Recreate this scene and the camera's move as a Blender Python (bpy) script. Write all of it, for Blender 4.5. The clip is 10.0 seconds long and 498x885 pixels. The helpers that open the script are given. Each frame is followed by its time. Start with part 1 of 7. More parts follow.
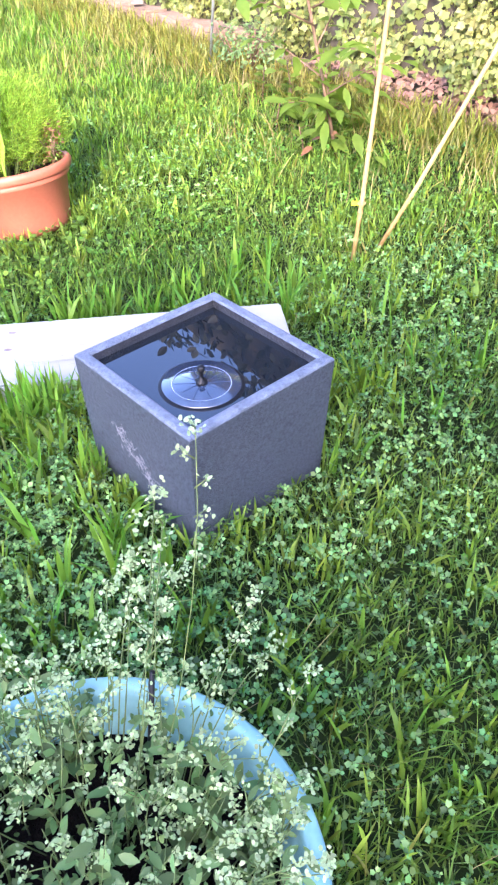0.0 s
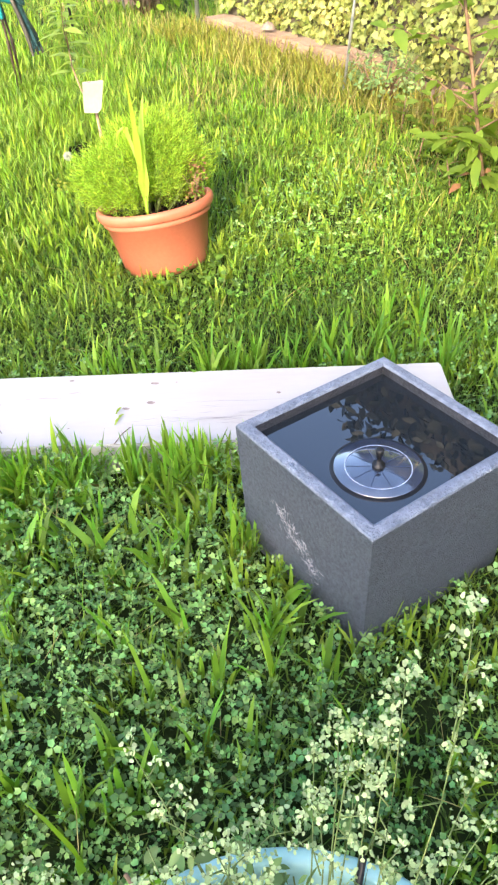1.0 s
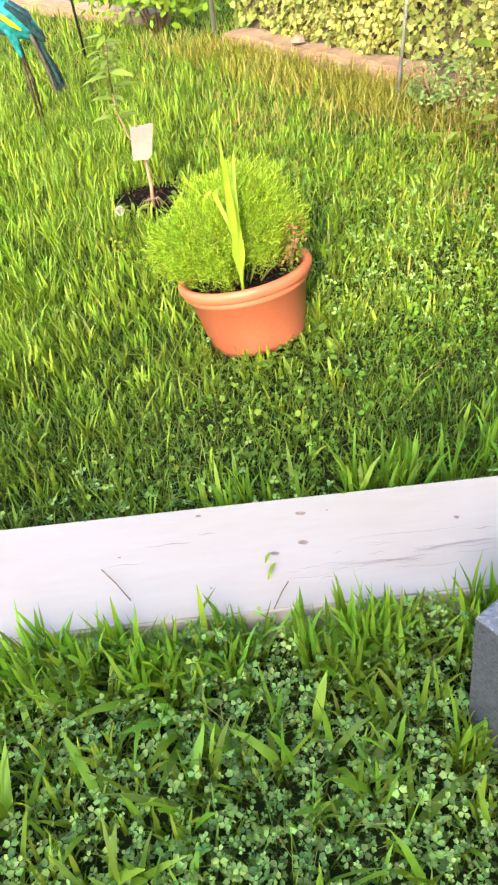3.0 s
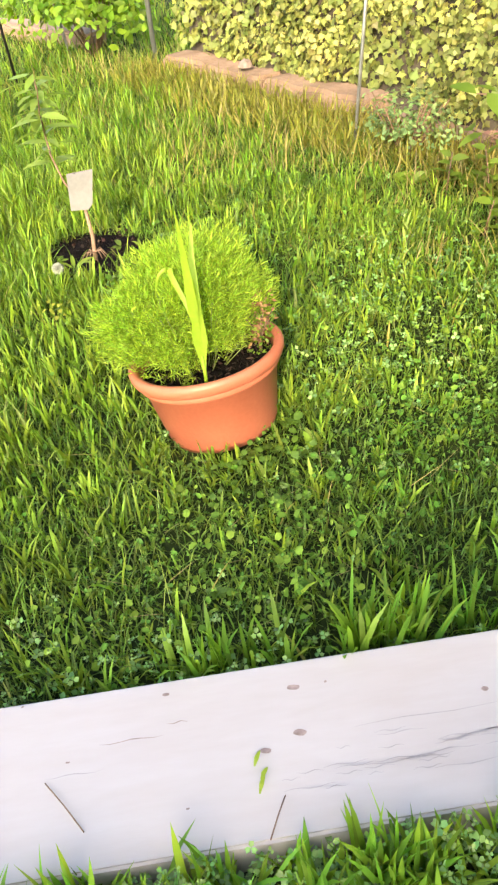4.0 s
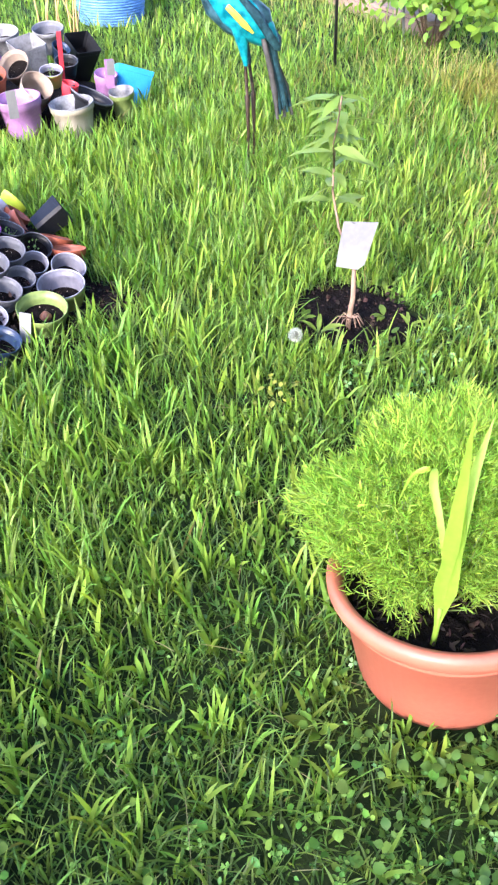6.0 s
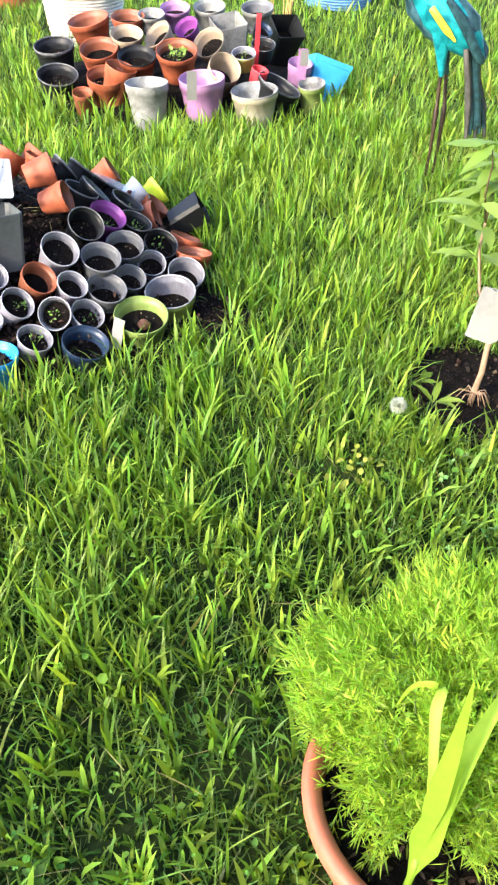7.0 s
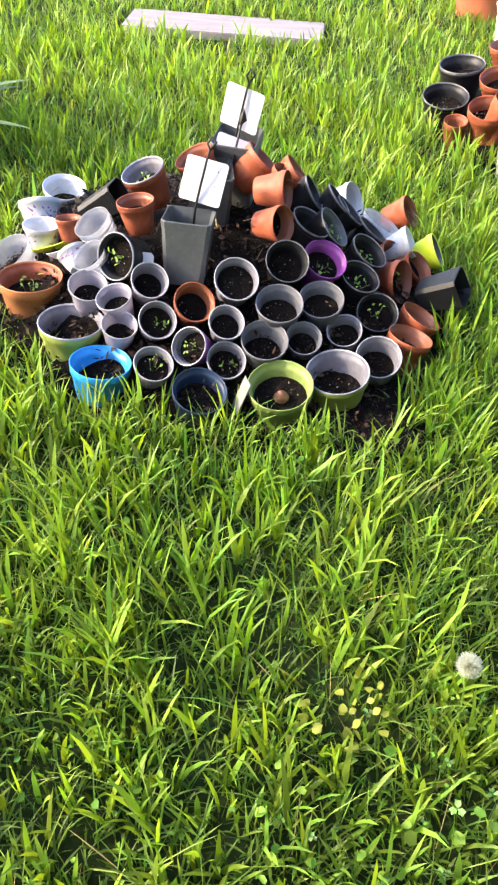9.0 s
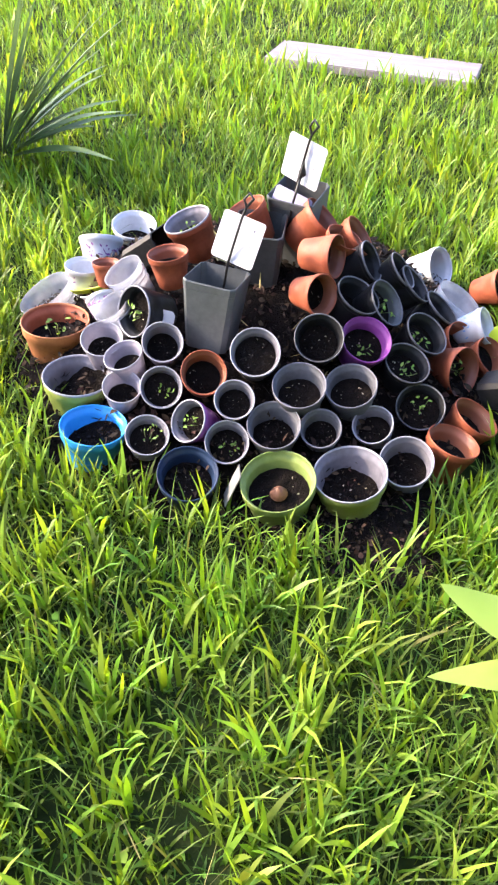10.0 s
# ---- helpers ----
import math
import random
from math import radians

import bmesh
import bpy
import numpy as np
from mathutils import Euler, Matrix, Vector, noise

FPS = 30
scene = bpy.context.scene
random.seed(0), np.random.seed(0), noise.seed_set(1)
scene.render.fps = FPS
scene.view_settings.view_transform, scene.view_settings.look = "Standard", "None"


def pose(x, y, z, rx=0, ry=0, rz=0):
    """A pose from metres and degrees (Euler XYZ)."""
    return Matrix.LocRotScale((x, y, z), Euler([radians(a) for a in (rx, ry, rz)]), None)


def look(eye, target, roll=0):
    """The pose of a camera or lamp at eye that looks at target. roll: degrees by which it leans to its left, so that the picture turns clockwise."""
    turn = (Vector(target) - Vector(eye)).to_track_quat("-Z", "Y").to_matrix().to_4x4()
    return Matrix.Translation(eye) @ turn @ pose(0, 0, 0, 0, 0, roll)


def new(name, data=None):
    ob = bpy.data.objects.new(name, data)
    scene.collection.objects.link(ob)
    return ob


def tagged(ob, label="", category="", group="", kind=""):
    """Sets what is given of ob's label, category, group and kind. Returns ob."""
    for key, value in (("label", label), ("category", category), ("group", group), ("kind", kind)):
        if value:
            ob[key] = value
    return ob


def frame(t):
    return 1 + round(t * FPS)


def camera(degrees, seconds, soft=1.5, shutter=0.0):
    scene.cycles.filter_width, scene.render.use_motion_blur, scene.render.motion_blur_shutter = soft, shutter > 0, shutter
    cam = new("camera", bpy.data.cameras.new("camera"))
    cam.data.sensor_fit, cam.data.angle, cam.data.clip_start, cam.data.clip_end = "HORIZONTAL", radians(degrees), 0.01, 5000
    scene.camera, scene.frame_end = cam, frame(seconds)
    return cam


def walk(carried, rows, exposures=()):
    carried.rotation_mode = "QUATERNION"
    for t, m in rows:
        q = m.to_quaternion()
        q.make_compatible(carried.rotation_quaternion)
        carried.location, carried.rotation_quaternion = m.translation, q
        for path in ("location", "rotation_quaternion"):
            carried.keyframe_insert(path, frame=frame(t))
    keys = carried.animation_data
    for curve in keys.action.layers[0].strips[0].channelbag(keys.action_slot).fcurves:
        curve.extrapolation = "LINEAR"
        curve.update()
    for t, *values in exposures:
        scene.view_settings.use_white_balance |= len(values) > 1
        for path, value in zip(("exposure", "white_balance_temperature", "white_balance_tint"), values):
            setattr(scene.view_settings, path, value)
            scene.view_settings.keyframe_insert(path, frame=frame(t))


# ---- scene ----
cam = camera(36.2, 10.0, soft=2.3)
PATH = [
    (0, (0.192, 0.199, 0.965), (1.166, 1.371, -0.331), -0.5),
    (0.5, (0.22, 0.276, 0.966), (1.078, 1.559, -0.306), -1.0),
    (1, (0.181, 0.42, 0.968), (0.997, 1.74, -0.294), -2.4),
    (1.5, (0.109, 0.546, 0.972), (0.913, 1.878, -0.285), -3.7),
    (2, (0.078, 0.634, 0.965), (0.854, 1.983, -0.291), -5.2),
    (2.2, (0.094, 0.696, 0.957), (0.86, 2.051, -0.299), -6.2),
    (3.3, (0.212, 0.988, 1.012), (1.043, 2.292, -0.256), -7.1),
    (3.5, (0.253, 1.065, 1.013), (1.116, 2.35, -0.254), -6.9),
    (4, (0.336, 1.19, 1.005), (1.251, 2.441, -0.258), -5.6),
    (4.5, (0.489, 1.316, 0.997), (1.384, 2.583, -0.266), -3.3),
    (5, (0.572, 1.44, 0.983), (1.354, 2.779, -0.281), -2.0),
    (5.5, (0.602, 1.625, 0.979), (1.221, 3.036, -0.295), -0.9),
    (6, (0.627, 1.752, 0.972), (1.055, 3.219, -0.318), -0.0),
    (6.2, (0.654, 1.794, 0.968), (1.014, 3.273, -0.329), 0.3),
    (7.3, (0.907, 2.058, 0.97), (0.785, 3.538, -0.368), 2.7),
    (7.5, (0.935, 2.12, 0.94), (0.733, 3.592, -0.398), 2.8),
    (8, (1.042, 2.268, 0.912), (0.568, 3.676, -0.427), 2.9),
    (8.5, (1.169, 2.373, 0.908), (0.463, 3.666, -0.445), 3.4),
    (9, (1.218, 2.519, 0.895), (0.335, 3.709, -0.449), 3.6),
    (9.5, (1.218, 2.706, 0.902), (0.157, 3.765, -0.422), 2.8),
    (10, (1.255, 2.855, 0.884), (0.077, 3.791, -0.434), 2.1),
]
walk(cam, [(t, look(eye, target, roll)) for t, eye, target, roll in PATH],
     [(0.0, 2.96, 5400, 30), (0.5, 2.92, 6100, 17), (1.0, 2.77, 6500, 14), (2.0, 2.64, 6950, 13), (3.3, 2.50, 6950, 12), (4.5, 2.43, 7000, 13), (5.0, 2.48, 6900, 14), (5.5, 2.55, 5850, 21),
      (6.0, 2.63, 5200, 26), (6.2, 2.63, 5200, 26), (7.3, 2.60, 6150, 8), (8.5, 2.68, 6350, 12), (9.0, 2.72, 6350, 16), (10.0, 2.89, 6150, 22)])

# ---------------------------------------------------------------- light
SUN_AZ, SUN_EL = 225.0, 28.0  # degrees: where the sun stands, azimuth from +x towards +y
world = bpy.data.worlds.new("sky")
scene.world = world
world.use_nodes = True
wn = world.node_tree.nodes
sky = wn.new("ShaderNodeTexSky")
sky.sky_type, sky.sun_disc = "NISHITA", False
sky.sun_elevation, sky.sun_rotation = radians(SUN_EL), radians(90 - SUN_AZ)
sky.air_density, sky.dust_density, sky.ozone_density = 0.8, 3.0, 0.5
wn["Background"].inputs["Strength"].default_value = 0.15
world.node_tree.links.new(sky.outputs[0], wn["Background"].inputs["Color"])
sun = new("sun", bpy.data.lights.new("sun", "SUN"))
sun.data.energy, sun.data.angle, sun.data.color = 1.34, radians(2.0), (1.0, 0.85, 0.58)
sun_dir = Vector((math.cos(radians(SUN_AZ)) * math.cos(radians(SUN_EL)), math.sin(radians(SUN_AZ)) * math.cos(radians(SUN_EL)), math.sin(radians(SUN_EL))))
sun.matrix_world = look(sun_dir * 30, (0, 0, 0))


# ---------------------------------------------------------------- materials
def mat(name, c1, c2, scale=8.0, rough=0.6, bump=0.2, fine=60.0, metal=0.0, through_light=0.0, spread=0.0, spec=0.4, stretch=None):
    """Two-scale mottled surface from c1 to c2. spread: how far single pieces differ. through_light: share of translucent scatter."""
    m = bpy.data.materials.new(name)
    m.use_nodes = True
    nt = m.node_tree
    n, l = nt.nodes, nt.links
    bsdf = n["Principled BSDF"]
    bsdf.inputs["Roughness"].default_value = rough
    bsdf.inputs["Metallic"].default_value = metal
    bsdf.inputs["Specular IOR Level"].default_value = spec
    tc = n.new("ShaderNodeTexCoord")
    src = tc.outputs["Object"]
    if stretch:
        mp = n.new("ShaderNodeMapping")
        mp.inputs["Scale"].default_value = stretch
        l.new(src, mp.inputs[0])
        src = mp.outputs[0]
    big, small = n.new("ShaderNodeTexNoise"), n.new("ShaderNodeTexNoise")
    big.inputs["Scale"].default_value, big.inputs["Detail"].default_value = scale, 5.0
    small.inputs["Scale"].default_value, small.inputs["Detail"].default_value = fine, 4.0
    l.new(src, big.inputs["Vector"]), l.new(src, small.inputs["Vector"])
    add = n.new("ShaderNodeMath")
    add.operation = "MULTIPLY_ADD"
    l.new(small.outputs["Fac"], add.inputs[0])
    add.inputs[1].default_value = 0.45
    l.new(big.outputs["Fac"], add.inputs[2])
    ramp = n.new("ShaderNodeMapRange")
    ramp.inputs["From Min"].default_value, ramp.inputs["From Max"].default_value = 0.5, 0.95
    l.new(add.outputs[0], ramp.inputs["Value"])
    mix = n.new("ShaderNodeMix")
    mix.data_type = "RGBA"
    mix.inputs["A"].default_value, mix.inputs["B"].default_value = (*c1, 1), (*c2, 1)
    l.new(ramp.outputs[0], mix.inputs["Factor"])
    col = mix.outputs["Result"]
    if spread:
        geo, hsv = n.new("ShaderNodeNewGeometry"), n.new("ShaderNodeHueSaturation")
        va = n.new("ShaderNodeMapRange")
        va.inputs["To Min"].default_value, va.inputs["To Max"].default_value = 1 - spread, 1 + spread
        l.new(geo.outputs["Random Per Island"], va.inputs["Value"])
        l.new(va.outputs[0], hsv.inputs["Value"])
        wob = n.new("ShaderNodeMath")
        wob.operation = "MULTIPLY"
        wob.inputs[1].default_value = 7.31
        l.new(geo.outputs["Random Per Island"], wob.inputs[0])
        fr = n.new("ShaderNodeMath")
        fr.operation = "FRACT"
        l.new(wob.outputs[0], fr.inputs[0])
        hu = n.new("ShaderNodeMapRange")
        hu.inputs["To Min"].default_value, hu.inputs["To Max"].default_value = 0.5 - spread * 0.05, 0.5 + spread * 0.04
        l.new(fr.outputs[0], hu.inputs["Value"])
        l.new(hu.outputs[0], hsv.inputs["Hue"])
        l.new(col, hsv.inputs["Color"])
        col = hsv.outputs[0]
    l.new(col, bsdf.inputs["Base Color"])
    if bump:
        b = n.new("ShaderNodeBump")
        b.inputs["Strength"].default_value, b.inputs["Distance"].default_value = bump, 0.004
        l.new(small.outputs["Fac"], b.inputs["Height"])
        l.new(b.outputs[0], bsdf.inputs["Normal"])
    if through_light:
        tr, ms = n.new("ShaderNodeBsdfTranslucent"), n.new("ShaderNodeMixShader")
        glow = n.new("ShaderNodeHueSaturation")
        glow.inputs["Hue"].default_value, glow.inputs["Value"].default_value, glow.inputs["Saturation"].default_value = 0.485, 1.5, 1.1
        l.new(col, glow.inputs["Color"])
        l.new(glow.outputs[0], tr.inputs["Color"])
        ms.inputs["Fac"].default_value = through_light
        l.new(bsdf.outputs[0], ms.inputs[1]), l.new(tr.outputs[0], ms.inputs[2])
        l.new(ms.outputs[0], n["Material Output"].inputs["Surface"])
    return m


def leafy(name, c1, c2, spread=0.35, thru=0.4, rough=0.5, scale=2.0, fine=25.0, spec=0.35):
    return mat(name, c1, c2, scale, rough, 0.0, fine, through_light=thru, spread=spread, spec=spec)


# greenish thatch, its colour darkened to deepen the shade between blades
M_EARTH = mat("gap_shade_thatch", (0.010, 0.017, 0.005), (0.030, 0.044, 0.011), 3.0, 0.95, 0.6, 80, spec=0.08)
M_TURF = leafy("turf_blade", (0.066, 0.140, 0.020), (0.122, 0.205, 0.028), 0.5, 0.4)
M_GRASS = leafy("grass_blade", (0.100, 0.200, 0.022), (0.175, 0.280, 0.033), 0.5, 0.4)
M_BROAD = leafy("broad_blade", (0.128, 0.250, 0.024), (0.215, 0.330, 0.037), 0.5, 0.4)
M_RIB = leafy("ribwort_leaf", (0.092, 0.230, 0.022), (0.170, 0.320, 0.036), 0.45, 0.4)
M_CLOVER = leafy("clover_leaf", (0.088, 0.212, 0.052), (0.240, 0.400, 0.112), 0.6, 0.25, 0.42)
M_CREEP = leafy("creeping_weed_leaf", (0.060, 0.150, 0.022), (0.135, 0.245, 0.038), 0.5, 0.3, 0.6, spec=0.12)
M_ROUND = leafy("round_leaf", (0.075, 0.175, 0.020), (0.150, 0.270, 0.033), 0.5, 0.25, 0.6, spec=0.15)
M_WEED = leafy("ground_weed_leaf", (0.062, 0.165, 0.018), (0.120, 0.245, 0.029), 0.4, 0.25, 0.45, 30, 120)
M_STRAW = leafy("dry_straw", (0.25, 0.22, 0.065), (0.36, 0.31, 0.11), 0.4, 0.3)
M_TAWNY = leafy("tawny_blade", (0.15, 0.19, 0.025), (0.27, 0.25, 0.05), 0.5, 0.4)
M_IVY = leafy("ivy_leaf", (0.10, 0.15, 0.028), (0.35, 0.35, 0.095), 0.55, 0.25, 0.45, 3.0, 9.0)
M_IVYDARK = leafy("ivy_shade_leaf", (0.12, 0.165, 0.035), (0.21, 0.24, 0.06), 0.4, 0.15)
M_HEDGEBACKLIT = leafy("backlit_hedge_leaf", (0.010, 0.013, 0.005), (0.032, 0.032, 0.012), 0.5, 0.1)
M_SHRUB = leafy("shrub_leaf", (0.12, 0.24, 0.02), (0.20, 0.32, 0.03), 0.4, 0.45)
M_FEATHER = leafy("feathery_leaf", (0.200, 0.355, 0.034), (0.345, 0.48, 0.062), 0.5, 0.5)
M_SWORD = leafy("sword_leaf", (0.17, 0.31, 0.02), (0.27, 0.40, 0.035), 0.2, 0.4, fine=90)
M_SAPLEAF = leafy("sapling_leaf", (0.12, 0.235, 0.025), (0.21, 0.32, 0.042), 0.3, 0.45)
M_YOUNGLEAF = leafy("pale_young_leaf", (0.18, 0.32, 0.045), (0.31, 0.44, 0.10), 0.25, 0.5)
M_TUBLEAF = leafy("tub_leaf", (0.10, 0.19, 0.055), (0.24, 0.34, 0.12), 0.45, 0.35)
M_PETAL = leafy("pale_petal", (0.32, 0.42, 0.18), (0.50, 0.60, 0.32), 0.35, 0.35)
M_PUFF = leafy("seed_down", (0.42, 0.44, 0.36), (0.52, 0.54, 0.45), 0.15, 0.4)
M_YUCCA = leafy("yucca_leaf", (0.050, 0.105, 0.035), (0.115, 0.175, 0.065), 0.35, 0.15)
M_SEEDLING = leafy("seedling_leaf", (0.16, 0.30, 0.05), (0.26, 0.40, 0.08), 0.3, 0.35)
M_YELLOWED = leafy("yellowed_leaf", (0.20, 0.29, 0.03), (0.42, 0.42, 0.06), 0.4, 0.35)
M_BROWNLEAF = leafy("withered_leaf", (0.22, 0.12, 0.05), (0.34, 0.20, 0.09), 0.4, 0.2)
M_LITTER = leafy("leaf_litter", (0.16, 0.085, 0.055), (0.33, 0.20, 0.14), 0.4, 0.15)
M_SOIL = mat("potting_soil", (0.0022, 0.0018, 0.0016), (0.0100, 0.0074, 0.0060), 45, 0.95, 1.2, 240, spec=0.08)
M_BARK = mat("bark_chip", (0.004, 0.003, 0.0024), (0.044, 0.026, 0.016), 24, 0.8, 0.5, 120, spread=0.85, spec=0.2)
M_SPECK = mat("pale_soil_bit", (0.10, 0.085, 0.06), (0.24, 0.21, 0.16), 40, 0.8, 0.3, 160, spread=0.6)
M_CRUMB = mat("soil_crumb", (0.003, 0.0025, 0.002), (0.016, 0.011, 0.008), 30, 0.8, 0.5, 160, spread=0.8, spec=0.25)
M_STEM = mat("plant_stem", (0.10, 0.16, 0.04), (0.18, 0.22, 0.06), 20, 0.6, 0.1)
M_TWIG = mat("brown_twig", (0.12, 0.07, 0.04), (0.22, 0.14, 0.08), 30, 0.8, 0.4)
M_TRUNK = mat("pale_trunk", (0.19, 0.12, 0.075), (0.31, 0.205, 0.13), 30, 0.75, 0.4, 150)
M_BULB = mat("bulb_skin", (0.11, 0.045, 0.022), (0.22, 0.10, 0.05), 60, 0.6, 0.4, 200)
M_CANE = mat("bamboo_cane", (0.38, 0.24, 0.08), (0.52, 0.36, 0.14), 12, 0.5, 0.2, 90)
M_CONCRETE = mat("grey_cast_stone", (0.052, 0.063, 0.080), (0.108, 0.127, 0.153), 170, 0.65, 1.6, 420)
# the planter's stone again, with the sky's sheen on the rim painted in
M_RIMSKY = mat("sky_sheen_stone_edge", (0.116, 0.135, 0.172), (0.208, 0.240, 0.295), 60, 0.55, 1.2, 240)
# planter's inside, darker and smoother than its outer faces
M_INNERSTONE = mat("dark_inner_stone", (0.022, 0.023, 0.026), (0.050, 0.052, 0.058), 40, 0.35, 0.8, 200)
M_KERB = mat("sandy_concrete", (0.19, 0.125, 0.080), (0.31, 0.215, 0.150), 7, 0.9, 1.0, 45)
M_STONE = mat("field_stone", (0.16, 0.12, 0.10), (0.27, 0.21, 0.17), 30, 0.85, 0.5, 90)
M_RENDER = mat("shade_wall_render", (0.28, 0.18, 0.11), (0.38, 0.26, 0.17), 4, 0.9, 0.6, 60)
M_WALL = mat("old_wall", (0.050, 0.042, 0.030), (0.11, 0.090, 0.065), 4, 0.9, 0.7, 40)
M_PLANK = mat("whitewashed_wood", (0.415, 0.385, 0.355), (0.445, 0.430, 0.410), 5.0, 0.65, 0.10, 22, stretch=(0.8, 3.5, 6.0))
M_SCUFF = mat("scuffed_grain", (0.28, 0.27, 0.265), (0.37, 0.36, 0.35), 40, 0.8, 0.2)
M_PLANKFAR = mat("greyed_wood", (0.17, 0.145, 0.145), (0.25, 0.22, 0.22), 4, 0.7, 0.3, 22, stretch=(1.0, 12.0, 6.0))
M_KNOT = mat("wood_knot", (0.16, 0.12, 0.10), (0.34, 0.27, 0.24), 90, 0.8, 0.2)
M_TERRA = mat("terracotta_plastic", (0.185, 0.042, 0.016), (0.330, 0.090, 0.038), 20, 0.6, 0.2, 90)
M_TERRABIG = mat("terracotta_tub_plastic", (0.36, 0.105, 0.055), (0.44, 0.142, 0.078), 6, 0.45, 0.08, 120)
M_ORANGE = mat("weathered_orange_plastic", (0.30, 0.11, 0.04), (0.42, 0.18, 0.075), 14, 0.5, 0.1, 150)
M_BROWN = mat("brown_plastic", (0.16, 0.05, 0.025), (0.22, 0.075, 0.035), 12, 0.5, 0.1)
M_BLACK = mat("black_plastic", (0.006, 0.0065, 0.0075), (0.016, 0.017, 0.019), 14, 0.45, 0.1, 150, spec=0.22)
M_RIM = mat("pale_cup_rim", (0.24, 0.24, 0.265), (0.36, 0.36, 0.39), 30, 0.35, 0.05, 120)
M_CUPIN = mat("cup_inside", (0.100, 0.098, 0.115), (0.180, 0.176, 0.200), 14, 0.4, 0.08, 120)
M_DARKRIM = mat("dusty_dark_rim", (0.05, 0.05, 0.055), (0.15, 0.15, 0.16), 40, 0.5, 0.1, 140)
M_GREY = mat("grey_plastic", (0.070, 0.073, 0.082), (0.125, 0.128, 0.142), 18, 0.5, 0.15, 150)
M_SLATE = mat("slate_plastic", (0.050, 0.057, 0.059), (0.092, 0.101, 0.102), 10, 0.45, 0.1, 120)
M_WHITE = mat("grubby_white_plastic", (0.12, 0.12, 0.11), (0.30, 0.30, 0.295), 26, 0.5, 0.12, 120)
M_LAV = mat("milky_lavender_plastic", (0.26, 0.245, 0.295), (0.37, 0.35, 0.41), 14, 0.4, 0.05, 120, through_light=0.25)
M_CLEAR = mat("milky_clear_plastic", (0.36, 0.37, 0.41), (0.50, 0.51, 0.56), 14, 0.3, 0.05, 120, through_light=0.4)
M_TUBW = mat("white_tub_plastic", (0.44, 0.46, 0.48), (0.56, 0.58, 0.60), 14, 0.4, 0.05, 120)
M_BEIGE = mat("beige_plastic", (0.24, 0.185, 0.13), (0.34, 0.27, 0.20), 14, 0.5, 0.1, 120)
M_CREAM = mat("cream_plastic", (0.32, 0.28, 0.20), (0.43, 0.38, 0.29), 10, 0.5, 0.1, 120)
M_BLUE = mat("bright_blue_plastic", (0.02, 0.24, 0.62), (0.04, 0.34, 0.74), 12, 0.4, 0.05, 120)
M_SKYBLUE = mat("sky_blue_plastic", (0.035, 0.26, 0.52), (0.06, 0.34, 0.62), 12, 0.4, 0.05, 120)
M_NAVY = mat("navy_plastic", (0.008, 0.018, 0.045), (0.018, 0.036, 0.075), 12, 0.4, 0.05, 120)
M_LIME = mat("lime_plastic", (0.13, 0.19, 0.045), (0.24, 0.30, 0.085), 12, 0.45, 0.1, 120)
M_OLIVE = mat("olive_plastic", (0.22, 0.27, 0.06), (0.32, 0.37, 0.09), 12, 0.45, 0.1, 120)
M_MAGENTA = mat("magenta_plastic", (0.15, 0.032, 0.17), (0.24, 0.06, 0.26), 12, 0.45, 0.1, 120)
M_PINK = mat("pink_plastic", (0.25, 0.12, 0.26), (0.36, 0.20, 0.36), 12, 0.45, 0.1, 120)
M_RED = mat("red_plastic", (0.55, 0.03, 0.04), (0.68, 0.06, 0.07), 12, 0.45, 0.1, 120)
M_YELLOW = mat("yellow_card", (0.60, 0.70, 0.02), (0.68, 0.78, 0.05), 12, 0.5, 0.0)
M_AQUA = mat("pale_aqua_plastic", (0.22, 0.43, 0.43), (0.31, 0.54, 0.52), 8, 0.35, 0.1, 100)
M_CARD = mat("white_card", (0.18, 0.18, 0.17), (0.235, 0.235, 0.22), 10, 0.6, 0.03, 80, through_light=0.2)
M_CARDW = mat("bright_white_card", (0.60, 0.60, 0.61), (0.70, 0.70, 0.71), 10, 0.6, 0.03, 80, through_light=0.35)
M_LILAC = mat("lilac_card", (0.30, 0.29, 0.42), (0.38, 0.37, 0.50), 12, 0.5, 0.0)
M_INK = mat("dark_ink", (0.02, 0.02, 0.025), (0.05, 0.05, 0.06), 20, 0.6, 0.0)
M_PURPLEINK = mat("purple_ink", (0.10, 0.012, 0.13), (0.26, 0.06, 0.28), 20, 0.5, 0.0)
M_IRON = mat("black_wire", (0.008, 0.008, 0.009), (0.02, 0.02, 0.02), 20, 0.4, 0.1, metal=0.3)
M_STEEL = mat("galvanised_steel", (0.30, 0.31, 0.32), (0.45, 0.46, 0.47), 12, 0.4, 0.2, metal=0.7)
M_TEAL = mat("teal_enamel", (0.004, 0.12, 0.15), (0.03, 0.36, 0.39), 30, 0.3, 0.3, metal=0.3)
M_DARKTEAL = mat("dark_teal_enamel", (0.008, 0.026, 0.034), (0.045, 0.115, 0.135), 30, 0.35, 0.3, metal=0.3)
M_GOLD = mat("yellow_enamel", (0.70, 0.42, 0.01), (0.80, 0.60, 0.03), 16, 0.35, 0.1)
M_BIRDLEG = mat("dark_bronze_leg", (0.018, 0.011, 0.007), (0.055, 0.032, 0.018), 40, 0.45, 0.3, metal=0.3)
M_RUST = mat("bronzed_metal", (0.05, 0.05, 0.045), (0.14, 0.13, 0.12), 24, 0.5, 0.3, metal=0.5)
M_WICKERW = mat("white_wicker", (0.52, 0.47, 0.42), (0.66, 0.61, 0.55), 20, 0.6, 0.2)
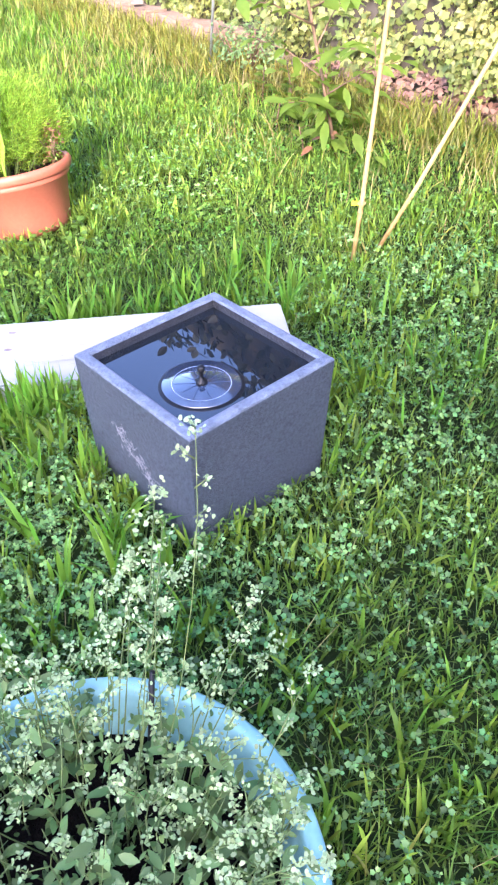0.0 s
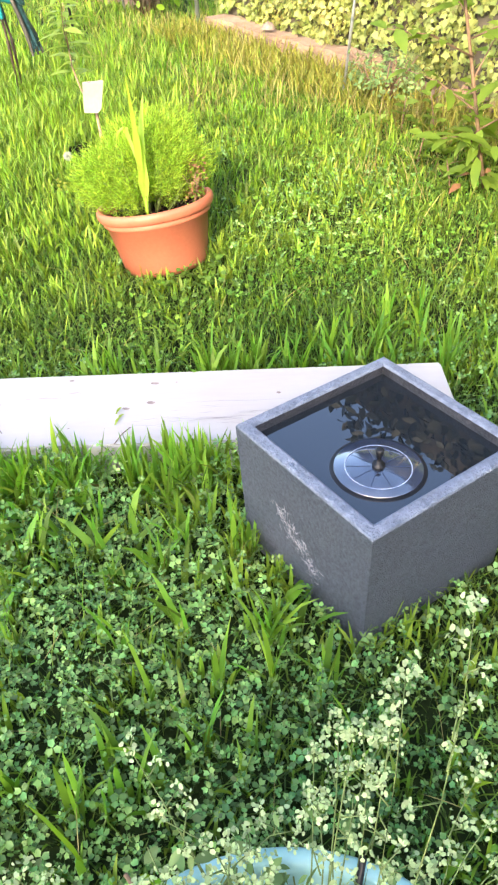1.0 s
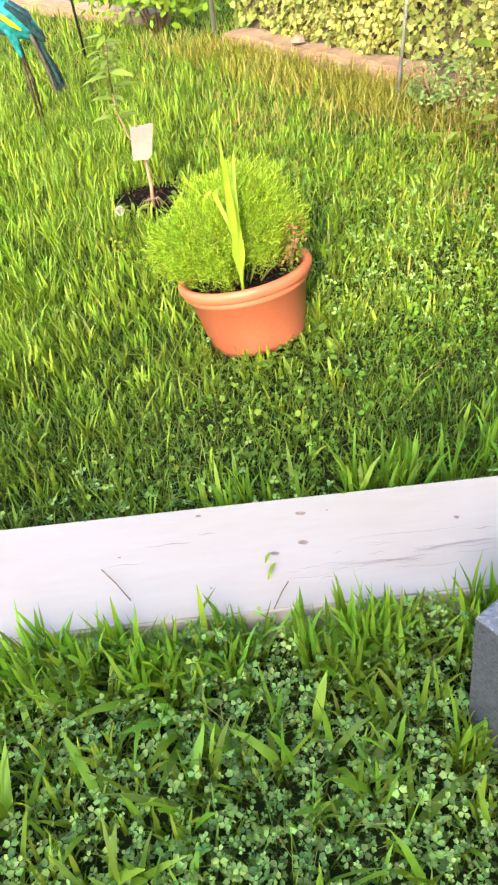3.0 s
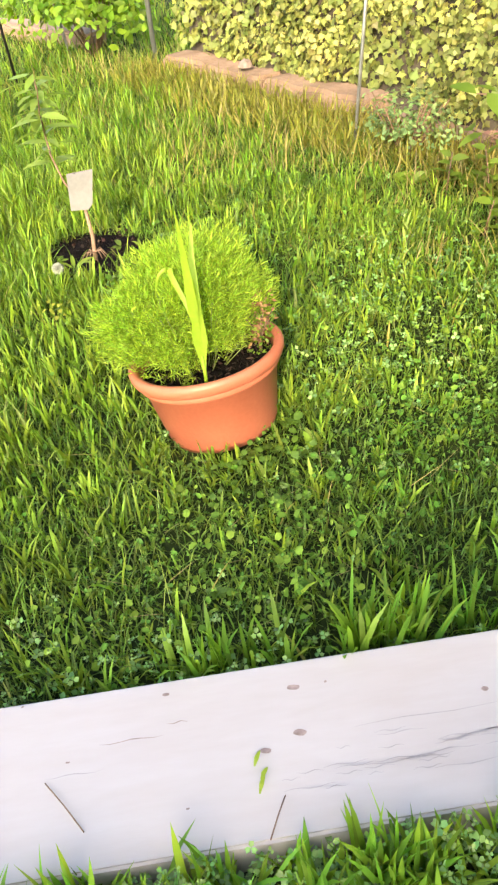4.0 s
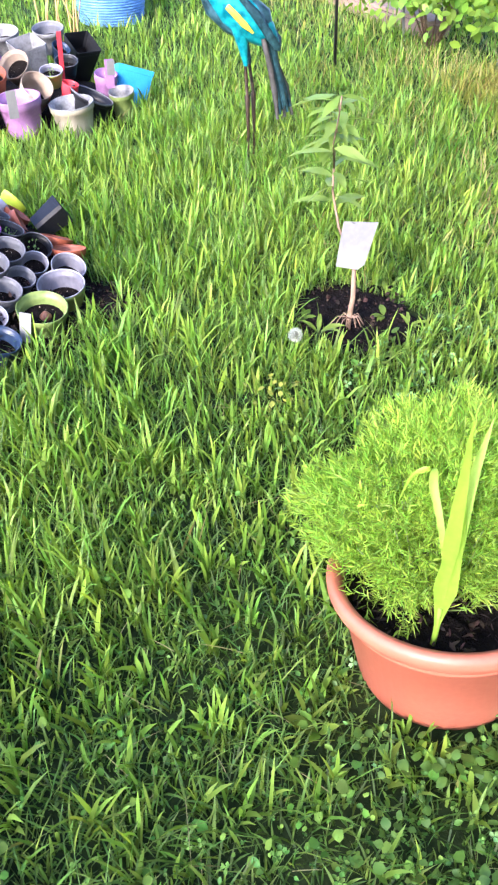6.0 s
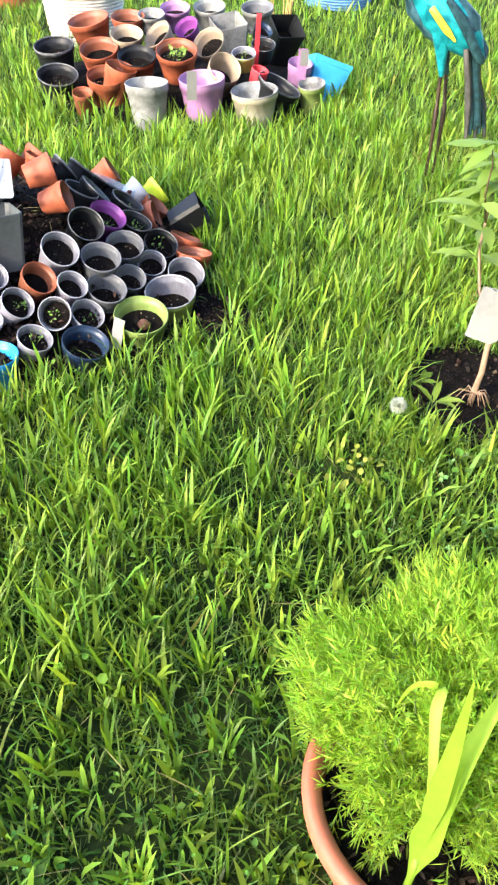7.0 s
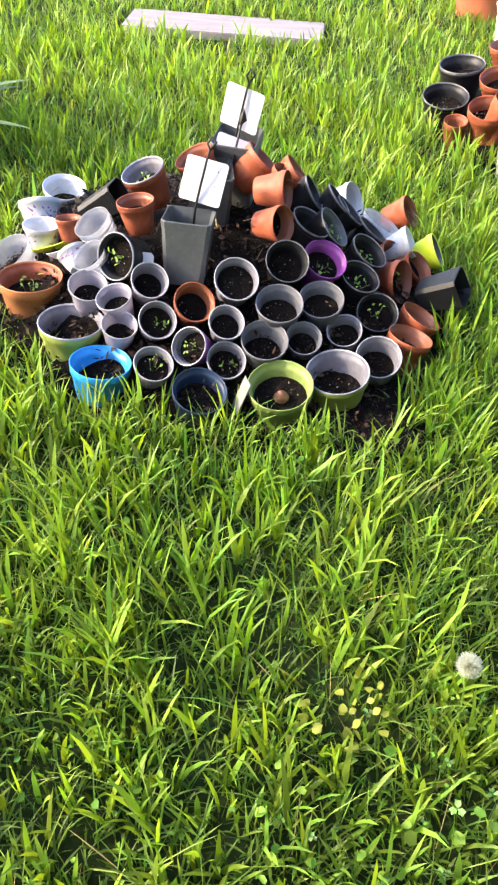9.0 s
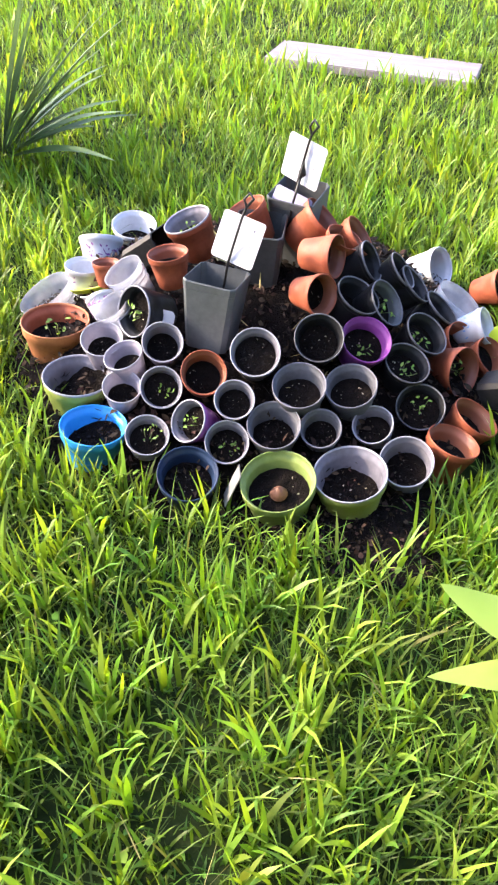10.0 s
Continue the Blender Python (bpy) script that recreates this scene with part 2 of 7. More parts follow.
M_WICKERB = mat("blue_wicker", (0.07, 0.18, 0.42), (0.13, 0.27, 0.55), 20, 0.5, 0.2)
M_PANEL = mat("solar_cell", (0.016, 0.026, 0.05), (0.04, 0.06, 0.10), 30, 0.08, 0.01, spec=0.5)
M_PANEL.node_tree.nodes["Principled BSDF"].inputs["IOR"].default_value = 2.4
M_CELL = mat("cell_edge", (0.03, 0.04, 0.07), (0.06, 0.075, 0.11), 30, 0.2, 0.0)
M_RINGW = mat("pale_ring", (0.34, 0.38, 0.46), (0.44, 0.48, 0.55), 20, 0.3, 0.0)
M_CHALK = mat("chalky_scale", (0.20, 0.205, 0.225), (0.34, 0.345, 0.37), 60, 0.95, 0.4)
M_BLUELABEL = mat("blue_print", (0.08, 0.30, 0.62), (0.15, 0.40, 0.72), 20, 0.5, 0.0)

M_WATER = bpy.data.materials.new("still_water")
M_WATER.use_nodes = True
_w = M_WATER.node_tree.nodes["Principled BSDF"].inputs
_w["Base Color"].default_value, _w["Roughness"].default_value, _w["IOR"].default_value = (0.010, 0.014, 0.018, 1), 0.01, 1.5
_w["Specular IOR Level"].default_value = 1.0


def see_through(m, share):
    """Lets a share of the light pass a thin plastic wall straight."""
    nt = m.node_tree
    out = nt.nodes["Material Output"].inputs["Surface"]
    was = out.links[0].from_socket
    clear, blend = nt.nodes.new("ShaderNodeBsdfTransparent"), nt.nodes.new("ShaderNodeMixShader")
    blend.inputs["Fac"].default_value = share
    nt.links.new(was, blend.inputs[1]), nt.links.new(clear.outputs[0], blend.inputs[2]), nt.links.new(blend.outputs[0], out)


see_through(M_CLEAR, 0.58)
see_through(M_LAV, 0.12)


# ---------------------------------------------------------------- mesh helpers
def link_mesh(name, verts, faces, material, parent=None, smooth=False, mats=None, midx=None):
    me = bpy.data.meshes.new(name)
    me.from_pydata([tuple(v) for v in verts], [], faces)
    for m in mats or [material]:
        me.materials.append(m)
    if midx is not None:
        me.polygons.foreach_set("material_index", midx)
    if smooth:
        me.polygons.foreach_set("use_smooth", [True] * len(faces))
    me.update()
    ob = new(name, me)
    if parent:
        ob.parent = parent
    return ob


def part(name, bm, material, parent, label="", smooth=False):
    me = bpy.data.meshes.new(name)
    bm.to_mesh(me)
    bm.free()
    me.materials.append(material)
    if smooth:
        me.polygons.foreach_set("use_smooth", [True] * len(me.polygons))
    ob = new(name, me)
    ob.parent = parent
    if label:
        tagged(ob, label)
    return ob


def thing(name, m, label, category, group="", kind=""):
    ob = new(name)
    ob.empty_display_size = 0.05
    ob.matrix_world = m
    return tagged(ob, label, category, group, kind)


def many(name, template, tris, at, rot, size, material, parent=None, smooth=False):
    """One mesh of many placed copies of a small template. at (N,3), rot (N,3,3), size (N,) or (N,3)."""
    template, tris = np.asarray(template, float), np.asarray(tris, np.int32)
    at, rot, size = np.asarray(at, float), np.asarray(rot, float), np.asarray(size, float)
    if size.ndim == 1:
        size = np.repeat(size[:, None], 3, 1)
    v = np.einsum("nij,nvj->nvi", rot, template[None] * size[:, None, :]) + at[:, None, :]
    f = tris[None] + (np.arange(len(at)) * len(template))[:, None, None]
    return raw_mesh(name, v.reshape(-1, 3), f.reshape(-1, 3), material, parent, smooth)


def raw_mesh(name, v, f, material, parent=None, smooth=False):
    me = bpy.data.meshes.new(name)
    me.vertices.add(len(v))
    me.vertices.foreach_set("co", np.ascontiguousarray(v, np.float32).ravel())
    me.loops.add(3 * len(f))
    me.loops.foreach_set("vertex_index", np.ascontiguousarray(f, np.int32).ravel())
    me.polygons.add(len(f))
    me.polygons.foreach_set("loop_start", np.arange(0, 3 * len(f), 3, dtype=np.int32))
    if smooth:
        me.polygons.foreach_set("use_smooth", np.ones(len(f), bool))
    me.materials.append(material)
    me.update(calc_edges=True)
    ob = new(name, me)
    if parent:
        ob.parent = parent
    return ob


def frames(normal, spin):
    """Rotations whose z axis is the given normal, turned about it by spin."""
    z = normal / np.linalg.norm(normal, axis=1, keepdims=True)
    ref = np.where(np.abs(z[:, 2:3]) < 0.95, np.array([[0.0, 0, 1]]), np.array([[1.0, 0, 0]]))
    x = np.cross(ref, z)
    x /= np.linalg.norm(x, axis=1, keepdims=True)
    y = np.cross(z, x)
    c, s = np.cos(spin)[:, None], np.sin(spin)[:, None]
    return np.stack([x * c + y * s, y * c - x * s, z], axis=2)


def blades(name, xy, z0, length, width, lean, droop, material, rng, parent=None, az=None, short=False):
    """Grass blades, tapering, leaning and drooping, short ones with a level less. All arguments are arrays of one length."""
    shape = ((0.0, 0.8), (0.55, 1.0), (1.0, 0.0)) if short else ((0.0, 0.75), (0.38, 1.0), (0.74, 0.75), (1.0, 0.0))
    n = len(xy)
    if az is None:
        az = rng.uniform(0, 2 * np.pi, n)
    dx, dy = np.cos(az), np.sin(az)
    face = az + np.pi / 2 + rng.normal(0, 0.5, n)
    wx, wy = np.cos(face), np.sin(face)
    m = 2 * len(shape) - 1
    v = np.zeros((n, m, 3))
    for i, (s, w) in enumerate(shape):
        out = length * (np.sin(lean) * s + droop * s * s)
        up = length * (np.cos(lean) * s - 0.55 * droop * s * s * s)
        cx, cy, cz = xy[:, 0] + dx * out, xy[:, 1] + dy * out, z0 + up
        if s < 1:
            for k, sgn in ((0, -1), (1, 1)):
                v[:, 2 * i + k] = np.stack([cx + sgn * wx * width * w / 2, cy + sgn * wy * width * w / 2, cz], 1)
        else:
            v[:, m - 1] = np.stack([cx, cy, cz], 1)
    tris = np.array([(0, 1, 3), (0, 3, 2), (2, 3, 5), (2, 5, 4), (4, 5, 6)] if not short else [(0, 1, 3), (0, 3, 2), (2, 3, 4)])
    f = tris[None] + (np.arange(n) * m)[:, None, None]
    return raw_mesh(name, v.reshape(-1, 3), f.reshape(-1, 3), material, parent)


def tube(points, radius, sides=6, radius_end=None):
    """Vertices and faces of a round bar along a line of points."""
    pts = [Vector(p) for p in points]
    verts, faces = [], []
    for i, p in enumerate(pts):
        d = (pts[min(i + 1, len(pts) - 1)] - pts[max(i - 1, 0)]).normalized()
        ref = Vector((0, 0, 1)) if abs(d.z) < 0.9 else Vector((1, 0, 0))
        a = d.cross(ref).normalized()
        b = d.cross(a)
        r = radius if radius_end is None else radius + (radius_end - radius) * i / (len(pts) - 1)
        for k in range(sides):
            t = 2 * math.pi * k / sides
            verts.append(p + (a * math.cos(t) + b * math.sin(t)) * r)
    for i in range(len(pts) - 1):
        for k in range(sides):
            k2 = (k + 1) % sides
            faces.append((i * sides + k, i * sides + k2, (i + 1) * sides + k2, (i + 1) * sides + k))
    faces.append(tuple(range(sides - 1, -1, -1)))
    faces.append(tuple((len(pts) - 1) * sides + k for k in range(sides)))
    return verts, faces


def bar(name, points, radius, material, parent=None, sides=6, radius_end=None):
    v, f = tube(points, radius, sides, radius_end)
    return link_mesh(name, v, f, material, parent, smooth=True)


def bars(name, lines, radius, material, parent=None, sides=4, radius_end=None):
    """Several round bars as one mesh."""
    vs, fs = [], []
    for pts in lines:
        v, f = tube(pts, radius, sides, radius_end)
        fs += [tuple(i + len(vs) for i in q) for q in f]
        vs += v
    return link_mesh(name, vs, fs, material, parent, smooth=True)


def lathe(name, profile, material, parent=None, segments=32, mats=None, band=None, wobble=0.0):
    """A turned shape from (radius, height) rows. band: material index of each strip between rows."""
    verts, faces, midx = [], [], []
    for r, z in profile:
        for k in range(segments):
            t = 2 * math.pi * k / segments
            q = r * (1 + wobble * math.sin(2 * t + 1.3))
            verts.append((q * math.cos(t), q * math.sin(t), z))
    for i in range(len(profile) - 1):
        for k in range(segments):
            k2 = (k + 1) % segments
            faces.append((i * segments + k, i * segments + k2, (i + 1) * segments + k2, (i + 1) * segments + k))
            midx.append(band[i] if band else 0)
    return link_mesh(name, verts, faces, material, parent, True, mats, midx)


def box_bm(sx, sy, sz, bevel=0.0, z0=0.0):
    bm = bmesh.new()
    bmesh.ops.create_cube(bm, size=1.0, matrix=Matrix.Translation((0, 0, z0 + sz / 2)) @ Matrix.Diagonal((sx, sy, sz, 1)))
    if bevel:
        bmesh.ops.bevel(bm, geom=bm.edges[:], offset=bevel, segments=2, affect="EDGES")
    return bm


def lumpy_disc(name, radius, material, parent, z, height=0.006, rings=5, segments=22, seed=0):
    verts, faces = [(0, 0, z + height)], []
    for i in range(1, rings + 1):
        for k in range(segments):
            t = 2 * math.pi * k / segments
            r = radius * i / rings
            h = height * noise.noise((math.cos(t) * r * 60 + seed, math.sin(t) * r * 60, seed * 0.7)) * (1.0 if i < rings else 0.3)
            verts.append((r * math.cos(t), r * math.sin(t), z + h))
    for k in range(segments):
        faces.append((0, 1 + k, 1 + (k + 1) % segments))
    for i in range(rings - 1):
        for k in range(segments):
            a, b = 1 + i * segments + k, 1 + i * segments + (k + 1) % segments
            faces.append((a, a + segments, b + segments, b))
    return link_mesh(name, verts, faces, material, parent, True)


# leaf templates, one unit long along y, face up
OVAL = [(0, 0, 0), (0.22, 0.25, 0.03), (0.27, 0.5, 0.04), (0.16, 0.8, 0.02), (0, 1, -0.04), (-0.16, 0.8, 0.02), (-0.27, 0.5, 0.04), (-0.22, 0.25, 0.03), (0, 0.5, -0.01)]
OVAL_T = [(8, i, (i + 1) % 8) for i in range(8)]
LANCE = [(0, 0, 0), (0.10, 0.35, 0.02), (0, 1, 0), (-0.10, 0.35, 0.02)]
LANCE_T = [(0, 1, 2), (0, 2, 3)]
_lobes = [(0, 0.02), (0.30, -0.12), (0.36, 0.16), (0.58, 0.36), (0.30, 0.52), (0.0, 1.0), (-0.30, 0.52), (-0.58, 0.36), (-0.36, 0.16), (-0.30, -0.12)]
IVY = [(x, y, 0.06 * math.cos(3 * x + y) - 0.12 * x * x) for x, y in _lobes] + [(0, 0.32, 0.05)]
IVY_T = [(10, i, (i + 1) % 10) for i in range(10)]


FOLD = [(0, 0, 0), (0.38, 0.30, 0.09), (0.34, 0.78, 0.07), (0, 0.90, -0.03), (-0.34, 0.78, 0.07), (-0.38, 0.30, 0.09)]  # creased along the middle
FOLD_T = [(0, 1, 2), (0, 2, 3), (0, 3, 4), (0, 4, 5)]


def clover_template():
    v, t = [], []
    for k in range(3):
        a = 2 * math.pi * k / 3
        c, s = math.cos(a), math.sin(a)
        b = len(v)
        for x, y, z in ((0, 0.03, -0.05), (0.36, 0.36, 0.10), (0.30, 0.86, 0.13), (0, 0.80, -0.02), (-0.30, 0.86, 0.13), (-0.36, 0.36, 0.10)):
            v.append((x * c - y * s, x * s + y * c, z))
        t += [tuple(b + i for i in q) for q in FOLD_T]
    b = len(v)
    v += [(0.05, 0, 0), (-0.05, 0, 0), (0, 0, -2.4)]
    t.append((b, b + 1, b + 2))
    return v, t


# ---------------------------------------------------------------- ground and lawn
G = -0.035  # level of the bare earth under the sward
HEAP_A, HEAP_B = "flower pots on the soil mound", "flower pots of the far heap"
MOUND = (0.175, 3.73, 0.52)
PLANK_DIR = Vector((0.846, -0.533, 0)).normalized()
PLANK = (0.523, 1.707)


def mound_height(x, y):
    r = math.hypot(x - MOUND[0], y - MOUND[1])
    dip = 0.06 * math.exp(-((x - 0.262) ** 2 + (y - 3.545) ** 2) / 0.07 ** 2)  # the hollow in front of the square pots
    return max(G, 0.125 * (1 - (r / 0.47) ** 2) - dip) if r < 0.6 else G


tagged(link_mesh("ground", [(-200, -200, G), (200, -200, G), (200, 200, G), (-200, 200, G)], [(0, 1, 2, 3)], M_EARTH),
       "earth under the lawn, darkened for shaded gaps", "ground", kind="structure")


def soft_noise(x, y, scale, seed):
    r = np.random.RandomState(seed)
    out = np.zeros_like(x)
    for _ in range(10):
        a, p = r.uniform(0, 2 * np.pi, 2)
        k = scale * r.uniform(0.6, 1.7)
        out += np.sin(k * (x * np.cos(a) + y * np.sin(a)) + p)
    return out / 3.2


def free(x, y):
    """Where the lawn may grow: outside pots, boards and bare soil."""
    ok = (x < 2.78) | (y > 5.15)
    ok &= np.hypot(x - MOUND[0], y - MOUND[1]) > 0.525 - 0.055 * (x < 0.22) * (y < 3.75) + 0.025 * soft_noise(x, y, 9, 3)
    ok &= ~((np.abs(x - 0.836) < 0.155) & (np.abs(y - 1.095) < 0.153))
    ok &= np.hypot(x - 0.24, y - 0.495) > 0.18
    ok &= np.hypot(x - 1.085, y - 2.305) > 0.115
    ok &= np.hypot(x - 1.34, (y - 3.285) * 0.83) > 0.138 + 0.035 * soft_noise(x, y, 14, 5)
    u = (x - PLANK[0]) * PLANK_DIR.x + (y - PLANK[1]) * PLANK_DIR.y
    w = -(x - PLANK[0]) * PLANK_DIR.y + (y - PLANK[1]) * PLANK_DIR.x
    ok &= ~((np.abs(w) < 0.131) & (np.abs(u) < 0.818))
    ok &= np.hypot(x - 0.62, y - 3.42) > 0.055 + 0.03 * soft_noise(x, y, 20, 17)
    ok &= np.hypot(x - 0.725, y - 3.54) > 0.085 + 0.03 * soft_noise(x, y, 20, 18)
    for px, py, pr in ((0.309, 3.258, 0.080), (0.191, 3.299, 0.064), (0.019, 3.342, 0.060), (0.390, 3.323, 0.04), (0.494, 3.332, 0.062), (0.600, 3.437, 0.064), (0.655, 3.543, 0.064),
                       (0.685, 3.643, 0.056), (0.696, 3.749, 0.056), (0.672, 3.838, 0.055), (-0.127, 3.385, 0.066), (-0.300, 3.707, 0.058), (-0.262, 3.596, 0.055),
                       (0.448, 4.821, 0.068), (0.640, 4.868, 0.074), (0.830, 4.858, 0.076), (0.208, 4.866, 0.040), (1.043, 5.011, 0.050), (0.924, 4.968, 0.090), (0.286, 4.928, 0.070), (0.087, 5.021, 0.078)):
        ok &= np.hypot(x - px, y - py) > pr
    ok &= np.hypot((x - 0.53) / 0.58, (y - 5.26) / 0.41) > 0.95 + 0.05 * soft_noise(x, y, 9, 15)
    u = (x + 1.18) * 0.834 + (y - 5.36) * 0.552
    w = -(x + 1.18) * 0.552 + (y - 5.36) * 0.834
    ok &= ~((np.abs(w) < 0.15) & (np.abs(u) < 0.46))
    return ok


def near_weight(x, y):
    """1 by the strip that is walked, less with distance from it."""
    ax, ay, bx, by = 0.35, 0.9, 1.0, 3.2
    t = np.clip(((x - ax) * (bx - ax) + (y - ay) * (by - ay)) / ((bx - ax) ** 2 + (by - ay) ** 2), 0, 1)
    d = np.hypot(x - ax - t * (bx - ax), y - ay - t * (by - ay))
    back = np.where((x < -0.28) & (y < 2.50 - 0.447 * (x - 0.9)), 0.2, 1.0)  # thinner on the side away from the walk
    back = np.where((y > 8.2) | ((x > 2.4) & (y < 0.9)), 0.3, back)
    return np.clip((1.15 / np.maximum(d, 0.01)) ** 1.3, 0.15, 1.0) * back


def sow(rng, per_m2, weight=None):
    """Random places on the lawn, per_m2 of them by the walked strip."""
    n = int(per_m2 * 9.5 * 10.5)
    x, y = rng.uniform(-5.5, 4.0, n), rng.uniform(-0.6, 9.9, n)
    keep = rng.uniform(0, 1, n) < near_weight(x, y) * (weight(x, y) if weight else 1)
    x, y = x[keep], y[keep]
    ok = free(x, y)
    return x[ok], y[ok]


def clover_share(x, y):
    front = 0.9 / (1 + np.exp(-(1.62 - y - 0.25 * x + 0.22 * soft_noise(x, y, 4, 11)) * 7)) * np.clip(0.85 + 0.35 * soft_noise(x, y, 7, 13), 0.45, 1)
    w = -(x - PLANK[0]) * PLANK_DIR.y + (y - PLANK[1]) * PLANK_DIR.x
    front = np.maximum(front, 0.65 * (x < 1.1) / (1 + np.exp((w + 0.10 + 0.05 * soft_noise(x, y, 9, 16)) * 40)))
    front *= 1 - 0.75 / (1 + np.exp(-(x - 0.55 + 0.6 * (0.85 - y) + 0.1 * soft_noise(x, y, 6, 14)) * 9)) / (1 + np.exp(-(1.02 - y) * 12))
    mid = 0.12 * np.exp(-((x - 1.95) / 0.75) ** 4 - ((y - 2.3) / 0.8) ** 4) * np.clip(0.5 + 0.8 * soft_noise(x, y, 6, 12), 0, 1)
    return np.clip(front + mid, 0.0, 1)


def weed_share(x, y):
    """Where low round-leaved weeds mingle with the grass: beside and before the tub, and in patches."""
    side = 0.7 / (1 + np.exp(-(x - 1.20 + 0.15 * soft_noise(x, y, 5, 81)) * 8)) / (1 + np.exp(-(3.35 - y + 0.2 * soft_noise(x, y, 4, 82)) * 5)) * (1 - 0.75 * dry_share(x, y))
    tub = 0.4 * np.exp(-((x - 0.95) / 0.48) ** 4 - ((y - 2.02 + 0.15 * (x - 0.9)) / 0.24) ** 2)
    patch = np.clip(0.55 * soft_noise(x, y, 4.5, 83) - 0.12, 0, 0.6) * (y < 3.6) * (y > 1.4)
    return np.clip((side + tub) * np.clip(0.75 + 0.5 * soft_noise(x, y, 8, 84), 0.15, 1) + patch, 0.015, 1)


def clump(x, y):
    """Longer and shorter tufts over a hand's width."""
    return np.clip(0.95 + 0.26 * soft_noise(x, y, 17, 85) + 0.16 * soft_noise(x, y, 40, 86), 0.5, 1.4)


def dry_share(x, y):
    return np.clip((x - 1.95 + 0.25 * soft_noise(x, y, 4, 21)) * 1.6, 0, 1)


def board_edge(x, y):
    """1 along both long sides of the white board, where the mower leaves long blades."""
    w = -(x - PLANK[0]) * PLANK_DIR.y + (y - PLANK[1]) * PLANK_DIR.x
    u = (x - PLANK[0]) * PLANK_DIR.x + (y - PLANK[1]) * PLANK_DIR.y
    return (np.exp(-((w + 0.165) / 0.06) ** 2) + 0.5 * np.exp(-((w - 0.17) / 0.05) ** 2)) * (np.abs(u) < 1.0)


def tall_share(x, y):
    """1 where the sward is long, by the mound and the board, and about two thirds over the rest."""
    return np.clip(0.52 + 0.48 / (1 + np.exp(-(y - 2.75 - 1.1 * (x - 0.9)) * 6)) + 0.5 * board_edge(x, y) + 0.2 * np.exp(-((x - 0.2) / 0.4) ** 2 - ((y - 2.98) / 0.3) ** 2), 0, 1.2)


def broad_share(x, y):
    """Where broad blades stand: round the mound and along the board."""
    w = np.clip(0.62 - 0.30 * clover_share(x, y) + 0.35 * soft_noise(x, y, 4, 41), 0.08, 1)
    w += 0.5 / (1 + np.exp(-(y - 2.5 - 0.6 * (x - 1.0)) * 5)) + 0.35 * board_edge(x, y)
    return np.clip(w, 0, 1) * (1 - 0.7 * dry_share(x, y)) * np.where(y > 5.0, 0.5, 1.0)


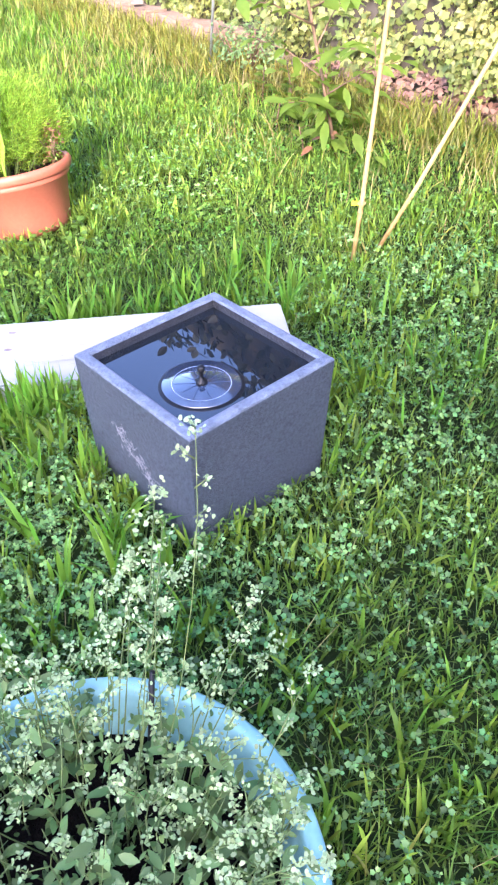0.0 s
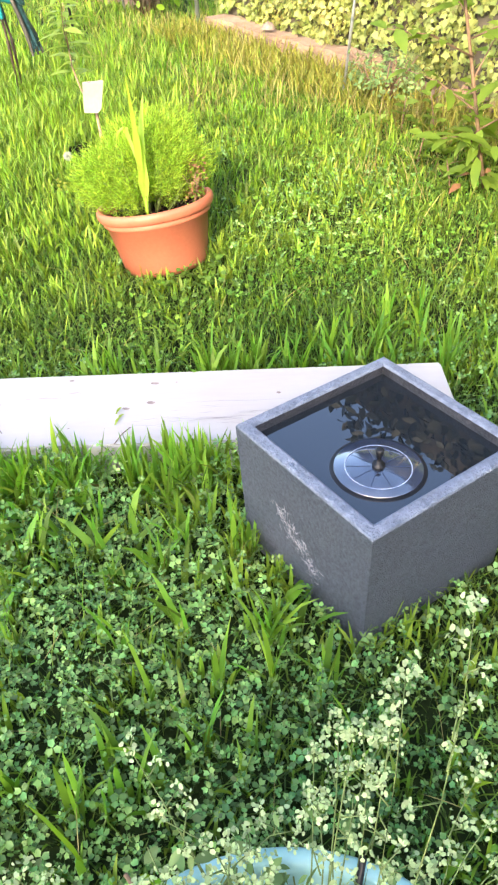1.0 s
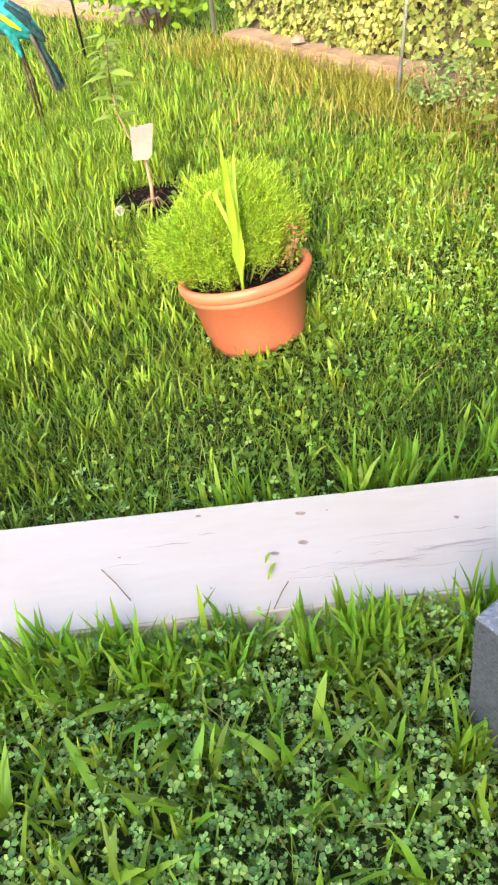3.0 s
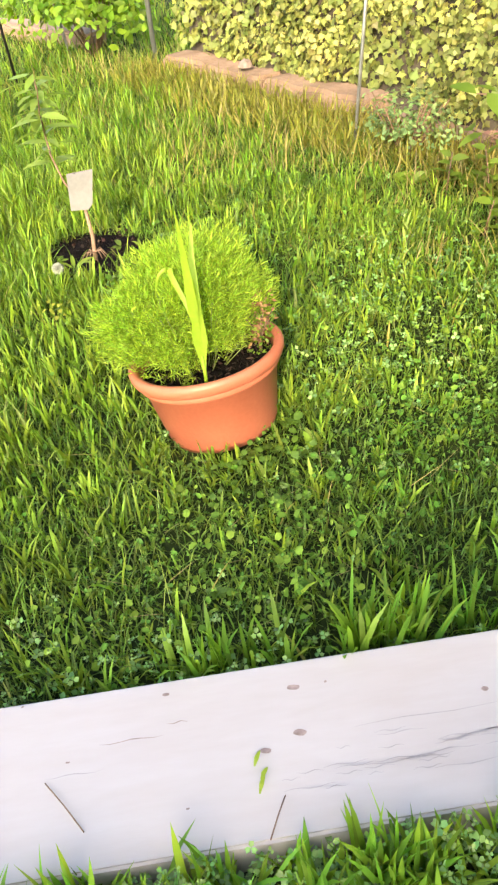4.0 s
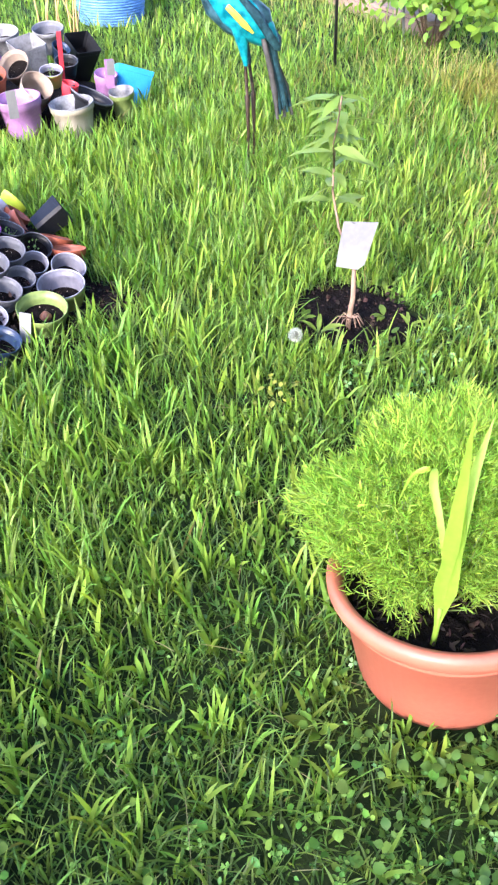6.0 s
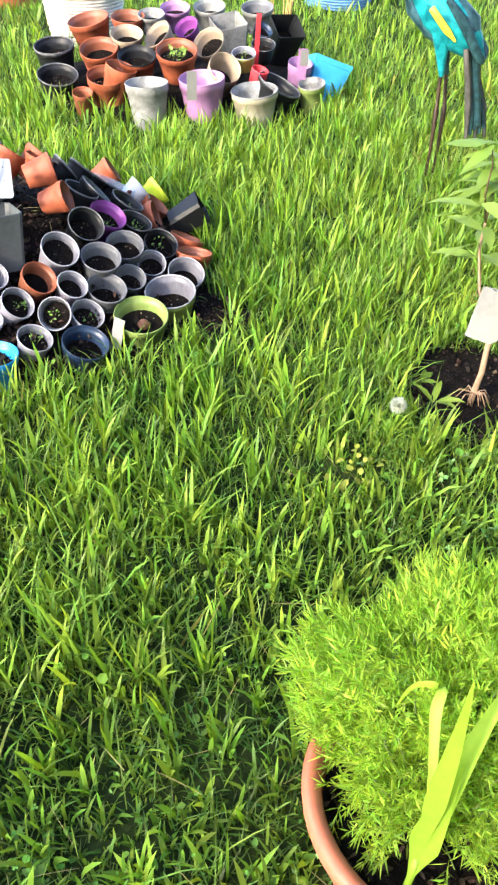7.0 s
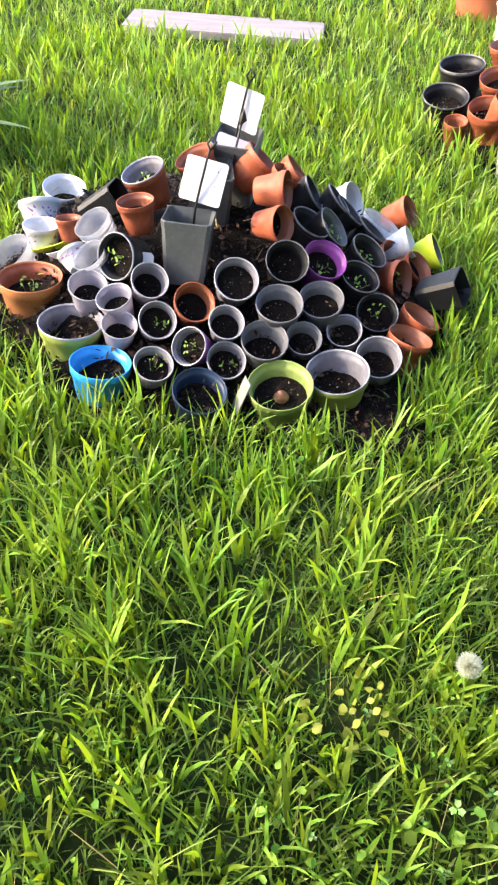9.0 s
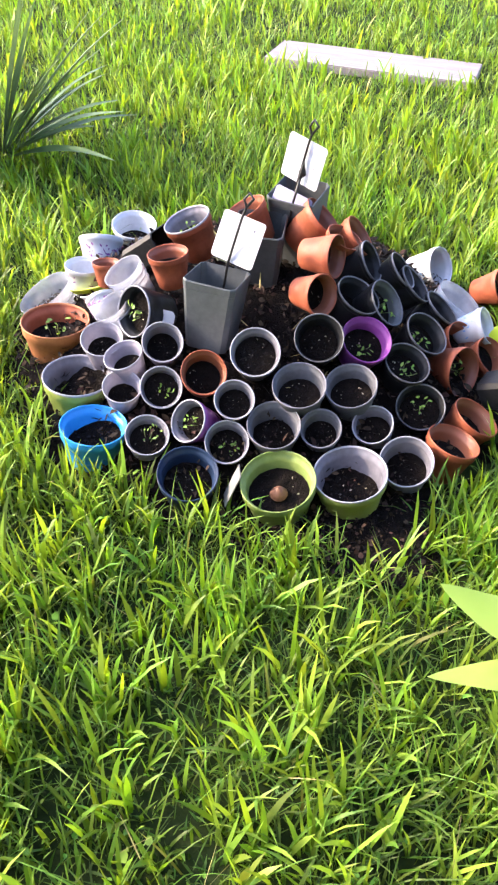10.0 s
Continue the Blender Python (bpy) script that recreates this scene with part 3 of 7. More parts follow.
def build_lawn():
    rng = np.random.RandomState(7)
    label = dict(category="grass", kind="stuff")
    # short fine turf
    x, y = sow(rng, 11000, lambda x, y: (1 - 0.75 * clover_share(x, y)) * (1 - 0.45 * weed_share(x, y)))
    wide = near_weight(x, y) ** -0.16
    n = len(x)
    ob = blades("fine_turf", np.stack([x, y], 1), np.full(n, G), rng.uniform(0.020, 0.055, n) * clump(x, y), rng.uniform(0.0016, 0.0038, n) * wide,
                rng.uniform(0.0, 0.9, n), rng.uniform(0.1, 0.5, n), M_TURF, rng, short=True)
    tagged(ob, "short fine green lawn grass", **label)
    # lawn grass, in tufts
    x, y = sow(rng, 8200, lambda x, y: (1 - 0.8 * clover_share(x, y)) * (1 - 0.35 * weed_share(x, y)) * np.clip(0.70 + 0.6 * soft_noise(x, y, 9, 31) + 0.4 * soft_noise(x, y, 28, 32), 0.25, 1))
    wide = near_weight(x, y) ** -0.16
    n = len(x)
    ob = blades("lawn_grass", np.stack([x, y], 1), np.full(n, G), rng.uniform(0.035, 0.100, n) * tall_share(x, y) * clump(x, y) * np.where(y > 5.0, 0.85, 1.0), rng.uniform(0.0026, 0.0058, n) * wide,
                rng.uniform(0.0, 0.42, n), rng.uniform(0.02, 0.5, n), M_GRASS, rng)
    tagged(ob, "uncut bright green lawn grass", **label)
    # broad blades that grow from shared crowns
    x, y = sow(rng, 520, lambda x, y: broad_share(x, y) * (1 - 0.25 * weed_share(x, y)))
    k = rng.randint(3, 8, len(x))
    x, y = np.repeat(x, k), np.repeat(y, k)
    n = len(x)
    x, y = x + rng.normal(0, 0.007, n), y + rng.normal(0, 0.007, n)
    wide = near_weight(x, y) ** -0.25 * (1 + 0.35 * np.minimum(board_edge(x, y), 1))
    ob = blades("broad_bladed_grass", np.stack([x, y], 1), np.full(n, G), rng.uniform(0.050, 0.130, n) * tall_share(x, y) ** 0.6 * clump(x, y) ** 0.6,
                (0.0046 + 0.0050 * rng.uniform(0, 1, n) ** 1.6) * wide, rng.uniform(0.0, 0.28, n), rng.uniform(0.0, 0.45, n), M_BROAD, rng)
    tagged(ob, "tufts of broad light green grass blades", **label)
    # long blades that lean over the white board's edge, and ribwort leaves among the clover
    n = 520
    u, w = rng.uniform(-0.8, 0.8, n), -0.150 - 0.07 * rng.uniform(0, 1, n) ** 1.5
    tuft = rng.uniform(0, 1, n) < np.clip(0.25 + 0.55 * soft_noise(u, w * 0, 22, 87) + 0.35 * (u > 0.15), 0.04, 1)
    u, w = u[tuft], w[tuft]
    x, y = PLANK[0] + u * PLANK_DIR.x - w * PLANK_DIR.y, PLANK[1] + u * PLANK_DIR.y + w * PLANK_DIR.x
    n = 46
    u, w = rng.uniform(0.05, 0.85, n), 0.150 + 0.05 * rng.uniform(0, 1, n)
    x, y = np.concatenate([x, PLANK[0] + u * PLANK_DIR.x - w * PLANK_DIR.y]), np.concatenate([y, PLANK[1] + u * PLANK_DIR.y + w * PLANK_DIR.x])
    m = 520
    fx, fy = rng.uniform(-0.2, 1.5, m), rng.uniform(0.75, 1.65, m)
    some = rng.uniform(0, 1, m) < np.clip(0.22 + 0.5 * soft_noise(fx, fy, 7, 44) + 0.7 * np.exp(-((fx - 0.58) / 0.09) ** 2 - ((fy - 1.2) / 0.22) ** 2), 0.03, 1)
    x, y = np.concatenate([x, fx[some]]), np.concatenate([y, fy[some]])
    k = rng.randint(2, 9, len(x))
    x, y = np.repeat(x, k), np.repeat(y, k)
    x, y = x + rng.normal(0, 0.007, len(x)), y + rng.normal(0, 0.007, len(x))
    ok = free(x, y)
    x, y = x[ok], y[ok]
    n = len(x)
    long, wide = rng.uniform(0.06, 0.160, n), rng.uniform(0.005, 0.0115, n)
    lean, droop = rng.uniform(0.0, 0.14, n), rng.uniform(0.0, 0.42, n)
    u, w = rng.uniform(-0.75, 0.8, 70), -0.20 - 0.36 * rng.uniform(0, 1, 70) ** 1.5
    px, py = PLANK[0] + u * PLANK_DIR.x - w * PLANK_DIR.y, PLANK[1] + u * PLANK_DIR.y + w * PLANK_DIR.x
    k = rng.randint(2, 5, len(px))
    px, py = np.repeat(px, k) + rng.normal(0, 0.008, k.sum()), np.repeat(py, k) + rng.normal(0, 0.008, k.sum())
    ok = free(px, py)
    px, py = px[ok], py[ok]
    m = len(px)
    ob = blades("board_edge_grass", np.stack([np.concatenate([x, px]), np.concatenate([y, py])], 1), np.full(n + m, G), np.concatenate([long, rng.uniform(0.06, 0.13, m)]),
                np.concatenate([wide, rng.uniform(0.010, 0.018, m)]), np.concatenate([lean, rng.uniform(0.05, 0.7, m)]), np.concatenate([droop, rng.uniform(0.1, 0.6, m)]), M_RIB, rng)
    tagged(ob, "long bright grass blades and ribwort by the white board", **label)
    # thin arching strands through the long grass
    x, y = sow(rng, 1300, lambda x, y: np.clip(tall_share(x, y) - 0.35 + 0.4 * soft_noise(x, y, 6, 46), 0.05, 1) * (1 - 0.6 * clover_share(x, y)))
    n = len(x)
    ob = blades("arching_grass", np.stack([x, y], 1), np.full(n, G), rng.uniform(0.05, 0.125, n), rng.uniform(0.0012, 0.0024, n) * near_weight(x, y) ** -0.3,
                rng.uniform(0.0, 0.5, n), rng.uniform(0.3, 0.9, n), M_GRASS, rng)
    tagged(ob, "thin arching strands of lawn grass", **label)
    # tawny blades, more of them towards the ivy
    x, y = sow(rng, 1500, lambda x, y: np.clip(0.12 + 0.45 * (x - 1.2), 0.08, 1) * np.clip(0.6 + 0.6 * soft_noise(x, y, 3, 61), 0.05, 1))
    n = len(x)
    ob = blades("tawny_grass", np.stack([x, y], 1), np.full(n, G), rng.uniform(0.04, 0.085, n), rng.uniform(0.003, 0.006, n) * near_weight(x, y) ** -0.4,
                rng.uniform(0.1, 0.7, n), rng.uniform(0.05, 0.5, n), M_TAWNY, rng)
    tagged(ob, "yellowing tawny grass in the lawn", **label)
    # clover
    tv, tt = clover_template()
    x, y = sow(rng, 12500, clover_share)
    n = len(x)
    nrm = np.stack([rng.normal(0, 0.55, n), rng.normal(0, 0.55, n), np.ones(n)], 1)
    size = (0.0050 + 0.0085 * rng.uniform(0, 1, n) ** 1.6) * near_weight(x, y) ** -0.2
    ob = many("clover", tv, tt, np.stack([x, y, G + 0.012 + (0.040 * clump(x, y) + 0.040 * np.minimum(board_edge(x, y), 1)) * rng.uniform(0, 1, n) ** 0.7], 1), frames(nrm, rng.uniform(0, 6.28, n)), size, M_CLOVER)
    tagged(ob, "dense patch of three-leaved green clover", category="clover", kind="stuff")
    # creeping weeds: dark trefoils and lighter creased leaves
    x, y = sow(rng, 2600, lambda x, y: weed_share(x, y) * np.clip(1.0 - 2.5 * (y - 2.25 - 0.9 * np.maximum(x - 1.15, 0)), 0.0, 1))
    n = len(x)
    nrm = np.stack([rng.normal(0, 0.5, n), rng.normal(0, 0.5, n), np.ones(n)], 1)
    ob = many("creeping_weed", tv, tt, np.stack([x, y, G + 0.010 + 0.045 * clump(x, y) * rng.uniform(0, 1, n)], 1), frames(nrm, rng.uniform(0, 6.28, n)),
              0.0040 + 0.0065 * rng.uniform(0, 1, n) ** 2, M_CREEP)
    tagged(ob, "low dark green creeping weeds in the lawn", category="weeds", kind="stuff")
    x, y = sow(rng, 4800, weed_share)
    n = len(x)
    nrm = np.stack([rng.normal(0, 0.7, n), rng.normal(0, 0.7, n), np.ones(n)], 1)
    size = (0.006 + 0.013 * rng.uniform(0, 1, n) ** 2.2) * (1 + 0.15 * np.exp(-((x - 1.0) / 0.45) ** 4 - ((y - 2.05) / 0.22) ** 2))
    ob = many("ground_ivy", FOLD, FOLD_T, np.stack([x, y, G + 0.012 + 0.045 * clump(x, y) * rng.uniform(0, 1, n)], 1), frames(nrm, rng.uniform(0, 6.28, n)),
              np.stack([size * rng.uniform(0.6, 1.2, n), size, size * 1.5], 1), M_ROUND)
    tagged(ob, "low yellow-green ground ivy in the lawn", category="weeds", kind="stuff")
    # round-leaved ground weeds
    x, y = sow(rng, 1000, lambda x, y: np.clip(0.10 + 0.75 * np.exp(-((x - 1.35) / 0.6) ** 2 - ((y - 2.15) / 0.5) ** 2) + 0.25 * soft_noise(x, y, 5, 51), 0.03, 1))
    n = len(x)
    nrm = np.stack([rng.normal(0, 0.75, n), rng.normal(0, 0.75, n), np.ones(n)], 1)
    ob = many("round_leaved_weed", [(a * 1.15, b, c * 2.5 + 0.25 * a * a) for a, b, c in OVAL], OVAL_T, np.stack([x, y, G + rng.uniform(0.010, 0.042, n)], 1), frames(nrm, rng.uniform(0, 6.28, n)),
              0.007 + 0.010 * rng.uniform(0, 1, n) ** 2.5, M_WEED)
    tagged(ob, "round-leaved green ground weeds in the lawn", category="weeds", kind="stuff")
    # plantain leaves
    x, y = sow(rng, 5, lambda x, y: np.clip(0.6 + 0.5 * soft_noise(x, y, 2.5, 61), 0.1, 1))
    k = rng.randint(2, 6, len(x))
    x, y = np.repeat(x, k), np.repeat(y, k)
    n = len(x)
    out = rng.uniform(0, 6.28, n)
    tilt = rng.uniform(0.5, 1.1, n)
    nrm = np.stack([-np.cos(out) * np.cos(tilt), -np.sin(out) * np.cos(tilt), np.sin(tilt)], 1)
    yax = np.stack([np.cos(out) * np.sin(tilt), np.sin(out) * np.sin(tilt), np.cos(tilt)], 1)
    rot = np.stack([np.cross(yax, nrm), yax, nrm], 2)
    size = rng.uniform(0.035, 0.065, n)
    ob = many("plantain", OVAL, OVAL_T, np.stack([x, y, np.full(n, G + 0.005)], 1), rot, np.stack([size * 0.75, size, size], 1), M_BROAD)
    tagged(ob, "broad oval plantain leaves in the lawn", category="weeds", kind="stuff")
    # dry stalks towards the ivy
    x, y = sow(rng, 1700, lambda x, y: dry_share(x, y) * np.clip(0.6 + 0.5 * soft_noise(x, y, 4, 71), 0.1, 1))
    n = len(x)
    ob = blades("dry_grass", np.stack([x, y], 1), np.full(n, G), rng.uniform(0.05, 0.15, n), rng.uniform(0.0018, 0.0036, n),
                rng.uniform(0.0, 0.6, n), rng.uniform(0.0, 0.5, n), M_STRAW, rng)
    tagged(ob, "dry straw-coloured grass stalks along the wall", **label)
    # green and tawny grass at the kerb's foot
    n = 5200
    x, y = 2.76 - 0.34 * rng.uniform(0, 1, n) ** 1.5, rng.uniform(-0.2, 5.1, n)
    ob = blades("kerb_grass", np.stack([x, y], 1), np.full(n, G), rng.uniform(0.07, 0.15, n), rng.uniform(0.004, 0.009, n),
                rng.uniform(0.0, 0.5, n), rng.uniform(0.0, 0.5, n), M_TAWNY, rng)
    tagged(ob, "tawny green grass grown up against the kerb", **label)
    x, y = sow(rng, 90)
    n = len(x)
    ob = blades("fallen_straw", np.stack([x, y], 1), G + rng.uniform(0.01, 0.05, n), rng.uniform(0.03, 0.09, n), rng.uniform(0.0008, 0.0016, n),
                rng.uniform(0.8, 1.5, n), rng.uniform(0.0, 0.2, n), M_STRAW, rng)
    tagged(ob, "thin dry stalks scattered in the lawn", **label)


build_lawn()


# ---------------------------------------------------------------- ivy wall, kerb, posts
def build_boundary():
    rng = np.random.RandomState(21)
    wall = thing("wall_east", pose(3.06, 1.74, G), "old high garden wall overgrown with ivy", "wall", kind="structure")
    part("masonry", box_bm(0.16, 6.5, 2.55, 0.01), M_WALL, wall)
    n = 30000
    y, z = rng.uniform(-1.0, 5.08, n), 0.02 + 0.98 * rng.uniform(0, 1, n)
    bulge = 0.06 * soft_noise(y, z, 3.5, 5) + 0.05 * soft_noise(y, z, 9, 6)
    x = 2.90 + bulge + rng.uniform(-0.02, 0.06, n)
    keep = (z > np.where(y > 3.5, 0.065, np.where(y < 2.5, 0.10, 0.03)) + 0.04 * soft_noise(y, z * 0, 6, 9)) & (z < 2.6 + 0.10 * soft_noise(y, z * 0, 5, 8))
    x, y, z = x[keep], y[keep], z[keep]
    n = len(x)
    nrm = np.stack([-np.ones(n), rng.normal(0, 0.6, n), 0.45 + rng.normal(0, 0.55, n)], 1)
    rot = frames(nrm, np.pi + rng.normal(0, 0.7, n))
    ivy = many("ivy", IVY, IVY_T, np.stack([x, y, z], 1), rot, rng.uniform(0.014, 0.033, n), M_IVY)
    tagged(ivy, "dense yellow-green ivy covering the wall", category="ivy", kind="stuff")
    # upper growth, met in the water's reflection; its backlit darkness is in the leaf colour
    n = 6500
    y, z = rng.uniform(-1.5, 5.08, n), 0.95 + 1.70 * rng.uniform(0, 1, n)
    z += 0.12 * soft_noise(y, z * 0, 4, 8) * (z > 2.0)
    nrm = np.stack([-np.ones(n), rng.normal(0, 0.7, n), 0.3 + rng.normal(0, 0.6, n)], 1)
    hedge = many("hedge_growth", OVAL, OVAL_T, np.stack([2.90 + 0.07 * soft_noise(y, z, 4, 7) + rng.uniform(-0.04, 0.06, n), y, z], 1), frames(nrm, rng.uniform(0, 6.28, n)), rng.uniform(0.06, 0.11, n), M_HEDGEBACKLIT)
    tagged(hedge, "growth on the upper wall, coloured dark as if backlit", category="hedge", kind="stuff")
    n = 7000
    y, z = rng.uniform(-1.0, 5.08, n), rng.uniform(0.05, 1.0, n)
    nrm = np.stack([-np.ones(n), rng.normal(0, 0.5, n), rng.normal(0.3, 0.5, n)], 1)
    under = many("ivy_undergrowth", IVY, IVY_T, np.stack([2.965 + rng.uniform(-0.03, 0.01, n), y, z], 1), frames(nrm, rng.uniform(0, 6.28, n)),
                 rng.uniform(0.026, 0.044, n), M_IVYDARK)
    tagged(under, "dark inner leaves and gaps of the ivy", category="ivy", kind="stuff")
    # kerb: rough cast strip at the wall's foot
    for i, (y0, y1) in enumerate(((-1.4, 1.15), (1.17, 3.48), (3.50, 4.18), (4.2, 5.02), (5.9, 8.6))):
        bm = box_bm(0.18, y1 - y0, 0.110 if y0 > 3.3 else 0.045, 0.020, -0.055)
        bmesh.ops.subdivide_edges(bm, edges=[e for e in bm.edges if abs(e.verts[0].co.y - e.verts[1].co.y) > 0.4], cuts=36)
        for v in bm.verts:
            v.co += 0.016 * noise.noise_vector((v.co + Vector((0, y0, 0))) * 5) + 0.008 * noise.noise_vector((v.co + Vector((0, y0, 3))) * 17)
        me = bpy.data.meshes.new("kerb")
        bm.to_mesh(me)
        bm.free()
        me.materials.append(M_KERB)
        ob = new("kerb", me)
        ob.matrix_world = pose(2.89 if y0 < 5 else 2.72, (y0 + y1) / 2, 0, 0, 0, 0 if y0 < 5 else 9)
        tagged(ob, "sandy weathered concrete kerb strip", "kerb", kind="structure")
    stone = lumpy_disc("stone", 0.038, M_STONE, None, 0.0, 0.01, 5, 14, 4)
    stone.matrix_world = pose(2.87, 4.38, 0.066)
    for v in stone.data.vertices:
        v.co.z += 0.032 * math.sqrt(max(0.0, 1 - (v.co.xy.length / 0.038) ** 2))
    tagged(stone, "rounded sandy stone lying on the kerb", "stone")
    n = 1500
    y = rng.uniform(1.0, 2.95, n)
    u = rng.uniform(0, 1, n)
    nrm = np.stack([-0.5 + rng.normal(0, 0.5, n), rng.normal(0, 0.5, n), np.ones(n)], 1)
    size = rng.uniform(0.016, 0.040, n)
    litter = many("leaf_litter", OVAL, OVAL_T, np.stack([2.78 + 0.17 * u, y, 0.005 + 0.09 * u * np.clip(3.0 - y, 0, 1) + rng.uniform(0, 0.02, n)], 1), frames(nrm, rng.uniform(0, 6.28, n)),
                  np.stack([size * 1.2, size, size], 1), M_LITTER)
    tagged(litter, "reddish brown dry leaves at the ivy's foot", category="leaf litter", kind="stuff")
    # posts
    ob = bar("fence_post", [(2.93, 5.28, G), (2.93, 5.30, 1.5)], 0.014, M_STEEL, None, 12)
    tagged(ob, "thin grey tubular fence post", "post")
    ob = bar("wire_stake", [(2.62, 3.39, G), (2.70, 3.42, 0.45), (2.74, 3.44, 1.0)], 0.007, M_STEEL, None, 6)
    tagged(ob, "thin leaning grey metal stake", "stake")
    ob = bar("garden_rod", [(2.13, 5.43, G), (2.10, 5.48, 1.1)], 0.008, M_IRON, None, 8)
    tagged(ob, "thin upright black metal garden rod", "stake")
    ob = bar("wire_stake", [(2.72, 5.92, G), (2.66, 6.0, 0.7)], 0.008, M_STEEL, None, 6)
    tagged(ob, "thin leaning grey metal stake", "stake")


build_boundary()


# an unseen wall behind the walk, added so that its shade lies over the first metres
shade_wall = thing("shade_wall_west", pose(-6.50, -3.70, G, 0, 0, -45), "plain unseen wall added to shade the near lawn", "wall", kind="structure")
_bm = box_bm(13.0, 0.35, 4.94)
bmesh.ops.translate(_bm, verts=_bm.verts[:], vec=(6.5, 0, 0))
part("masonry", _bm, M_RENDER, shade_wall)


def leaf_cloud(rng, n, centre, radii, low=0.5):
    """Places in an uneven ellipsoid shell with the outward way at each."""
    d = rng.normal(0, 1, (n, 3))
    d /= np.linalg.norm(d, axis=1, keepdims=True)
    d[:, 2] = np.abs(d[:, 2]) * 1.0 - 0.25 * (rng.uniform(0, 1, n) < 0.3)
    lump = 1 + 0.13 * soft_noise(d[:, 0] * 2, d[:, 1] * 2 + d[:, 2] * 2, 3.0, 77)
    r = (low + (1 - low) * rng.uniform(0, 1, n) ** 0.6) * lump
    return np.array(centre) + d * r[:, None] * np.array(radii), d


def shrub(x, y, radii, n, leaf, label, seed, material=M_SHRUB):
    rng = np.random.RandomState(seed)
    root = thing("shrub", pose(x, y, G), label, "shrub")
    p, d = leaf_cloud(rng, n, (0, 0, radii[2] * 0.55), radii, 0.35)
    p[:, 2] = np.maximum(p[:, 2], 0.02)
    nrm = d + rng.normal(0, 0.5, (n, 3)) + np.array([0, 0, 0.6])
    foliage = many("foliage", OVAL, OVAL_T, p, frames(nrm, rng.uniform(0, 6.28, n)), rng.uniform(0.6, 1.2, n) * leaf, material, root)
    lines = []
    for _ in range(14):
        a, r = rng.uniform(0, 6.28), rng.uniform(0.3, 0.8)
        lines.append([(0.02 * math.cos(a), 0.02 * math.sin(a), 0), (r * 0.5 * radii[0] * math.cos(a), r * 0.5 * radii[1] * math.sin(a), radii[2] * 0.6),
                      (r * radii[0] * math.cos(a), r * radii[1] * math.sin(a), radii[2] * 1.3)])
    for line in lines:
        bar("stem", line, 0.005, M_TWIG, root, 5, 0.002)
    return root


shrub(2.78, 5.72, (0.42, 0.50, 0.42), 1500, 0.062, "bright green leafy shrub beside the fence post", 31)
shrub(2.60, 3.10, (0.13, 0.24, 0.17), 700, 0.022, "fine grey-green weeds growing against the ivy", 32, M_TUBLEAF)


# ---------------------------------------------------------------- planks
def plank(x, y, turn, length, width, thick, material, label, knots, z=G, tilt=0.0, scuffs=0):
    root = thing("plank", pose(x, y, z, tilt, 0, turn), label, "plank")
    bm = box_bm(length, width, thick, 0.004)
    part("board", bm, material, root)
    for i, (u, w, r) in enumerate(knots):
        v = [(u + r * (1.3 + 0.3 * math.sin(i)) * math.cos(t), w + r * math.sin(t) * (0.8 + 0.2 * math.cos(2 * t + i)), thick + 0.0012) for t in [2 * math.pi * k / 11 for k in range(11)]]
        link_mesh("knot", v, [tuple(range(11))], M_KNOT, root)
    rng = np.random.RandomState(len(knots))
    lines = [(rng.uniform(-0.1, 0.42) * length, rng.uniform(-0.42, 0.42) * width, rng.uniform(0.02, 0.09)) for _ in range(5)]
    lines += [(0.26, 0.007, 0.21)] + [(0.14 + 0.32 * f + rng.normal(0, 0.02), -0.062 + 0.035 * f + rng.normal(0, 0.014), rng.uniform(0.02, 0.10)) for f in rng.uniform(0, 1, scuffs)]
    for k, (u, w, L) in enumerate(lines):
        q = [(u + L * t, w + 0.0015 * math.sin(9 * t + k), 0.0007 * (1 - abs(2 * t - 1)) + 0.0001) for t in [j / 6 for j in range(7)]]
        v = [(a, b - c, thick + 0.001) for a, b, c in q] + [(a, b + c, thick + 0.001) for a, b, c in q]
        link_mesh("crack", v, [(j, j + 1, j + 8, j + 7) for j in range(6)], M_KNOT if k < 4 else M_SCUFF, root)
    return root


TURN_A = math.degrees(math.atan2(PLANK_DIR.y, PLANK_DIR.x))
plank(PLANK[0], PLANK[1], TURN_A, 1.62, 0.250, 0.076, M_PLANK, "white painted scaffold board lying in the lawn",
      [(0.007, 0.101, 0.004), (0.189, 0.080, 0.006), (0.186, 0.010, 0.006), (0.452, 0.030, 0.004), (0.236, 0.081, 0.002), (-0.20, 0.118, 0.002), (0.027, -0.068, 0.002), (-0.13, 0.021, 0.002), (0.136, -0.008, 0.005), (0.50, -0.06, 0.003)], scuffs=34)
plank(-1.180, 5.380, 33.5, 0.875, 0.30, 0.032, M_PLANKFAR, "greyed whitewashed board lying in the far lawn",
      [(0.1, 0.03, 0.006), (-0.25, -0.05, 0.005)])


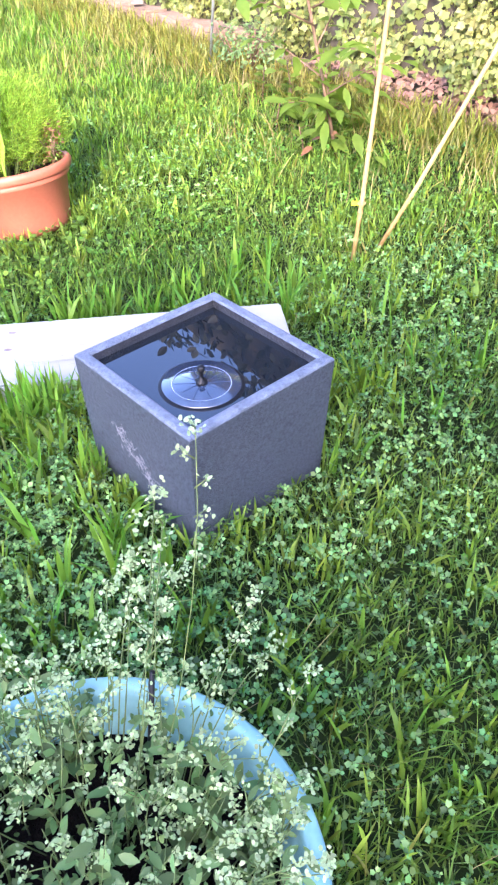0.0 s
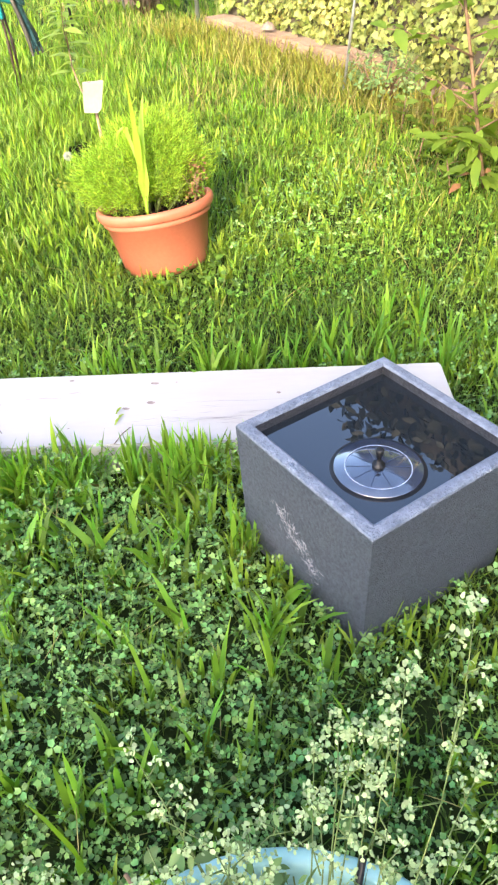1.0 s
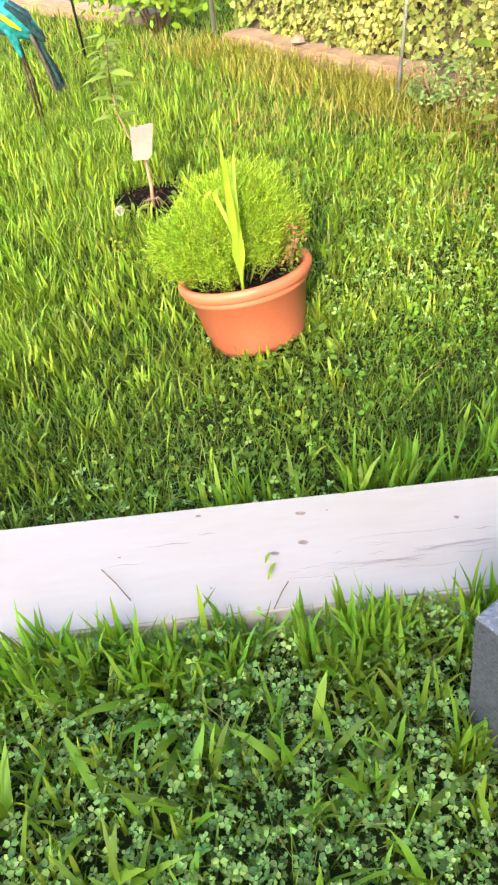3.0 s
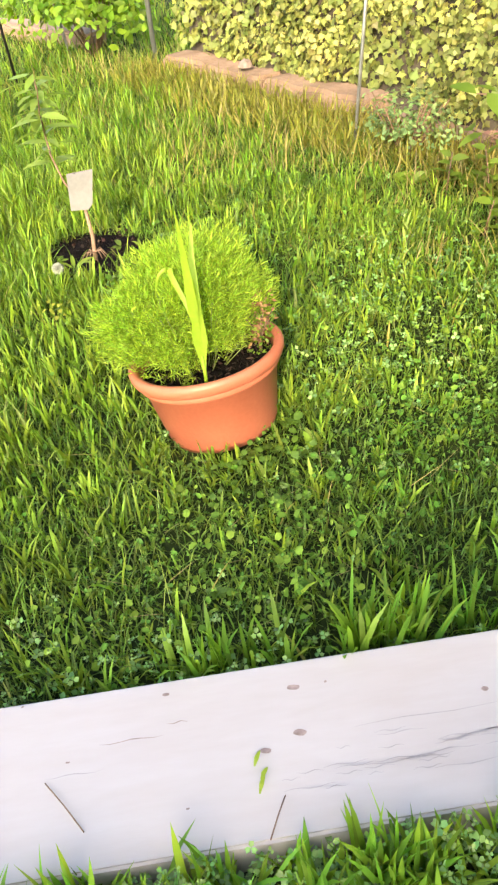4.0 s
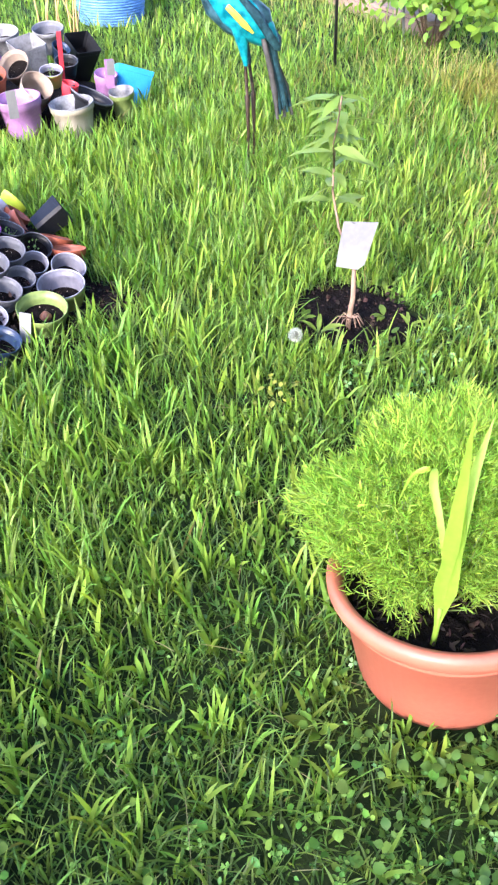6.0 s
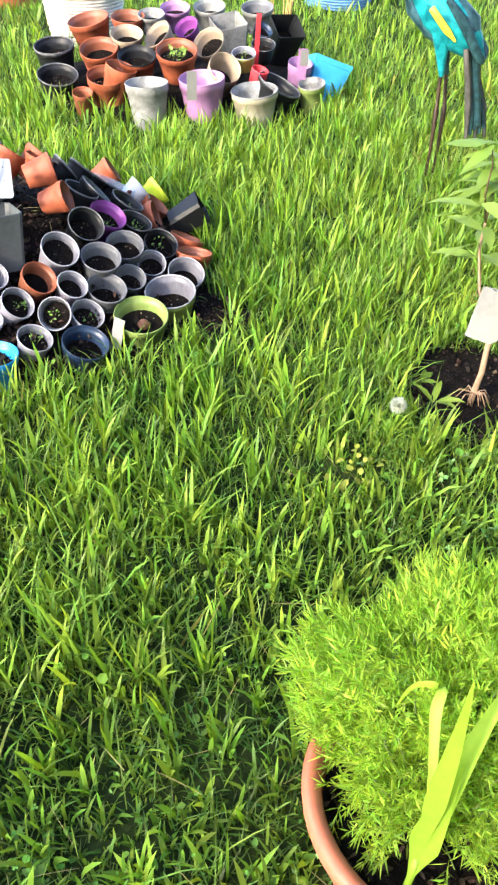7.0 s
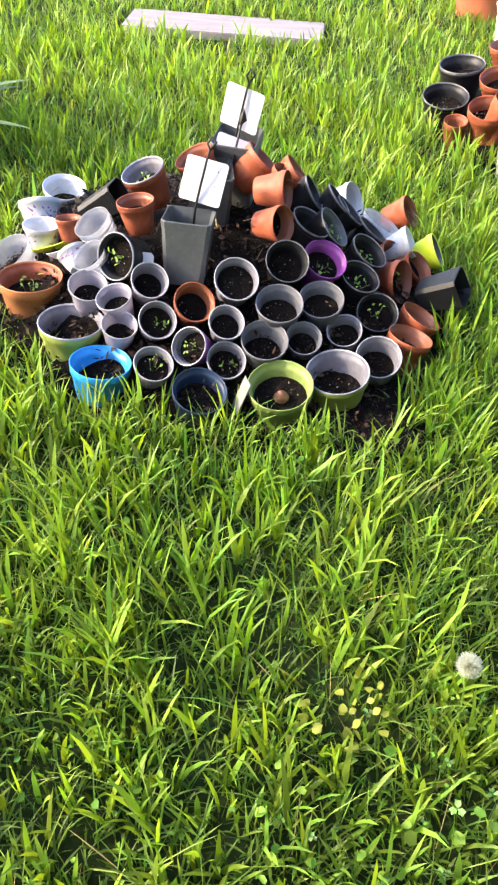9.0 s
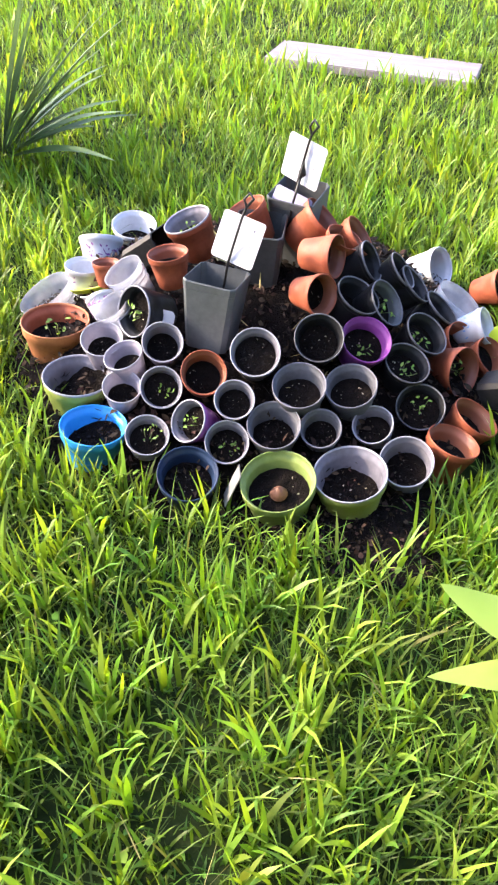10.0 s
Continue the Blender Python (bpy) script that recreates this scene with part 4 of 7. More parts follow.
def board_litter():
    """Dry stalks and torn green blades lying on the white board."""
    top = G + 0.076
    def spot(u, w, z=0.0):
        return (PLANK[0] + u * PLANK_DIR.x - w * PLANK_DIR.y, PLANK[1] + u * PLANK_DIR.y + w * PLANK_DIR.x, top + z)
    for line in ([(-0.158, -0.004, 0.003), (-0.13, -0.04, 0.006), (-0.104, -0.076, 0.002)], [(0.152, -0.072, 0.002), (0.14, -0.095, 0.006), (0.125, -0.123, 0.001)]):
        tagged(bar("dry_stalk", [spot(*p) for p in line], 0.0009, M_TWIG, None, 5), "thin dry stalk lying on the white board", "dry stalk")
    for u, w, a, L in ((0.118, -0.028, 0.5, 0.022), (0.124, -0.047, 0.3, 0.018), (0.120, -0.065, 0.6, 0.026)):
        o, way = Vector(spot(u, w, 0.003)), Vector((math.cos(a), math.sin(a), 0.15))
        side = Vector((-math.sin(a), math.cos(a), 0.0))
        rows = [(0.0, 0.0010), (0.4, 0.0032), (0.8, 0.0020), (1.0, 0.0002)]
        v = [o + way * L * t + side * q * k + Vector((0, 0, 0.004 * math.sin(3 * t))) for t, q in rows for k in (-1, 1)]
        tagged(link_mesh("torn_blade", v, [(2 * i, 2 * i + 1, 2 * i + 3, 2 * i + 2) for i in range(3)], M_BROAD), "torn green grass blade on the white board", "grass blade")


board_litter()


# ---------------------------------------------------------------- water box and fountain
def water_box():
    turn = 2.5
    root = thing("water_planter", pose(0.836, 1.095, 0, 0, 0, turn), "square dark grey cast stone planter filled with water", "planter")
    hx, hy, top, wall, taper = 0.161, 0.159, 0.227, 0.022, 0.009
    def ring(a, b, z):
        return [(-a, -b, z), (a, -b, z), (a, b, z), (-a, b, z)]
    def shell(name, rows, material, closed=False):
        verts = [v for r in rows for v in r]
        faces = [(i * 4 + k, i * 4 + (k + 1) % 4, i * 4 + 4 + (k + 1) % 4, i * 4 + 4 + k) for i in range(len(rows) - 1) for k in range(4)]
        if closed:
            faces.append(tuple(range(len(verts) - 4, len(verts))))
        return link_mesh(name, verts, faces, material, root)
    shell("body", [ring(hx - taper, hy - taper, G), ring(hx - 0.5 * taper, hy - 0.5 * taper, 0.5 * (G + top)), ring(hx, hy, top - 0.005)], M_CONCRETE)
    shell("rim", [ring(hx, hy, top - 0.005), ring(hx - 0.0015, hy - 0.0015, top - 0.0015), ring(hx - 0.005, hy - 0.005, top), ring(hx - wall + 0.004, hy - wall + 0.004, top), ring(hx - wall, hy - wall, top - 0.003)], M_RIMSKY)
    shell("inner_wall", [ring(hx - wall, hy - wall, top - 0.003), ring(hx - wall - 0.006, hy - wall - 0.006, 0.03)], M_INNERSTONE, True)
    a, b = hx - wall - 0.0006, hy - wall - 0.0006
    link_mesh("water", ring(a, b, 0.209), [(0, 1, 2, 3)], M_WATER, root)
    # chalky scale marks on the side that faces the sun
    rng = np.random.RandomState(4)
    def on_side(y, z):
        return (-(hx - taper * (top - z) / (top - G)) - 0.0004, y, z)
    strokes = []
    for k in range(120):
        f = rng.uniform(0, 1)
        y, z, way = 0.056 - 0.095 * f + rng.normal(0, 0.010), 0.122 - 0.080 * f + rng.normal(0, 0.010), rng.uniform(0, 6.28)
        line = [on_side(y, z)]
        for _ in range(rng.randint(2, 5)):
            way += rng.normal(0, 0.9)
            y, z = y + 0.0036 * math.cos(way), z + 0.0046 * math.sin(way)
            line.append(on_side(y, z))
        strokes.append(line)
    bars("chalk_mark", strokes, 0.00065, M_CHALK, root, 4, 0.0003)


water_box()


def fountain():
    root = thing("floating_fountain", pose(0.796, 1.049, 0.206) @ Matrix.Scale(0.90, 4), "round floating solar fountain with a black nozzle", "fountain")
    lathe("float", [(0.0, -0.01), (0.074, -0.01), (0.081, -0.002), (0.082, 0.003), (0.080, 0.0045), (0.075, 0.005), (0.0, 0.005)], M_BLACK, root, 40)
    panel = lathe("solar_panel", [(0.075, 0.0062), (0.074, 0.0078), (0.0, 0.0078)], M_PANEL, root, 40)
    lathe("ring", [(0.0565, 0.0081), (0.0558, 0.0086), (0.0551, 0.0081)], M_RINGW, panel, 40)
    for k in range(10):
        a = 2 * math.pi * k / 10
        link_mesh("cell_line", [(0.012 * math.cos(a) - 0.0006 * math.sin(a), 0.012 * math.sin(a) + 0.0006 * math.cos(a), 0.0084),
                                (0.054 * math.cos(a) - 0.0006 * math.sin(a), 0.054 * math.sin(a) + 0.0006 * math.cos(a), 0.0084),
                                (0.054 * math.cos(a) + 0.0006 * math.sin(a), 0.054 * math.sin(a) - 0.0006 * math.cos(a), 0.0084),
                                (0.012 * math.cos(a) + 0.0006 * math.sin(a), 0.012 * math.sin(a) - 0.0006 * math.cos(a), 0.0084)], [(0, 1, 2, 3)], M_CELL, panel)
    rng = np.random.RandomState(6)
    for k in range(16):
        a, q, r = rng.uniform(-1.1, 0.5), rng.uniform(0.03, 0.071), rng.uniform(0.0008, 0.0026)
        drop = lathe("water_drop", [(r, 0.0), (r * 0.8, r * 0.35), (r * 0.4, r * 0.55), (0.0, r * 0.6)], M_WATER, panel, 10)
        drop.location = (q * math.cos(a), q * math.sin(a), 0.0079)
    lathe("nozzle", [(0.011, 0.0079), (0.011, 0.014), (0.0045, 0.016), (0.004, 0.034), (0.0068, 0.035), (0.0072, 0.044), (0.005, 0.046), (0.0, 0.046)], M_IRON, root, 16)


fountain()


# ---------------------------------------------------------------- pots
SKINS = {  # outside, inside, rim, label, ringed
    "terracotta": (M_TERRA, M_BROWN, M_TERRA, "terracotta-coloured plastic flower pot", 0),
    "orange": (M_ORANGE, M_TERRA, M_ORANGE, "weathered pale orange plastic flower pot", 0),
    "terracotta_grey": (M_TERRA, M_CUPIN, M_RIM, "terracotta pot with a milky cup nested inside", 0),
    "brown": (M_BROWN, M_BROWN, M_TERRA, "small reddish brown plastic flower pot", 0),
    "clear": (M_CLEAR, M_CLEAR, M_CLEAR, "milky clear plastic cup lying tilted", 1),
    "white_print": (M_TUBW, M_TUBW, M_TUBW, "white food tub with purple print reused as pot", 2),
    "white": (M_WHITE, M_WHITE, M_WHITE, "plain white plastic flower pot", 0),
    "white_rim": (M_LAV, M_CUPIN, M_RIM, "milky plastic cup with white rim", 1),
    "white_blue": (M_TUBW, M_TUBW, M_TUBW, "white food tub with blue print", 3),
    "whitegrey": (M_WHITE, M_GREY, M_WHITE, "pale grey plastic flower pot", 0),
    "lavender": (M_LAV, M_LAV, M_RIM, "milky lavender plastic cup", 1),
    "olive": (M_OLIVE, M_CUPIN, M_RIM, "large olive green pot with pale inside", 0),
    "lime": (M_LIME, M_LIME, M_LIME, "large lime green plastic flower pot", 0),
    "lime_white": (M_LIME, M_WHITE, M_WHITE, "small yellow-green pot with white inside", 0),
    "lime_label": (M_YELLOW, M_SLATE, M_YELLOW, "bright yellow-green label pot lying tilted", 0),
    "blue": (M_BLUE, M_BLUE, M_BLUE, "bright blue plastic flower pot", 0),
    "navy": (M_NAVY, M_NAVY, M_NAVY, "dark navy blue plastic flower pot", 0),
    "grey": (M_GREY, M_GREY, M_CUPIN, "weathered grey plastic flower pot", 1),
    "black": (M_BLACK, M_BLACK, M_DARKRIM, "black plastic nursery pot", 1),
    "black_white": (M_BLACK, M_BLACK, M_RIM, "black pot with white rim lying on its side", 0),
    "black_clear": (M_BLACK, M_SLATE, M_GREY, "dark pot with a grey-green inside", 0),
    "black_terracotta": (M_TERRA, M_BLACK, M_BLACK, "black pot nested in a terracotta one", 0),
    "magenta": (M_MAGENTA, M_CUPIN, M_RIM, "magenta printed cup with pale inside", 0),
    "magenta_in": (M_MAGENTA, M_MAGENTA, M_MAGENTA, "purple plastic flower pot", 0),
    "pink": (M_PINK, M_PINK, M_PINK, "pink plastic flower pot", 0),
    "red": (M_RED, M_RED, M_RED, "small red plastic pot", 0),
    "beige": (M_BEIGE, M_BEIGE, M_BEIGE, "beige plastic flower pot", 0),
    "cream": (M_CREAM, M_WHITE, M_WHITE, "cream-coloured plastic flower pot", 0),
}
FILLS = {"": " holding dark soil", "green": " with small seedlings", "chips": " filled with soil and bark", "bulb": " with a half-buried bulb", "dry": " with a dry plant", "yellow": " with yellow-green plants"}
count = [0]


def plant_pot(skin, x, y, z, r, tilt, azimuth, fill, group):
    """A pot by the middle of its rim, its rim's radius and the way it leans."""
    count[0] += 1
    seed = count[0]
    rng = np.random.RandomState(seed)
    outside, inside, rim, label, style = SKINS[skin]
    lean = Matrix.Rotation(radians(azimuth), 4, "Z") @ Matrix.Rotation(radians(tilt), 4, "Y")
    axis = (lean @ Vector((0, 0, 1))).normalized()
    h = r * (1.75 if style != 2 else 1.25)
    if group == HEAP_B:
        h = max(0.05, (z - G) / max(axis.z, 0.45)) if z < 0.15 else r * 1.4
    elif axis.z > 0.6:
        h = max(r * 1.0, min(h, (z - G + 0.02) / axis.z))
    root = thing("plant_pot", Matrix.Translation(Vector((x, y, z)) - axis * h) @ lean, label + FILLS[fill], "flower pot", group)
    rb, w = r * 0.70, max(0.0015, r * 0.028)
    if style == 1:
        steps = [(rb + (r * 0.965 - rb) * s, h * s) for s in (0.0, 0.3, 0.6, 0.8)]
        out = [(rb - 0.002, 0.0)] + steps + [(r * 0.955, h * 0.86), (r * 0.985, h * 0.87), (r * 0.985, h * 0.94)]
    else:
        out = [(rb - 0.002, 0.0), (rb, 0.002), (rb + (r * 0.95 - rb) * 0.5, h * 0.42), (r * 0.94, h * 0.80), (r * 0.985, h * 0.815), (r * 0.99, h * 0.95)]
    lip = [(r, h * 0.962), (r, h * 0.992), (r - w * 0.5, h), (r - w * 1.2, h * 0.992)]
    inn = [(r - w * 1.6, h * 0.97), (r * 0.960 - w, h * 0.905), (r * 0.905 - w, h * 0.89), (r * 0.875 - w, h * 0.78), (rb - w, 0.004), (0.0, 0.004)]
    prof = [(0.0, 0.0)] + out
    body = lathe("body", prof, outside, root, 30, wobble=0.012)
    lathe("rim", [out[-1]] + lip + [inn[0]], rim, root, 30, wobble=0.012)
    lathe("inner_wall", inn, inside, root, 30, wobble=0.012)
    if skin == "clear":
        for s in (0.42, 0.60, 0.76):
            q = rb + (r * 0.965 - rb) * s / 0.8
            lathe("ridge", [(q, h * s - 0.0012), (q + 0.0012, h * s), (q, h * s + 0.0012)], M_RIM, root, 30, wobble=0.012)
    depth = rng.uniform(0.28, 0.42) if fill else rng.uniform(0.38, 0.55)
    if skin in ("clear", "white_print", "white_blue", "lime_label", "magenta_in") and not fill:
        depth = rng.uniform(0.6, 0.75)
    zs = h * (1 - depth)
    rs = (rb - w) + (r * 0.875 - rb) * (zs / (h * 0.78)) - 0.0008
    lumpy_disc("soil", rs, M_SOIL, root, zs, r * 0.10, 5, 20, seed)
    if fill in ("green", "yellow"):
        n = 11 if fill == "green" else 50
        a, q = rng.uniform(0, 6.28, n), rs * 0.62 * np.sqrt(rng.uniform(0, 1, n))
        cx, cy = rng.normal(0, rs * 0.25, 2)
        up = rng.uniform(0.004, r * 0.55, n)
        nrm = np.stack([rng.normal(0, 0.6, n), rng.normal(0, 0.6, n), np.ones(n)], 1)
        pos = np.stack([q * np.cos(a) * 0.8 + cx * 0.5, q * np.sin(a) * 0.8 + cy * 0.5, zs + up], 1)
        many("seedling_foliage", OVAL, OVAL_T, pos, frames(nrm, rng.uniform(0, 6.28, n)), rng.uniform(0.09, 0.25, n) * r, M_SEEDLING, root)
        bars("seedling_stems", [[(p[0] * 0.6, p[1] * 0.6, zs), tuple(p)] for p in pos[::3]], 0.0006, M_STEM, root, 4)
    if fill in ("chips", "dry", "") and (fill or rng.uniform() < 0.6):
        n = 70 if fill else 40
        a, q = rng.uniform(0, 6.28, n), rs * 0.80 * np.sqrt(rng.uniform(0, 1, n))
        nrm = np.stack([rng.normal(0, 0.3, n), rng.normal(0, 0.3, n), np.ones(n)], 1)
        size = 0.03 * r + 0.08 * r * rng.uniform(0, 1, n) ** 2
        mulch = many("bark_mulch", OVAL, OVAL_T, np.stack([q * np.cos(a), q * np.sin(a), np.full(n, zs + r * 0.06)], 1), frames(nrm, rng.uniform(0, 6.28, n)),
             np.stack([size, size * 1.6, size], 1), M_CRUMB if fill != "dry" else M_BROWNLEAF, root)
        tagged(mulch, kind="stuff")
    n = rng.randint(5, 13)
    a, q = rng.uniform(0, 6.28, n), rs * 0.8 * np.sqrt(rng.uniform(0, 1, n))
    specks = many("pale_specks", OVAL, OVAL_T, np.stack([q * np.cos(a), q * np.sin(a), np.full(n, zs + r * 0.075)], 1), frames(rng.normal(0, 0.5, (n, 3)) + np.array([0, 0, 1.0]), rng.uniform(0, 6.28, n)),
                  rng.uniform(0.035, 0.11, n) * r, M_SPECK, root)
    tagged(specks, kind="stuff")
    if fill == "bulb":
        b = lathe("bulb", [(0.0, -0.01), (0.012, 0.0), (0.015, 0.006), (0.010, 0.014), (0.003, 0.021), (0.0, 0.022)], M_BULB, root, 14)
        b.location = (0.006, 0.004, zs)
    if style in (2, 3):
        ink = M_PURPLEINK if style == 2 else M_BLUELABEL
        for k in range(64 if style == 2 else 20):
            a, s = rng.uniform(0, 6.28), rng.uniform(0.28, 0.66) if style == 2 else rng.uniform(0.3, 0.7)
            q = rb + (r * 0.95 - rb) * (s / 0.84) + 0.0016
            da, dh = rng.uniform(0.06, 0.26), rng.uniform(0.03, 0.08) * h
            sk = rng.uniform(-0.2, 0.2) * h
            link_mesh("print", [(q * math.cos(a), q * math.sin(a), h * s), (q * math.cos(a + da), q * math.sin(a + da), h * s + sk),
                                (q * math.cos(a + da), q * math.sin(a + da), h * s + sk + dh), (q * math.cos(a), q * math.sin(a), h * s + dh)], [(0, 1, 2, 3)], ink, body)
    return root


def soil_mound():
    verts, faces = [], []
    rings, seg, R = 26, 64, 0.60
    for i in range(rings + 1):
        for k in range(seg):
            t, r = 2 * math.pi * k / seg, R * i / rings
            x, y = MOUND[0] + r * math.cos(t), MOUND[1] + r * math.sin(t)
            z = mound_height(x, y) + 0.016 * noise.noise((x * 22, y * 22, 0)) + 0.008 * noise.noise((x * 60, y * 60, 3))
            if i == rings:
                z = G - 0.01
            verts.append((x, y, z))
    for i in range(rings):
        for k in range(seg):
            k2 = (k + 1) % seg
            faces.append((i * seg + k, i * seg + k2, (i + 1) * seg + k2, (i + 1) * seg + k))
    tagged(link_mesh("soil_mound", verts, faces, M_SOIL, None, True), "round mound of dark bark and potting soil", "soil mound", kind="structure")
    rng = np.random.RandomState(91)
    n = 8000
    a, q = rng.uniform(0, 6.28, n), 0.53 * np.sqrt(rng.uniform(0, 1, n))
    x, y = MOUND[0] + q * np.cos(a), MOUND[1] + q * np.sin(a)
    z = np.array([mound_height(i, j) for i, j in zip(x, y)]) + rng.uniform(0.004, 0.018, n)
    nrm = np.stack([rng.normal(0, 1.0, n), rng.normal(0, 1.0, n), np.ones(n)], 1)
    size = 0.004 + 0.013 * rng.uniform(0, 1, n) ** 2
    ob = many("bark_chips", OVAL, OVAL_T, np.stack([x, y, np.maximum(z, G + 0.004)], 1), frames(nrm, rng.uniform(0, 6.28, n)), np.stack([size * 1.2, size * 1.3, size], 1), M_BARK)
    tagged(ob, "dark brown bark chips on the mound", category="bark chips", kind="stuff")
    n = 60
    a, q = rng.uniform(0, 6.28, n), 0.3 * np.sqrt(rng.uniform(0, 1, n))
    x, y = MOUND[0] + 0.1 + q * np.cos(a), MOUND[1] - 0.05 + q * np.sin(a)
    z = np.array([mound_height(i, j) for i, j in zip(x, y)]) + 0.018
    ob = blades("straw_bits", np.stack([x, y], 1), z, rng.uniform(0.015, 0.05, n), rng.uniform(0.0015, 0.004, n), rng.uniform(0.9, 1.5, n), rng.uniform(0, 0.2, n), M_STRAW, rng)
    tagged(ob, "straw bits on the soil mound", category="straw", kind="stuff")


soil_mound()


def bare_patch(x, y, r, seed):
    """Bare soil with crumbs beside the mound's foot."""
    ob = lumpy_disc("soil_patch", r, M_SOIL, None, 0.0, 0.012, 8, 30, seed)
    ob.matrix_world = pose(x, y, G + 0.010)
    tagged(ob, "bare trodden soil at the mound's foot", "soil", kind="structure")
    rng = np.random.RandomState(seed)
    n = 420
    a, q = rng.uniform(0, 6.28, n), r * np.sqrt(rng.uniform(0, 1, n))
    size = 0.003 + 0.010 * rng.uniform(0, 1, n) ** 2.5
    ob = many("soil_crumbs", OVAL, OVAL_T, np.stack([x + q * np.cos(a), y + q * np.sin(a), G + 0.012 + rng.uniform(0, 0.014, n)], 1),
              frames(rng.normal(0, 0.8, (n, 3)) + np.array([0, 0, 1.0]), rng.uniform(0, 6.28, n)), np.stack([size * 1.5, size, size], 1), M_BARK)
    tagged(ob, "dark crumbs on the trodden soil", category="soil crumbs", kind="stuff")


bare_patch(0.635, 3.415, 0.09, 95)
bare_patch(0.735, 3.535, 0.115, 96)


def square_pot(x, y, top, turn, lean, azimuth, width, height, label, material=M_SLATE, group=HEAP_A):
    tilt = Matrix.Rotation(radians(azimuth), 4, "Z") @ Matrix.Rotation(radians(lean), 4, "Y") @ Matrix.Rotation(radians(turn - azimuth), 4, "Z")
    axis = tilt @ Vector((0, 0, 1))
    root = thing("square_pot", Matrix.Translation(Vector((x, y, top)) - axis * height) @ tilt, label, "flower pot", group)
    a, b, w = width / 2, width / 2 * 0.79, 0.002
    def ring(s, z, c=0.008):
        return [(-s + c, -s, z), (s - c, -s, z), (s, -s + c, z), (s, s - c, z), (s - c, s, z), (-s + c, s, z), (-s, s - c, z), (-s, -s + c, z)]
    rows = [ring(b, 0), ring(a * 0.968, height * 0.88), ring(a * 0.982, height * 0.887), ring(a, height * 0.985), ring(a - 0.001, height), ring(a - w, height), ring(a * 0.94 - w, height * 0.85), ring(b - w, 0.004)]
    verts = [v for r in rows for v in r]
    faces = [tuple(range(7, -1, -1))] + [(i * 8 + k, i * 8 + (k + 1) % 8, i * 8 + 8 + (k + 1) % 8, i * 8 + 8 + k) for i in range(len(rows) - 1) for k in range(8)]
    faces.append(tuple(len(verts) - 8 + k for k in range(8)))
    link_mesh("body", verts, faces, material, root)
    s = a * 0.9
    link_mesh("soil", ring(s - 0.006, height * 0.55), [tuple(range(8))], M_SOIL, root)
    return root


def label_card(mid, right, up, w, h, wire, label, pieces=(), material=M_CARDW):
    """A card on a black wire. mid: its middle; right, up: its edges' directions."""
    right, up = Vector(right).normalized(), Vector(up).normalized()
    up = (up - right * up.dot(right)).normalized()
    nrm = right.cross(up)
    m = Matrix((right, up, nrm)).transposed().to_4x4()
    m.translation = mid
    root = thing("label_card", m, label, "label card")
    c, t = 0.006, 0.0008
    outline = []
    for cx, cy, a0 in ((w / 2 - c, h / 2 - c, 0), (-w / 2 + c, h / 2 - c, 90), (-w / 2 + c, -h / 2 + c, 180), (w / 2 - c, -h / 2 + c, 270)):
        for k in range(4):
            a = radians(a0 + 30 * k)
            outline.append((cx + c * math.cos(a), cy + c * math.sin(a)))
    n = len(outline)
    verts = [(x, y, t) for x, y in outline] + [(x, y, -t) for x, y in outline]
    faces = [tuple(range(n)), tuple(range(2 * n - 1, n - 1, -1))] + [(k, n + k, n + (k + 1) % n, (k + 1) % n) for k in range(n)]
    card = link_mesh("card", verts, faces, material, root)
    for x, y, bw, bh in pieces:
        link_mesh("mark", [(x, y, t + 0.0006), (x + bw, y, t + 0.0006), (x + bw, y + bh, t + 0.0006), (x, y + bh, t + 0.0006)], [(0, 1, 2, 3)], M_INK, card)
    if wire:
        inv = m.inverted()
        bar("wire", [inv @ Vector(p) for p in wire], 0.0026, M_IRON, root, 6)
    return root


MARKS = [(0.024, 0.022, 0.002, 0.003), (0.024, -0.006, 0.002, 0.003), (0.024, -0.03, 0.002, 0.002)]
square_pot(0.274, 3.550, 0.220, 34, 8, 105, 0.098, 0.130, "tall square slate-grey nursery pot, upright")
square_pot(0.186, 3.712, 0.240, 44, 6, -40, 0.098, 0.150, "tall square slate-grey nursery pot behind another")
square_pot(0.174, 3.814, 0.278, 25, 8, -60, 0.098, 0.150, "tall square slate-grey nursery pot with a card")
label_card((0.266, 3.600, 0.2707), (0.0787, 0.032, -0.0094), (-0.0076, 0.037, 0.0746), 0.085, 0.083,
           [(0.268, 3.560, 0.150), (0.2675, 3.577, 0.234), (0.2705, 3.604, 0.312), (0.272, 3.612, 0.330), (0.265, 3.612, 0.341), (0.270, 3.620, 0.352), (0.279, 3.622, 0.344), (0.272, 3.612, 0.330)],
           "blank white plant card on a black wire hook", MARKS)
label_card((0.1865, 3.811, 0.3385), (0.084, 0.0215, -0.016), (0.015, 0.0105, 0.082), 0.086, 0.084,
           [(0.178, 3.790, 0.200), (0.184, 3.798, 0.290), (0.196, 3.811, 0.375), (0.200, 3.814, 0.392), (0.193, 3.814, 0.405), (0.200, 3.818, 0.418), (0.210, 3.820, 0.408), (0.200, 3.814, 0.392)],
           "blank white plant card on a black wire hook", MARKS)
lilac = label_card((0.186, 3.786, 0.262), (0.083, 0.036, -0.020), (-0.010, 0.016, 0.05), 0.080, 0.045,
                   [(0.196, 3.768, 0.20), (0.199, 3.780, 0.270), (0.202, 3.792, 0.318)],
                   "pale lilac card lying in a square pot", (), M_LILAC)
